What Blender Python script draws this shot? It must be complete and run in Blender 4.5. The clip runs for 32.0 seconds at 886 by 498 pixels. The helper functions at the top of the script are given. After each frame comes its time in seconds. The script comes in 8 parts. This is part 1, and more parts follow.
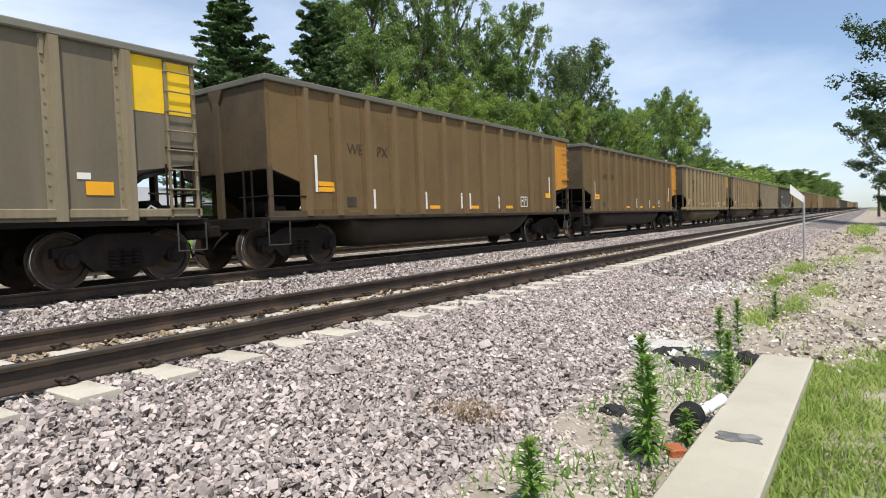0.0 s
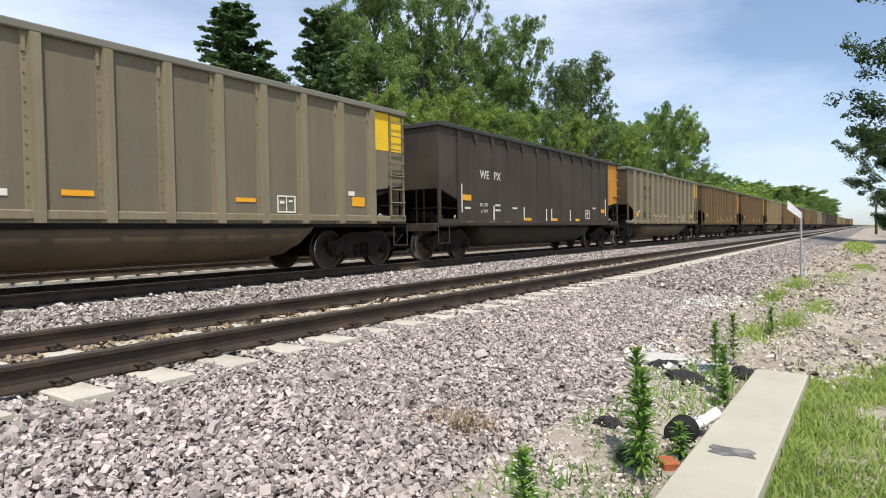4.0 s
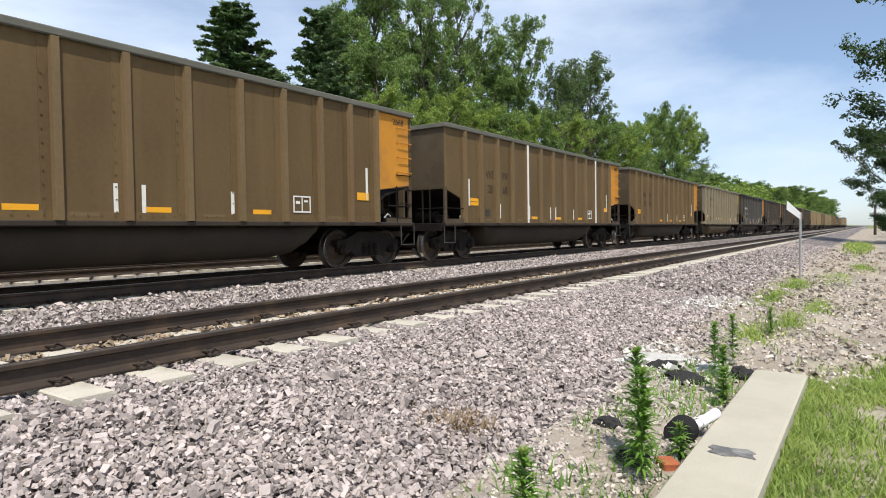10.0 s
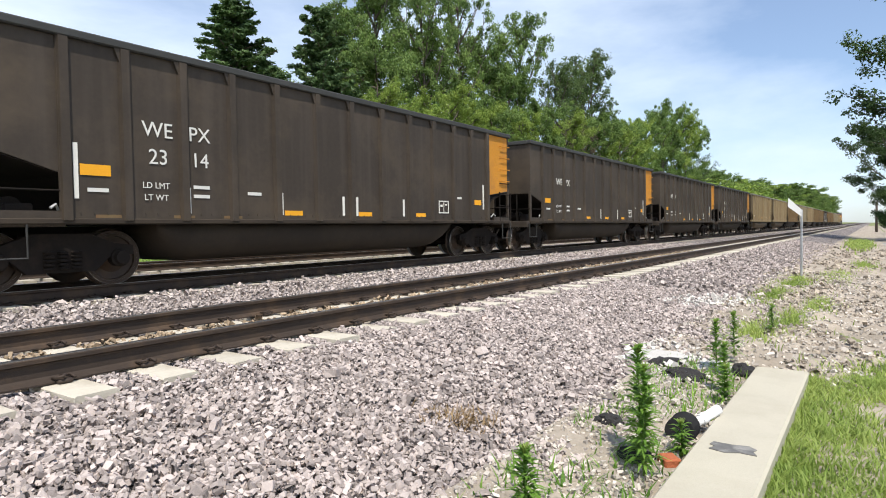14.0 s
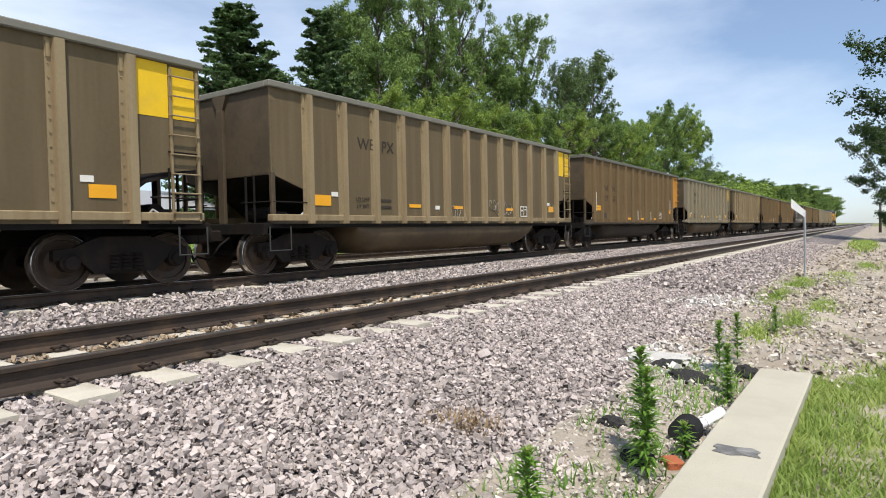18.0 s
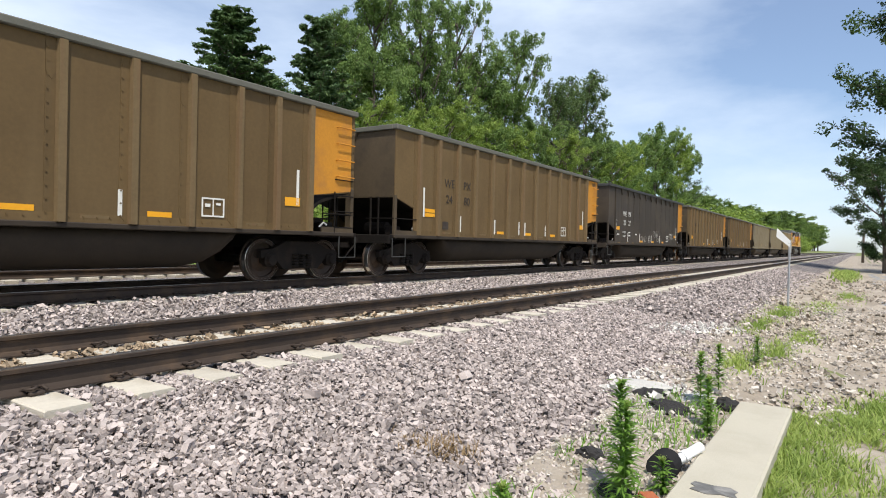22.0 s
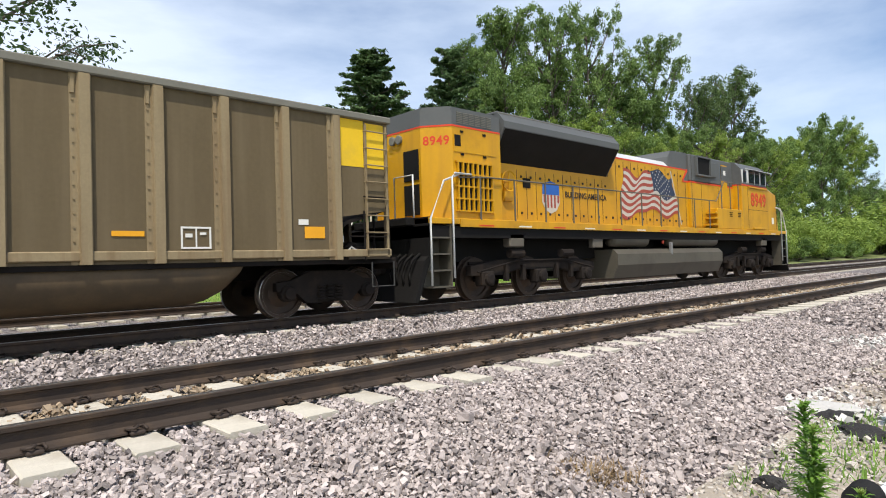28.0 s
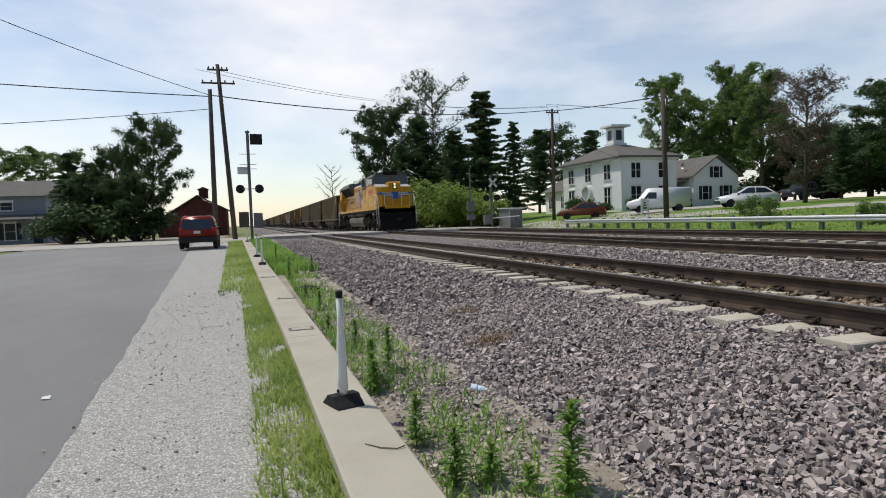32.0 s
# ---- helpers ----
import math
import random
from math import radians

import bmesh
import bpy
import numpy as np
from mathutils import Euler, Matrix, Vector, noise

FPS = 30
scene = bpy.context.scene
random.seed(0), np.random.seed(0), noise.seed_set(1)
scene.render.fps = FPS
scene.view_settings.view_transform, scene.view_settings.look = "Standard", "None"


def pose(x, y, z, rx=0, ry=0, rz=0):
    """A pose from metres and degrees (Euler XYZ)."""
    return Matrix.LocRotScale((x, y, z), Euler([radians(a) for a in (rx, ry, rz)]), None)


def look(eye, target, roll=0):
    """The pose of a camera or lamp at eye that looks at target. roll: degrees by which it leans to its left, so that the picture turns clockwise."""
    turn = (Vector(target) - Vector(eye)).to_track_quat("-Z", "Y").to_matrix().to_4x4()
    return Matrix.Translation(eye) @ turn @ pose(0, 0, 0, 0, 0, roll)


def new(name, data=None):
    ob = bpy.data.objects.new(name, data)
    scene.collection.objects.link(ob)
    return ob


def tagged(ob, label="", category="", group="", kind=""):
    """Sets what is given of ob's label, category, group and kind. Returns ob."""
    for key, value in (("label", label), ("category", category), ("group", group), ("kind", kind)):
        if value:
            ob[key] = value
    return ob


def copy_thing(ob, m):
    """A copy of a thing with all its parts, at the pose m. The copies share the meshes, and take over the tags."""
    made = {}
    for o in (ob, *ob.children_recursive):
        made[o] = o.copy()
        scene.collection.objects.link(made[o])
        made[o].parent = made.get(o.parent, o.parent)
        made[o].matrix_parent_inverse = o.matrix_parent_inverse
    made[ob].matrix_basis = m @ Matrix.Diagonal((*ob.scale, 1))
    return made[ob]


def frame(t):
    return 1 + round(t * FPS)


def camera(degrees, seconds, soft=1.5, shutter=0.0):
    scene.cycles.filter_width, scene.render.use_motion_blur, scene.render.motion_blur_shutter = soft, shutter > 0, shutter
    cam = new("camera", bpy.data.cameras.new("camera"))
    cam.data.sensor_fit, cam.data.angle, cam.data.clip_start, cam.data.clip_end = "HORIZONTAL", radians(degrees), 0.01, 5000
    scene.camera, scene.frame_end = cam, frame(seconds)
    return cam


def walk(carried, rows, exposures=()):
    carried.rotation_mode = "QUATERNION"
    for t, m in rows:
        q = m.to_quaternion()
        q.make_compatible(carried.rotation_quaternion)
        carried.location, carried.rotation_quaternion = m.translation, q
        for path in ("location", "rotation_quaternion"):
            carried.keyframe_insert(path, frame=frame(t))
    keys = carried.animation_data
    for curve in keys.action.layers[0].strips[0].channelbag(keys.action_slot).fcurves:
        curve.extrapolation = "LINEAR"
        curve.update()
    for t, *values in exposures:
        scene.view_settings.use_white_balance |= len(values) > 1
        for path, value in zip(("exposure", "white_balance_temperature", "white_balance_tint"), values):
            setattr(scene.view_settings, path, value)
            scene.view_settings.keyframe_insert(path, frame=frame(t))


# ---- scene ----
PATH = [  # seconds, x, y, z, heading, pitch, lean
    (0, 0.012, 0.008, 1.501, 34.95, -2.47, -2.06),
    (0.5, 0.010, 0.004, 1.501, 35.01, -2.35, -1.94),
    (1, 0.001, 0.002, 1.500, 35.02, -2.11, -1.66),
    (1.5, -0.002, -0.002, 1.501, 34.99, -1.93, -1.50),
    (2, 0.001, -0.004, 1.499, 34.90, -1.75, -1.40),
    (2.5, 0.000, -0.001, 1.499, 34.82, -1.72, -1.26),
    (3, -0.000, 0.003, 1.502, 34.85, -1.67, -1.07),
    (3.5, 0.000, 0.000, 1.500, 34.77, -1.59, -0.91),
    (5.5, 0.005, -0.004, 1.503, 34.54, -1.90, -1.09),
    (6, -0.000, 0.000, 1.507, 34.43, -1.69, -1.21),
    (6.5, 0.001, 0.000, 1.502, 34.58, -1.56, -1.17),
    (7, 0.001, -0.001, 1.500, 34.66, -1.49, -1.12),
    (7.5, -0.002, -0.001, 1.501, 34.69, -1.56, -1.13),
    (8, -0.001, -0.001, 1.501, 34.73, -1.75, -1.03),
    (8.5, -0.005, 0.002, 1.502, 34.75, -1.82, -1.00),
    (9, -0.010, -0.004, 1.502, 34.80, -1.81, -1.08),
    (9.5, -0.003, -0.000, 1.501, 34.71, -1.68, -1.03),
    (10, 0.000, 0.003, 1.500, 34.67, -1.66, -0.82),
    (10.5, 0.001, -0.003, 1.500, 34.70, -1.75, -0.89),
    (11, 0.002, -0.004, 1.499, 34.69, -1.95, -0.84),
    (11.5, -0.003, -0.001, 1.499, 34.63, -2.08, -0.78),
    (12, 0.000, 0.001, 1.500, 34.73, -2.05, -1.05),
    (12.5, -0.002, -0.009, 1.500, 34.80, -1.89, -1.06),
    (13, -0.005, -0.002, 1.502, 34.83, -1.85, -0.83),
    (13.5, -0.002, -0.001, 1.499, 34.81, -1.86, -0.94),
    (14, -0.005, 0.003, 1.498, 34.76, -1.87, -0.89),
    (14.5, -0.004, 0.004, 1.503, 34.79, -1.87, -0.85),
    (16.5, 0.003, -0.004, 1.498, 35.15, -1.57, -1.12),
    (17, 0.001, -0.001, 1.497, 35.13, -1.61, -1.03),
    (17.5, -0.000, -0.001, 1.498, 35.06, -1.61, -1.02),
    (18, -0.001, -0.000, 1.501, 35.00, -1.68, -1.09),
    (18.5, 0.003, 0.002, 1.499, 35.01, -1.66, -0.83),
    (19, 0.007, 0.003, 1.500, 35.02, -1.68, -0.93),
    (19.5, 0.010, 0.001, 1.501, 34.96, -1.69, -1.01),
    (20, 0.011, 0.001, 1.499, 34.84, -1.75, -1.09),
    (20.5, 0.014, -0.002, 1.497, 34.68, -1.87, -1.09),
    (21, 0.013, -0.002, 1.499, 34.53, -2.68, -0.35),
    (21.5, 0.022, 0.002, 1.497, 34.15, -3.02, -1.21),
    (22, 0.050, 0.008, 1.576, 33.90, -0.64, 1.41),
    (22.5, 0.071, 0.020, 1.578, 33.39, -0.18, 0.71),
    (23, 0.071, 0.018, 1.583, 33.33, -0.02, -0.79),
    (23.5, 0.074, 0.018, 1.581, 33.43, 0.44, -0.70),
    (24, 0.061, 0.013, 1.583, 33.60, 0.57, -0.78),
    (24.5, 0.062, 0.022, 1.580, 34.73, 0.67, -1.04),
    (26.5, 0.064, 0.036, 1.580, 38.30, 0.79, -1.62),
    (27, 0.048, 0.037, 1.582, 41.47, 0.86, -1.74),
    (27.5, 0.030, 0.055, 1.583, 44.70, 1.01, -1.52),
    (28, 0.030, 0.035, 1.580, 46.79, 1.34, -1.74),
    (28.4, -0.017, 0.042, 1.579, 47.05, 1.56, -1.95),
    (28.6, -0.051, 0.065, 1.573, 53.64, 1.48, -2.36),
    (28.8, -0.071, 0.085, 1.565, 66.82, 2.66, -3.04),
    (29, -0.034, 0.100, 1.562, 81.73, 2.41, -3.35),
    (29.2, 0.047, 0.117, 1.562, 96.34, 1.67, -3.80),
    (29.4, 0.092, 0.141, 1.552, 112.90, 1.94, -3.58),
    (29.6, 0.083, 0.163, 1.537, 128.74, 1.03, -2.48),
    (29.7, 0.072, 0.168, 1.532, 135.65, 0.81, -2.60),
    (29.8, 0.059, 0.170, 1.528, 140.56, 0.58, -2.49),
    (30, 0.035, 0.159, 1.524, 148.81, -0.68, -3.3),
    (30.2, 0.032, 0.135, 1.520, 153.00, -0.79, -2.5),
    (30.5, 0.059, 0.105, 1.511, 155.46, -0.86, -2.17),
    (30.6, 0.065, 0.098, 1.510, 156.00, -0.84, -1.76),
    (31, 0.087, 0.056, 1.511, 158.58, -0.68, -1.88),
    (31.2, 0.095, 0.041, 1.509, 159.06, -0.73, -1.24),
    (31.5, 0.098, 0.038, 1.493, 160.96, -1.69, -2.06),
    (32, 0.112, 0.044, 1.473, 162.50, -2.79, -2.02),
]
cam = camera(71.29, 32.0, soft=1.0)


def cam_pose(x, y, z, heading, pitch, lean):
    return pose(x, y, z, 90 + pitch, 0, heading - 90) @ pose(0, 0, 0, 0, 0, lean)


walk(cam, [(r[0], cam_pose(*r[1:])) for r in PATH],
     [(0, 0.0), (12.6, 0.0), (14.0, 0.14), (16.5, 0.24), (17.1, 0.24), (18, 0.0), (22.3, 0.02), (24, 0.14), (25.5, 0.1), (28.0, 0.05), (29.2, 0.08), (30.2, -0.12), (31.0, -0.48), (32, -0.75)])

# ---- light ----
SUN_EL, SUN_AZ = 63.0, -132.0     # degrees; azimuth of the sun seen from the place, from +x towards +y
world = bpy.data.worlds.new("sky")
scene.world = world
world.use_nodes = True
wt = world.node_tree
bg = wt.nodes["Background"]
sky = wt.nodes.new("ShaderNodeTexSky")
sky.sky_type = "NISHITA"
sky.sun_disc = False
sky.sun_elevation = radians(SUN_EL)
sky.sun_rotation = radians(90 - SUN_AZ)
sky.air_density, sky.dust_density, sky.ozone_density = 1.0, 0.5, 1.6
bg.inputs["Strength"].default_value = 0.10
# thin high cloud, mixed into the sky's own colour
tc = wt.nodes.new("ShaderNodeTexCoord")
mp = wt.nodes.new("ShaderNodeMapping")
mp.inputs["Scale"].default_value = (0.8, 1.1, 3.0)
mp.inputs["Rotation"].default_value = (0, radians(12), radians(30))
cl = wt.nodes.new("ShaderNodeTexNoise")
cl.inputs["Scale"].default_value, cl.inputs["Detail"].default_value, cl.inputs["Roughness"].default_value = 1.5, 7, 0.55
sepz = wt.nodes.new("ShaderNodeSeparateXYZ")
wt.links.new(tc.outputs["Generated"], sepz.inputs[0])
clear = wt.nodes.new("ShaderNodeMapRange")      # the haze thins out towards the zenith
clear.inputs["From Min"].default_value, clear.inputs["From Max"].default_value = 0.50, 0.70
clear.inputs["To Min"].default_value, clear.inputs["To Max"].default_value = 1.0, 0.03
wt.links.new(sepz.outputs[2], clear.inputs["Value"])
thin = wt.nodes.new("ShaderNodeMath")
thin.operation = "MULTIPLY"
ramp = wt.nodes.new("ShaderNodeValToRGB")
ramp.color_ramp.elements[0].position, ramp.color_ramp.elements[0].color = 0.42, (0.14, 0.14, 0.14, 1)
ramp.color_ramp.elements[1].position, ramp.color_ramp.elements[1].color = 0.68, (0.8, 0.8, 0.8, 1)
mixc = wt.nodes.new("ShaderNodeMix")
mixc.data_type = "RGBA"
mixc.inputs[7].default_value = (7.6, 7.9, 8.3, 1)
wt.links.new(tc.outputs["Generated"], mp.inputs["Vector"])
wt.links.new(mp.outputs[0], cl.inputs["Vector"])
wt.links.new(cl.outputs["Fac"], ramp.inputs["Fac"])
wt.links.new(ramp.outputs["Color"], thin.inputs[0])
wt.links.new(clear.outputs[0], thin.inputs[1])
wt.links.new(thin.outputs[0], mixc.inputs[0])
wt.links.new(sky.outputs[0], mixc.inputs[6])
west = wt.nodes.new("ShaderNodeMapRange")       # the thin overcast is brighter down the line to the west
west.interpolation_type = "SMOOTHSTEP"
west.inputs["From Min"].default_value, west.inputs["From Max"].default_value = 0.5, -0.7
west.inputs["To Min"].default_value, west.inputs["To Max"].default_value = 0.0, 1.0
wt.links.new(sepz.outputs[0], west.inputs["Value"])
glow = wt.nodes.new("ShaderNodeVectorMath")
glow.operation = "MULTIPLY"
tone = wt.nodes.new("ShaderNodeMix")
tone.data_type = "RGBA"
tone.inputs[6].default_value, tone.inputs[7].default_value = (1.19, 1.30, 1.45, 1), (2.55, 2.36, 2.20, 1)
wt.links.new(west.outputs[0], tone.inputs[0])
wt.links.new(mixc.outputs[2], glow.inputs[0])
wt.links.new(tone.outputs[2], glow.inputs[1])
wt.links.new(glow.outputs[0], bg.inputs["Color"])
sun = new("sun", bpy.data.lights.new("sun", "SUN"))
sun.data.energy, sun.data.angle, sun.data.color = 4.6, radians(0.6), (1.0, 0.945, 0.85)
_el, _az = radians(SUN_EL), radians(SUN_AZ)
sun.matrix_world = look((20 * math.cos(_el) * math.cos(_az), 20 * math.cos(_el) * math.sin(_az), 20 * math.sin(_el)), (0, 0, 0))


# ---- materials ----
def mat(name, base, rough=0.7, metal=0.0, vary=0.12, scale=2.0, fine=40.0, bump=0.0, bump_scale=60.0, stain=None, stain_scale=0.6,
        stain_at=0.55, stain_amount=0.6, island=0.0, rnd=0.0, spec=0.25, stretch=(1, 1, 1), streak=None):
    """A procedural surface: base colour varied at two scales, an optional stain of another colour, relief."""
    m = bpy.data.materials.new(name)
    m.use_nodes = True
    nt = m.node_tree
    N, Lk = nt.nodes, nt.links
    p = N["Principled BSDF"]
    p.inputs["Roughness"].default_value, p.inputs["Metallic"].default_value = rough, metal
    p.inputs["Specular IOR Level"].default_value = spec
    co = N.new("ShaderNodeTexCoord")
    mpn = N.new("ShaderNodeMapping")
    mpn.inputs["Scale"].default_value = stretch
    Lk.new(co.outputs["Object"], mpn.inputs["Vector"])

    def tex(sc, det=5, rgh=0.6):
        n = N.new("ShaderNodeTexNoise")
        n.inputs["Scale"].default_value, n.inputs["Detail"].default_value, n.inputs["Roughness"].default_value = sc, det, rgh
        Lk.new(mpn.outputs[0], n.inputs["Vector"])
        return n

    def math_node(op, a, b):
        n = N.new("ShaderNodeMath")
        n.operation = op
        for i, v in enumerate((a, b)):
            if isinstance(v, (int, float)):
                n.inputs[i].default_value = v
            else:
                Lk.new(v, n.inputs[i])
        return n.outputs[0]
    big, small = tex(scale), tex(fine, 3)
    k = math_node("ADD", math_node("MULTIPLY", math_node("SUBTRACT", big.outputs["Fac"], 0.5), vary * 3.0),
                  math_node("MULTIPLY", math_node("SUBTRACT", small.outputs["Fac"], 0.5), vary * 2.0))
    if island:
        g = N.new("ShaderNodeNewGeometry")
        k = math_node("ADD", k, math_node("MULTIPLY", math_node("SUBTRACT", g.outputs["Random Per Island"], 0.5), island))
    if rnd:
        o = N.new("ShaderNodeObjectInfo")
        k = math_node("ADD", k, math_node("MULTIPLY", math_node("SUBTRACT", o.outputs["Random"], 0.5), rnd))
    k = math_node("ADD", k, 1.0)
    mul = N.new("ShaderNodeMix")
    mul.data_type, mul.blend_type = "RGBA", "MULTIPLY"
    mul.inputs[0].default_value = 1.0
    mul.inputs[6].default_value = (*base, 1)
    Lk.new(k, mul.inputs[7])
    col = mul.outputs[2]
    if stain is not None:
        st = tex(stain_scale, 8, 0.65)
        rp = N.new("ShaderNodeValToRGB")
        rp.color_ramp.elements[0].position, rp.color_ramp.elements[0].color = stain_at - 0.08, (0, 0, 0, 1)
        rp.color_ramp.elements[1].position, rp.color_ramp.elements[1].color = stain_at + 0.10, (stain_amount,) * 3 + (1,)
        Lk.new(st.outputs["Fac"], rp.inputs["Fac"])
        mx = N.new("ShaderNodeMix")
        mx.data_type = "RGBA"
        Lk.new(rp.outputs["Color"], mx.inputs[0])
        Lk.new(col, mx.inputs[6])
        mx.inputs[7].default_value = (*stain, 1)
        col = mx.outputs[2]
    if streak is not None:
        colour, amount, sc = streak
        m2 = N.new("ShaderNodeMapping")
        m2.inputs["Scale"].default_value = (sc, sc, 0.25)
        Lk.new(co.outputs["Object"], m2.inputs["Vector"])
        s2 = N.new("ShaderNodeTexNoise")
        s2.inputs["Scale"].default_value, s2.inputs["Detail"].default_value = 1.0, 6
        Lk.new(m2.outputs[0], s2.inputs["Vector"])
        rp = N.new("ShaderNodeValToRGB")
        rp.color_ramp.elements[0].position, rp.color_ramp.elements[0].color = 0.45, (0, 0, 0, 1)
        rp.color_ramp.elements[1].position, rp.color_ramp.elements[1].color = 0.75, (amount,) * 3 + (1,)
        Lk.new(s2.outputs["Fac"], rp.inputs["Fac"])
        mx = N.new("ShaderNodeMix")
        mx.data_type = "RGBA"
        Lk.new(rp.outputs["Color"], mx.inputs[0])
        Lk.new(col, mx.inputs[6])
        mx.inputs[7].default_value = (*colour, 1)
        col = mx.outputs[2]
    Lk.new(col, p.inputs["Base Color"])
    if bump:
        bn = N.new("ShaderNodeBump")
        bn.inputs["Strength"].default_value, bn.inputs["Distance"].default_value = bump, 0.02
        bt = tex(bump_scale, 4)
        Lk.new(bt.outputs["Fac"], bn.inputs["Height"])
        Lk.new(bn.outputs[0], p.inputs["Normal"])
    return m


def gravel_mat(name, a, b, dark, cell, relief=1.0, dirt=None):
    """Loose stones: cells of uneven tone with dark gaps between them."""
    m = bpy.data.materials.new(name)
    m.use_nodes = True
    nt = m.node_tree
    N, Lk = nt.nodes, nt.links
    p = N["Principled BSDF"]
    p.inputs["Roughness"].default_value, p.inputs["Specular IOR Level"].default_value = 0.9, 0.2
    co = N.new("ShaderNodeTexCoord")
    wob = N.new("ShaderNodeTexNoise")
    wob.inputs["Scale"].default_value = cell * 1.7
    Lk.new(co.outputs["Object"], wob.inputs["Vector"])
    mixv = N.new("ShaderNodeVectorMath")
    mixv.operation = "MULTIPLY_ADD"
    mixv.inputs[1].default_value = (0.5 / cell,) * 3
    Lk.new(wob.outputs["Color"], mixv.inputs[0])
    Lk.new(co.outputs["Object"], mixv.inputs[2])
    v1, v2 = N.new("ShaderNodeTexVoronoi"), N.new("ShaderNodeTexVoronoi")
    v2.feature = "DISTANCE_TO_EDGE"
    for v in (v1, v2):
        v.inputs["Scale"].default_value = cell
        Lk.new(mixv.outputs[0], v.inputs["Vector"])
    sep = N.new("ShaderNodeSeparateColor")
    Lk.new(v1.outputs["Color"], sep.inputs[0])
    mx = N.new("ShaderNodeMix")
    mx.data_type = "RGBA"
    mx.inputs[6].default_value, mx.inputs[7].default_value = (*a, 1), (*b, 1)
    Lk.new(sep.outputs[0], mx.inputs[0])
    rp = N.new("ShaderNodeValToRGB")
    rp.color_ramp.elements[0].position, rp.color_ramp.elements[1].position = 0.0, 0.16
    Lk.new(v2.outputs["Distance"], rp.inputs["Fac"])
    m3 = N.new("ShaderNodeMix")
    m3.data_type = "RGBA"
    m3.inputs[6].default_value = (*dark, 1)
    Lk.new(rp.outputs["Color"], m3.inputs[0])
    Lk.new(mx.outputs[2], m3.inputs[7])
    col = m3.outputs[2]
    nb = N.new("ShaderNodeTexNoise")
    nb.inputs["Scale"].default_value, nb.inputs["Detail"].default_value = 0.7, 7
    Lk.new(co.outputs["Object"], nb.inputs["Vector"])
    if dirt is not None:
        r2 = N.new("ShaderNodeValToRGB")
        r2.color_ramp.elements[0].position, r2.color_ramp.elements[1].position = 0.45, 0.65
        r2.color_ramp.elements[1].color = (0.7, 0.7, 0.7, 1)
        Lk.new(nb.outputs["Fac"], r2.inputs["Fac"])
        m4 = N.new("ShaderNodeMix")
        m4.data_type = "RGBA"
        Lk.new(r2.outputs["Color"], m4.inputs[0])
        Lk.new(col, m4.inputs[6])
        m4.inputs[7].default_value = (*dirt, 1)
        col = m4.outputs[2]
    Lk.new(col, p.inputs["Base Color"])
    bn = N.new("ShaderNodeBump")
    bn.inputs["Strength"].default_value, bn.inputs["Distance"].default_value = relief, 0.5 / cell
    Lk.new(v2.outputs["Distance"], bn.inputs["Height"])
    Lk.new(bn.outputs[0], p.inputs["Normal"])
    return m


M = {}
M["ballast"] = gravel_mat("ballast", (0.16, 0.14, 0.13), (0.42, 0.37, 0.345), (0.03, 0.026, 0.024), 22, 1.0)
M["ballast_dirty"] = gravel_mat("ballast_dirty", (0.26, 0.22, 0.19), (0.5, 0.45, 0.40), (0.09, 0.07, 0.05), 22, 1.0, dirt=(0.36, 0.26, 0.16))
M["stone"] = mat("stone", (0.39, 0.335, 0.305), 0.9, vary=0.22, scale=26, fine=120, island=0.95)
M["stone_brown"] = mat("stone_brown", (0.33, 0.25, 0.165), 0.9, vary=0.12, scale=9, fine=70, island=0.9)
M["stone_white"] = mat("stone_white", (0.58, 0.55, 0.50), 0.9, vary=0.1, scale=9, fine=70, island=0.5)
M["dirt"] = mat("dirt", (0.40, 0.345, 0.275), 0.95, vary=0.2, scale=1.2, fine=26, bump=1.0, bump_scale=24, stain=(0.22, 0.185, 0.14), stain_scale=0.9, stain_at=0.5)
M["grass_ground"] = mat("grass_ground", (0.17, 0.20, 0.07), 0.95, vary=0.25, scale=0.4, fine=14, bump=1.0, bump_scale=30, stain=(0.30, 0.27, 0.15), stain_scale=0.3, stain_at=0.56)
M["lawn"] = mat("lawn", (0.13, 0.22, 0.035), 0.95, vary=0.25, scale=0.3, fine=14, bump=1.0, bump_scale=30, stain=(0.20, 0.26, 0.06), stain_scale=0.25, stain_at=0.54)
M["asphalt"] = mat("asphalt", (0.255, 0.25, 0.24), 0.85, vary=0.12, scale=0.35, fine=110, bump=0.7, bump_scale=160, stain=(0.30, 0.295, 0.28), stain_scale=0.4, stain_at=0.5, stain_amount=0.6, stretch=(0.35, 1, 1))
M["street"] = mat("street", (0.46, 0.43, 0.38), 0.9, vary=0.08, scale=0.4, fine=60, bump=0.3, bump_scale=90, stain=(0.38, 0.35, 0.31), stain_scale=0.4, stain_at=0.55)
M["white_gravel"] = gravel_mat("white_gravel", (0.40, 0.385, 0.35), (0.68, 0.66, 0.61), (0.20, 0.19, 0.17), 48, 0.9)
M["concrete"] = mat("concrete", (0.47, 0.435, 0.345), 0.9, vary=0.07, scale=1.5, fine=50, bump=0.25, bump_scale=90, stain=(0.38, 0.34, 0.26), stain_scale=1.1, stain_at=0.55, stain_amount=0.6)
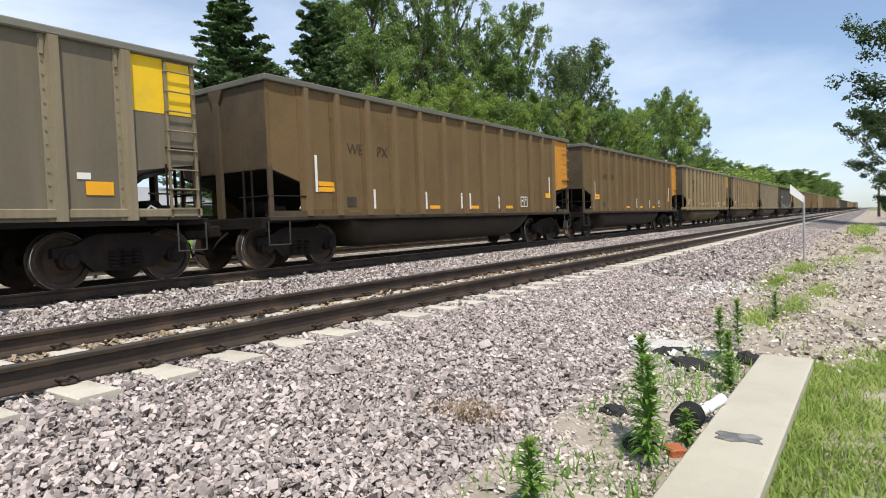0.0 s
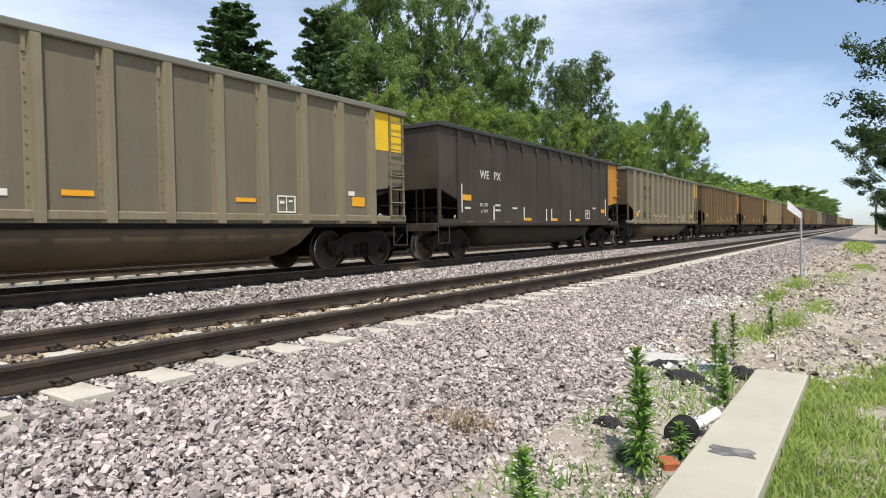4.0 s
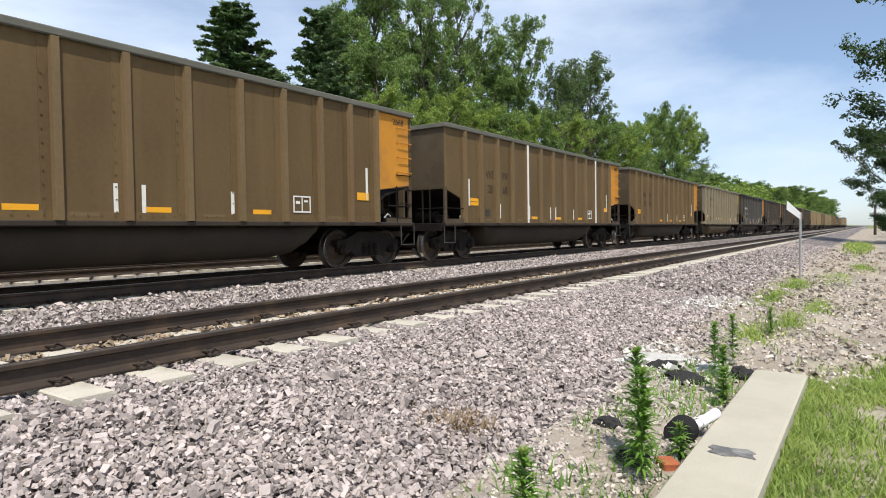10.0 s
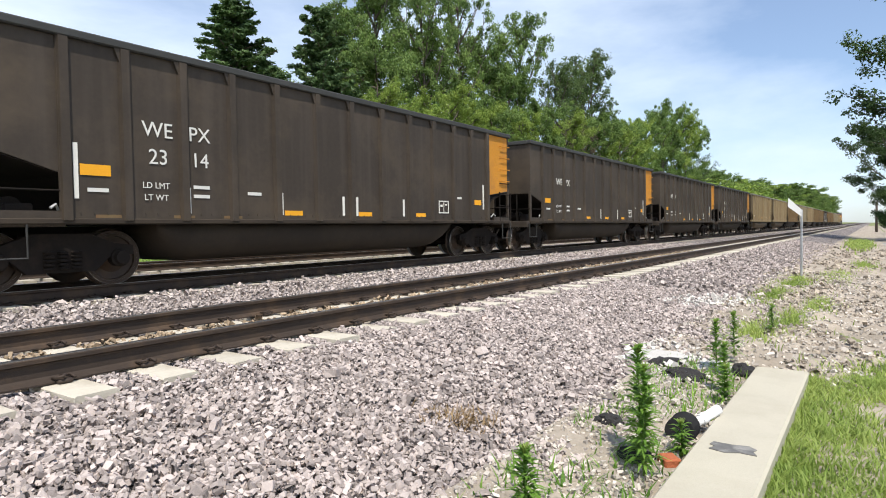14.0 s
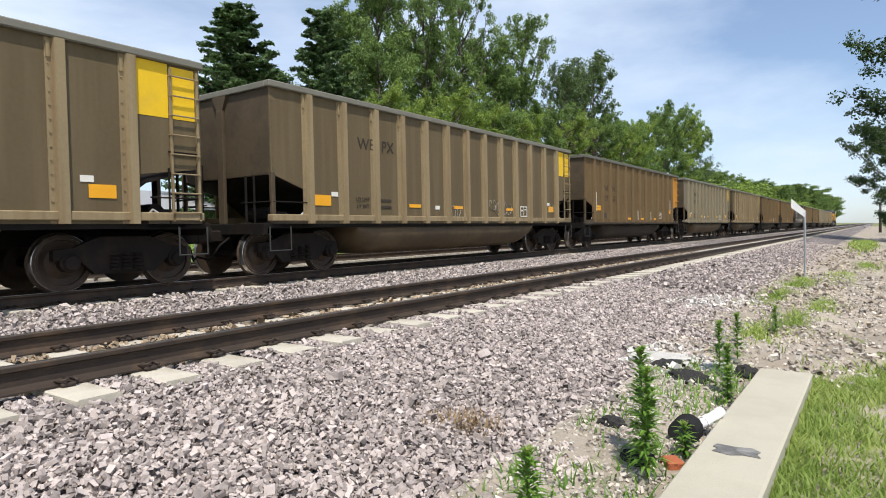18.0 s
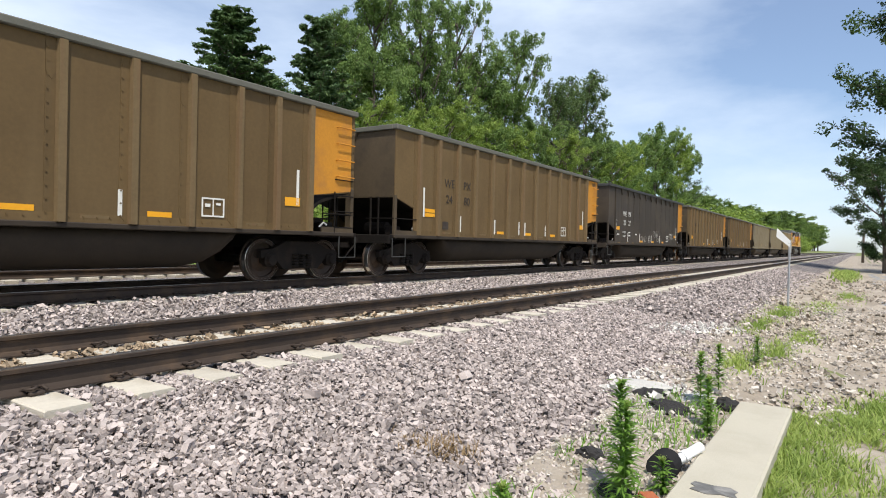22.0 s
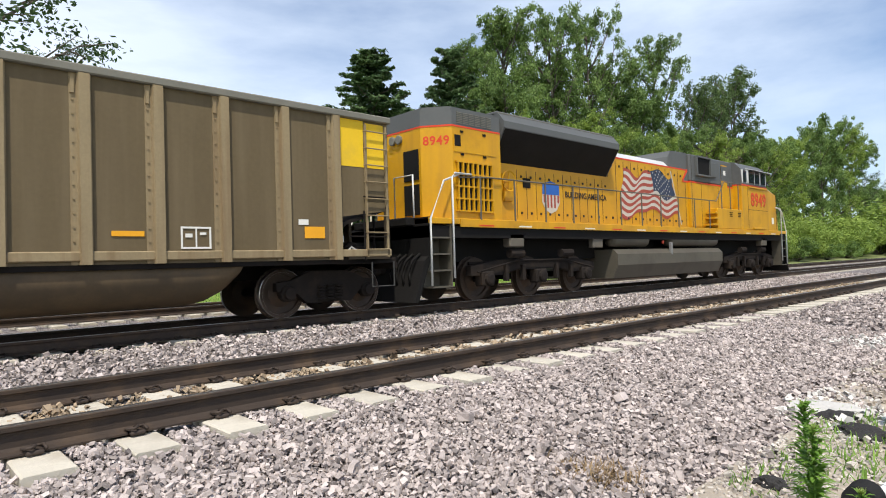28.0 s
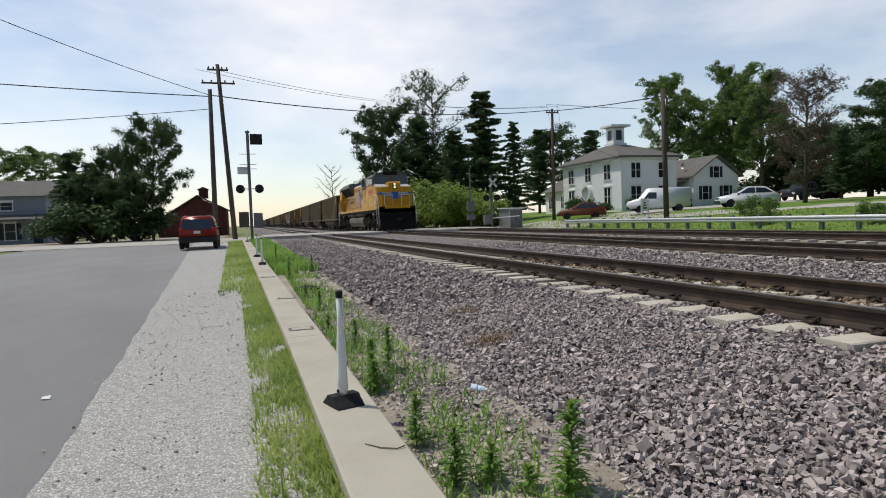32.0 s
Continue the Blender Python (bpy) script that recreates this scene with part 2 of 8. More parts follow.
M["tie"] = mat("tie", (0.52, 0.475, 0.385), 0.9, vary=0.10, scale=3, fine=40, bump=0.3, bump_scale=60, stain=(0.32, 0.265, 0.19), stain_scale=2.0, stain_at=0.55, rnd=0.15)
M["rail"] = mat("rail", (0.05, 0.037, 0.029), 0.75, 0.2, vary=0.12, scale=2, fine=50, stain=(0.11, 0.072, 0.045), stain_scale=3, stain_at=0.55, bump=0.15)
M["rail_top"] = mat("rail_top", (0.33, 0.31, 0.29), 0.38, 1.0, vary=0.06, scale=1, fine=30)
M["clip"] = mat("clip", (0.06, 0.045, 0.036), 0.7, 0.3, vary=0.15)


# ---- mesh helpers ----
class MB:
    """Collects vertices and faces of one mesh."""
    def __init__(self):
        self.v, self.f = [], []

    def add(self, vs, fs):
        n = len(self.v)
        self.v += [tuple(p) for p in vs]
        self.f += [tuple(i + n for i in q) for q in fs]
        return self

    def box(self, x0, y0, z0, x1, y1, z1, c=0.0, m=None):
        x0, x1, y0, y1, z0, z1 = min(x0, x1), max(x0, x1), min(y0, y1), max(y0, y1), min(z0, z1), max(z0, z1)
        if c <= 0:
            vs = [(x, y, z) for x in (x0, x1) for y in (y0, y1) for z in (z0, z1)]
            fs = [(0, 1, 3, 2), (4, 6, 7, 5), (0, 4, 5, 1), (2, 3, 7, 6), (0, 2, 6, 4), (1, 5, 7, 3)]
        else:
            c = min(c, 0.45 * min(x1 - x0, y1 - y0, z1 - z0))
            b = bmesh.new()
            bmesh.ops.create_cube(b, size=1)
            for p in b.verts:
                p.co = ((x0 if p.co.x < 0 else x1), (y0 if p.co.y < 0 else y1), (z0 if p.co.z < 0 else z1))
            bmesh.ops.bevel(b, geom=list(b.edges), offset=c, segments=1, affect="EDGES")
            b.verts.index_update()
            vs, fs = [tuple(p.co) for p in b.verts], [tuple(q.index for q in fc.verts) for fc in b.faces]
            b.free()
        if m is not None:
            vs = [tuple(m @ Vector(p)) for p in vs]
        return self.add(vs, fs)

    def tube(self, pts, r, n=8, close=True, r1=None):
        """A round bar along points; r1: radius at the end."""
        pts = [Vector(p) for p in pts]
        rings, k = [], len(pts)
        for i, p in enumerate(pts):
            d = (pts[min(i + 1, k - 1)] - pts[max(i - 1, 0)]).normalized()
            a = d.orthogonal().normalized() if abs(d.z) > 0.98 else d.cross(Vector((0, 0, 1))).normalized()
            b = d.cross(a).normalized()
            rr = r if r1 is None else r + (r1 - r) * i / max(k - 1, 1)
            rings.append([p + a * (rr * math.cos(2 * math.pi * j / n)) + b * (rr * math.sin(2 * math.pi * j / n)) for j in range(n)])
        vs = [q for ring in rings for q in ring]
        fs = [(i * n + j, i * n + (j + 1) % n, (i + 1) * n + (j + 1) % n, (i + 1) * n + j) for i in range(k - 1) for j in range(n)]
        if close:
            fs += [tuple(reversed(range(n))), tuple((k - 1) * n + j for j in range(n))]
        return self.add(vs, fs)

    def prism(self, poly, axis, a, b):
        """A polygon of (u, v) pushed along an axis from a to b: axis x takes (y, z), y takes (x, z), z takes (x, y)."""
        def place(u, v, w):
            return {"x": (w, u, v), "y": (u, w, v), "z": (u, v, w)}[axis]
        n = len(poly)
        vs = [place(u, v, a) for u, v in poly] + [place(u, v, b) for u, v in poly]
        fs = [tuple(range(n)), tuple(reversed(range(n, 2 * n)))] + [(i, i + n, (i + 1) % n + n, (i + 1) % n) for i in range(n)]
        return self.add(vs, fs)

    def lathe(self, prof, centre, axis="y", n=20, caps=True):
        """A profile of (radius, along) turned round an axis through centre."""
        cx, cy, cz = centre
        vs = []
        for r, w in prof:
            for j in range(n):
                a = 2 * math.pi * j / n
                u, v = r * math.cos(a), r * math.sin(a)
                vs.append({"y": (cx + u, cy + w, cz + v), "x": (cx + w, cy + u, cz + v), "z": (cx + u, cy + v, cz + w)}[axis])
        k = len(prof)
        fs = [(i * n + j, i * n + (j + 1) % n, (i + 1) * n + (j + 1) % n, (i + 1) * n + j) for i in range(k - 1) for j in range(n)]
        if caps:
            fs += [tuple(range(n)), tuple((k - 1) * n + j for j in range(n))]
        return self.add(vs, fs)

    def mesh(self, name, material, smooth=False):
        me = bpy.data.meshes.new(name)
        me.from_pydata(self.v, [], self.f)
        b = bmesh.new()
        b.from_mesh(me)
        bmesh.ops.recalc_face_normals(b, faces=b.faces)
        b.to_mesh(me)
        b.free()
        for mm in (material if isinstance(material, (list, tuple)) else [material]):
            me.materials.append(mm)
        if smooth:
            me.polygons.foreach_set("use_smooth", [True] * len(me.polygons))
        return me


def part(name, mb, material, parent=None, label="", smooth=False, at=None):
    """Links a mesh (or the shared mesh of an earlier part) as one object under a thing or a part."""
    me = mb if isinstance(mb, bpy.types.Mesh) else mb.mesh(name, material, smooth)
    ob = new(name, me)
    ob.parent = parent
    if at is not None:
        ob.matrix_basis = at if isinstance(at, Matrix) else Matrix.Translation(at)
    if label:
        ob["label"] = label
    return ob


def thing(name, at=(0, 0, 0), turn=0.0, label="", category="", group="", kind=""):
    ob = new(name)
    ob.empty_display_size = 0.2
    ob.matrix_basis = pose(*at, 0, 0, turn)
    return tagged(ob, label, category, group, kind)


def raw_mesh(name, verts, faces, material, smooth=False):
    """A mesh from arrays of vertices and equal-sided faces."""
    me = bpy.data.meshes.new(name)
    verts, faces = np.asarray(verts, np.float32), np.asarray(faces, np.int32)
    k = faces.shape[1]
    me.vertices.add(len(verts))
    me.vertices.foreach_set("co", verts.ravel())
    me.loops.add(faces.size)
    me.loops.foreach_set("vertex_index", faces.ravel())
    me.polygons.add(len(faces))
    me.polygons.foreach_set("loop_start", np.arange(0, faces.size, k, dtype=np.int32))
    me.polygons.foreach_set("loop_total", np.full(len(faces), k, np.int32))
    me.update(calc_edges=True)
    me.materials.append(material)
    me.polygons.foreach_set("use_smooth", [smooth] * len(faces))
    return me


# ---- ground ----
RAIL_Z, TIE_Z = 0.65, 0.455
TRACKS = [5.50, 11.35, 17.2]          # centre lines, parallel to x


def ground_z(x, y):
    """Height of the earth: road level near, the raised track bed, a gentle rise to the houses."""
    prof = [(-400, 0.0), (0.0, 0.0), (0.95, 0.06), (3.9, 0.40), (4.25, 0.415), (4.5, 0.43), (19.0, 0.43), (20.5, 0.25), (23, 0.22), (26, 0.25),
            (32, 0.85), (38, 1.5), (45, 1.75), (60, 2.2), (90, 2.6), (600, 2.6)]
    rise = 0.42 * min(1.0, max(0.0, (-x - 8) / 38)) * min(1.0, max(0.0, (3.9 - y) / 3.0))     # the street climbs to the crossing
    for (a, za), (b, zb) in zip(prof, prof[1:]):
        if a <= y <= b:
            return za + (zb - za) * (y - a) / (b - a) + rise
    return prof[-1][1] + rise


def sheet(name, xs, ys, material, lift=0.0, rough=0.0, kind="structure", label="", category=""):
    """A strip of ground that follows ground_z, with an uneven surface near by."""
    vs, fs = [], []
    for x in xs:
        for y in ys:
            z = ground_z(x, y) + lift
            if name == "ground" and 1.5 < y < 19.2:
                z -= 0.15
            if name == "ballast_bed" and -20 < x < 26:
                z -= 0.034      # the loose stones lie on it
            if rough and abs(x) < 40:
                z += rough * noise.fractal(Vector((x * 1.7, y * 1.7, 3.0)), 1.0, 2.0, 3)
            vs.append((x, y, z))
    n = len(ys)
    fs = [(i * n + j, (i + 1) * n + j, (i + 1) * n + j + 1, i * n + j + 1) for i in range(len(xs) - 1) for j in range(n - 1)]
    ob = new(name, raw_mesh(name, vs, fs, material, True))
    return tagged(ob, label, category, kind=kind)


def steps(a, b, d):
    n = max(1, int(round((b - a) / d)))
    return [a + (b - a) * i / n for i in range(n + 1)]


far_x = [-2500, -900, -400, -150, -80] + steps(-60, 60, 6) + [90, 150, 300, 600, 1000, 2500]
GY = [-2500, -600, -120, -40, -15, -6, -1.2, 0.0, 0.95, 3.9, 4.25, 4.5, 19.0, 20.5, 23, 26, 32, 45, 60, 90, 300, 2500]
sheet("ground", far_x, GY, M["grass_ground"], -0.02, label="grassy ground of a flat small town", category="ground")
bed = sheet("ballast_bed", steps(-900, -70, 40) + steps(-69, -20, 2.5) + steps(-19.5, 24, 0.3) + steps(25, 60, 2) + steps(70, 1400, 70),
            steps(1.15, 4.1, 0.2) + steps(4.3, 19.0, 0.7) + [19.6, 20.4], M["ballast"], 0.0, 0.035, label="crushed grey and pink stone ballast", category="ballast")


def edge_y(x):
    """The ragged line where the asphalt meets the pale shoulder."""
    return -0.85 + 0.055 * min(x, 4) + 0.015 * math.sin(x * 2.3) + 0.012 * math.sin(x * 7.1)


def band(name, xs, lo, hi, n, material, lift, rough, label, category):
    """A strip of ground between two lines y = lo(x) and y = hi(x)."""
    vs = []
    for x in xs:
        for j in range(n + 1):
            y = lo(x) + (hi(x) - lo(x)) * j / n
            z = ground_z(x, y) + lift + (rough * noise.fractal(Vector((x * 2.1, y * 2.1, 7.0)), 0.7, 2.1, 5) if rough else 0.0)
            vs.append((x, y, z))
    k = n + 1
    fs = [(i * k + j, (i + 1) * k + j, (i + 1) * k + j + 1, i * k + j + 1) for i in range(len(xs) - 1) for j in range(n)]
    return tagged(new(name, raw_mesh(name, vs, fs, material, True)), label, category, kind="structure")


def curb_line(x):
    """The road side of the kerb; past a few metres it runs slowly away from the tracks."""
    return 0.445 + 0.02 * min(0.0, x + 5)


band("road", steps(-44, 5, 0.35) + steps(6, 60, 6), lambda x: -13.0, lambda x: edge_y(x), 10, M["asphalt"], 0.012, 0.0, "weathered grey asphalt street", "road")
band("dirt_shoulder", steps(1.75, 6.4, 0.12), lambda x: -2.2, lambda x: curb_line(x) + 0.05, 24, M["dirt"], 0.026, 0.03, "trampled soil with grass beside the curb", "ground")
band("gravel_shoulder", steps(-44, 1.85, 0.25), lambda x: edge_y(x) - 0.12, lambda x: curb_line(x) + 0.05, 8, M["white_gravel"], 0.024, 0.007, "strip of pale crushed limestone", "gravel")
band("dirt_ground", steps(6.15, 16, 0.09) + steps(16.2, 30, 0.22) + steps(31, 60, 1.0) + [80, 120, 300], lambda x: -5.0, lambda x: 1.9, 72, M["dirt"], 0.02, 0.075, "bare pale dirt with sparse weeds", "ground")
band("dirt_verge", steps(-44, 6.4, 0.3), lambda x: curb_line(x) + 0.38, lambda x: 1.75, 6, M["dirt"], 0.03, 0.03, "stony soil between curb and ballast", "ground")
band("cross_street", [-56.5, -54, -50, -47, -44.0], lambda x: -60.0, lambda x: 1.2, 12, M["street"], 0.03, 0.0, "pale worn concrete cross street", "road")
band("dirt_lot", [-76, -70, -64, -60, -56.5], lambda x: -26.0, lambda x: -2.0, 12, M["dirt"], 0.02, 0.02, "tan gravel lot by a barn", "ground")
band("lawn", [-47, -42, -36, -30, -24, -18, -10, 0, 10, 20, 34], lambda x: 22.0, lambda x: 60.0, 24, M["lawn"], 0.004, 0.0, "mown green lawn on a gentle rise", "lawn")
band("lawn", [-130, -110, -90, -75, -66, -56.5], lambda x: 30.5, lambda x: 70.0, 24, M["lawn"], 0.004, 0.0, "mown green lawn round the houses", "lawn")
band("side_street", [-56.5, -52, -47], lambda x: 19.4, lambda x: 60.0, 16, M["street"], 0.02, 0.0, "pale concrete street leading north", "road")


# ---- stones ----
def stones(name, count, xr, yr, size, material, label, seed, bury=0.25, zf=None, keep=None):
    """Loose broken stones strewn over a stretch: flattened, angular, each turned its own way."""
    rg = np.random.default_rng(seed)
    iv = np.array([(a, b, c) for a in (-1, 1) for b in (-1, 1) for c in (-1, 1)], float) * 0.72
    fc = np.array([(0, 1, 3), (0, 3, 2), (4, 6, 7), (4, 7, 5), (0, 4, 5), (0, 5, 1), (2, 3, 7), (2, 7, 6), (1, 5, 7), (1, 7, 3)])      # the underside lies hidden
    x, y = rg.uniform(*xr, count), rg.uniform(*yr, count)
    if keep is not None:
        ok = keep(x, y)
        x, y = x[ok], y[ok]
        count = len(x)
    s = size * rg.lognormal(0, 0.27, count)
    shape = rg.uniform(0.55, 1.25, (count, 1, 3)) * np.array([1.0, 0.85, 0.62])
    q = rg.normal(size=(count, 4)) * np.array([1.0, 0.42, 0.42, 1.0])
    q /= np.linalg.norm(q, axis=1)[:, None]
    w, a, b, c = q.T
    R = np.stack([1 - 2 * (b * b + c * c), 2 * (a * b - c * w), 2 * (a * c + b * w), 2 * (a * b + c * w), 1 - 2 * (a * a + c * c), 2 * (b * c - a * w),
                  2 * (a * c - b * w), 2 * (b * c + a * w), 1 - 2 * (a * a + b * b)], 1).reshape(-1, 3, 3)
    jit = rg.uniform(0.62, 1.15, (count, 8, 3))
    v = np.einsum("nij,nkj->nki", R, iv[None] * jit * shape) * s[:, None, None]
    zg = np.array([ground_z(p, r) + 0.035 * noise.fractal(Vector((p * 1.7, r * 1.7, 3.0)), 1.0, 2.0, 3) for p, r in zip(x, y)]) if zf is None else zf(x, y)
    v += np.stack([x, y, zg + s * (0.5 - bury) + s * rg.uniform(-1.0, 0.75, count)], 1)[:, None, :]
    f = fc[None] + (np.arange(count) * 8)[:, None, None]
    return tagged(new(name, raw_mesh(name, v.reshape(-1, 3), f.reshape(-1, 3), material)), label, "stones", kind="stuff")


def in_gauge(x, y):
    """Keeps small stones off the rails' feet and thins them out over the ties."""
    k = np.abs(((x - TIE_X0) / TIE_STEP + 0.5) % 1.0 - 0.5) * TIE_STEP
    return ~((k < 0.15) & (np.sin(x * 37 + y * 91) > -0.55)) & (np.abs(y - 5.5) < 0.66)


def off_ties(x, y):
    """Keeps stones off the concrete ties and rails of the near track."""
    k = np.abs(((x - TIE_X0) / TIE_STEP + 0.5) % 1.0 - 0.5) * TIE_STEP
    return ~((k < 0.17) & (y > 4.15) & (y < 6.85)) & ~((np.abs(y - 4.75) < 0.12) | (np.abs(y - 6.25) < 0.12))


TIE_X0, TIE_STEP = 0.207, 0.602
stones("ballast_stones", 150000, (-8, 12), (1.35, 4.66), 0.0215, M["stone"], "loose angular grey and pinkish ballast stones", 1, keep=off_ties)
stones("ballast_stones", 16000, (12, 45), (1.6, 4.3), 0.034, M["stone"], "loose angular grey ballast stones", 2, keep=off_ties)
stones("ballast_stones", 18000, (-38, -8), (1.4, 4.3), 0.034, M["stone"], "loose angular grey ballast stones", 3, keep=off_ties)
stones("ballast_stones", 20000, (-14, 26), (4.8, 6.2), 0.027, M["stone_brown"], "small brown ballast stones between the rails", 4, bury=0.1, keep=in_gauge)
stones("ballast_stones", 7000, (-12, 26), (6.2, 6.9), 0.03, M["stone"], "small ballast stones beside the rail", 6, keep=off_ties)
stones("ballast_stones", 36000, (-22, 36), (6.8, 10.2), 0.031, M["stone"], "loose ballast stones between two tracks", 5)


# ---- tracks ----
def rail_profile(y):
    h = 0.186
    z0 = RAIL_Z - h
    half = [(0.076, 0), (0.076, 0.012), (0.03, 0.028), (0.011, 0.045), (0.009, 0.12), (0.014, 0.138), (0.036, 0.150), (0.037, 0.178), (0.030, 0.1845)]
    return [(y + a, z0 + b) for a, b in half] + [(y - a, z0 + b) for a, b in reversed(half)]


def clip_mesh():
    """A bent spring clip on its iron shoulder, holding the rail's foot."""
    mb = MB()
    mb.box(-0.05, -0.035, 0.0, 0.05, 0.03, 0.03, 0.008)
    mb.tube([(-0.055, 0.06, 0.03), (-0.06, 0.0, 0.045), (-0.03, -0.045, 0.055), (0.0, -0.02, 0.06), (0.0, 0.05, 0.045), (0.03, 0.07, 0.04),
             (0.055, 0.03, 0.05), (0.06, -0.03, 0.035)], 0.011, 6)
    return mb.mesh("rail_clip", M["clip"], True)


def tie_mesh(n=1, xs=(0.0,)):
    mb = MB()
    for x in xs:
        poly = [(-0.15, -0.16), (0.15, -0.16), (0.145, -0.01), (0.132, 0.0), (-0.132, 0.0), (-0.145, -0.01)]
        mb.prism([(x + a, b) for a, b in poly], "y", -1.3, 1.3)
    return mb.mesh("tie", M["tie"])


CLIP, TIE = clip_mesh(), tie_mesh()


def track(cy, near_from, near_to, clips, label):
    t = thing("railroad_track", (0, 0, 0), 0, label, "railroad track", "parallel tracks", "structure")
    for s in (-0.7525, 0.7525):
        r = part("rail", MB().prism(rail_profile(cy + s), "x", -900, 1400), M["rail"], t, "dark rusty steel rail")
        part("rail_head", MB().box(-900, cy + s - 0.028, RAIL_Z - 0.004, 1400, cy + s + 0.028, RAIL_Z + 0.003), M["rail_top"], r, "worn bright running surface")
    k0, k1 = int(near_from / TIE_STEP), int(near_to / TIE_STEP)
    for k in range(k0, k1):
        x = TIE_X0 + k * TIE_STEP
        part("tie", TIE, None, t, at=pose(x, cy + 0.012 * math.sin(k * 7.3), TIE_Z - 0.004 * (k % 3), 0, 0, 0.5 * math.sin(k * 3.1)))
        if clips[0] < x < clips[1]:
            for s in (-0.7525, 0.7525):
                part("rail_clip", CLIP, None, t, at=pose(x, cy + s - 0.085, TIE_Z + 0.004))
                part("rail_clip", CLIP, None, t, at=pose(x, cy + s + 0.085, TIE_Z + 0.004, 0, 0, 180))
    rest = [k for k in range(-400, 400) if not k0 <= k < k1]
    mb = MB()
    for k in rest:
        x = TIE_X0 + k * TIE_STEP
        mb.box(x - 0.135, cy - 1.3, TIE_Z - 0.1, x + 0.135, cy + 1.3, TIE_Z)
    tagged(part("tie_row", mb, M["tie"], t), kind="stuff")
    return t


track(TRACKS[0], -34, 46, (-14, 20), "near track of rusty steel rails on concrete ties")
track(TRACKS[1], -20, 30, (-9, 12), "middle track of steel rails on concrete ties")
track(TRACKS[2], -6, 6, (0, 0), "far track of rusty rails beyond the train")


# ---- kerb ----
curb = thing("curb_wall", (0, 0, 0), 0, "low pale concrete curb wall beside the tracks", "curb", kind="structure")

segs = [6.22, 2.0, -2.5, -7.0, -11.5, -16.0, -20.5, -25.0, -29.5, -34.0, -38.5, -43.0]
for a, b in zip(segs, segs[1:]):
    ya, yb = curb_line(a), curb_line(b)
    mb = MB()
    vs = []
    for x, y in ((b + 0.006, yb), (a - 0.006, ya)):
        CURB_Z = 0.20 + ground_z(x, y) - ground_z(0, y)
        vs += [(x, y + 0.02, -0.1), (x, y, CURB_Z - 0.015), (x, y + 0.015, CURB_Z), (x, y + 0.405, CURB_Z), (x, y + 0.42, CURB_Z - 0.015), (x, y + 0.40, -0.1)]
    mb.add(vs, [tuple(range(6)), tuple(reversed(range(6, 12)))] + [(i, i + 6, (i + 1) % 6 + 6, (i + 1) % 6) for i in range(6)])
    part("curb_block", mb, M["concrete"], curb)


# ---- train: coal cars ----
M["brown"] = mat("brown", (0.126, 0.081, 0.034), 0.72, 0.0, vary=0.18, scale=0.5, fine=14, stain=(0.098, 0.062, 0.027), stain_scale=0.7, stain_at=0.55, stain_amount=0.55, rnd=0.35, streak=((0.162, 0.111, 0.051), 0.45, 3.0), bump=0.08, bump_scale=6)
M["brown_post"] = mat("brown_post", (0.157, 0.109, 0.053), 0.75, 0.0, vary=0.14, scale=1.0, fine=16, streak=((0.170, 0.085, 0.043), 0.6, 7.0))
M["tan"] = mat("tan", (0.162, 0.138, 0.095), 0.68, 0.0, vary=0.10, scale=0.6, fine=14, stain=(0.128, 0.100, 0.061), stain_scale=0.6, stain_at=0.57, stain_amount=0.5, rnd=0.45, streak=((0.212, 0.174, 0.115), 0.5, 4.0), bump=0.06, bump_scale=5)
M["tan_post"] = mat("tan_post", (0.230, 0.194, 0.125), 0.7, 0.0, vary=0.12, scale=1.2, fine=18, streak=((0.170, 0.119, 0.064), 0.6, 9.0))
M["black_car"] = mat("black_car", (0.046, 0.036, 0.027), 0.6, 0.0, vary=0.16, scale=0.5, fine=12, stain=(0.10, 0.075, 0.05), stain_scale=0.5, stain_at=0.56, stain_amount=0.5, streak=((0.075, 0.06, 0.048), 0.5, 5.0), bump=0.06, bump_scale=5)
M["chord"] = mat("chord", (0.13, 0.125, 0.10), 0.6, 0.1, vary=0.2, scale=1.5, fine=30)
M["chord_pale"] = mat("chord_pale", (0.185, 0.175, 0.14), 0.6, 0.1, vary=0.15, scale=1.5, fine=30)
M["chord_black"] = mat("chord_black", (0.05, 0.05, 0.047), 0.6, 0.1, vary=0.2)
# grime black plus the shade beneath the cars, both in this colour
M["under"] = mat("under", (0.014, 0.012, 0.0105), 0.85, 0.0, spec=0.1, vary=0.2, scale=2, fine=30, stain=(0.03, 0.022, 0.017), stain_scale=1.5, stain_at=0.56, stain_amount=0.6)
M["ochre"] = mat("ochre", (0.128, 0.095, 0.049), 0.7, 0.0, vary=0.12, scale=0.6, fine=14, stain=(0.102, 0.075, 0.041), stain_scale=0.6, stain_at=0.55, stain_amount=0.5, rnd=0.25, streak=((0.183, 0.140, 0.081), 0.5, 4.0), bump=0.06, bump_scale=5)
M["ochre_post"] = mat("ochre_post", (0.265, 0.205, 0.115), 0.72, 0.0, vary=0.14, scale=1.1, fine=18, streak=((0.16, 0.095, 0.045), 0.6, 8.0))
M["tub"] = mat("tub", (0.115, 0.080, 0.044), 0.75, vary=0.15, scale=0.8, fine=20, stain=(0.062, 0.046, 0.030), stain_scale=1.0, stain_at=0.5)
M["mast_pale"] = mat("mast_pale", (0.45, 0.45, 0.44), 0.5, 0.1, vary=0.1)
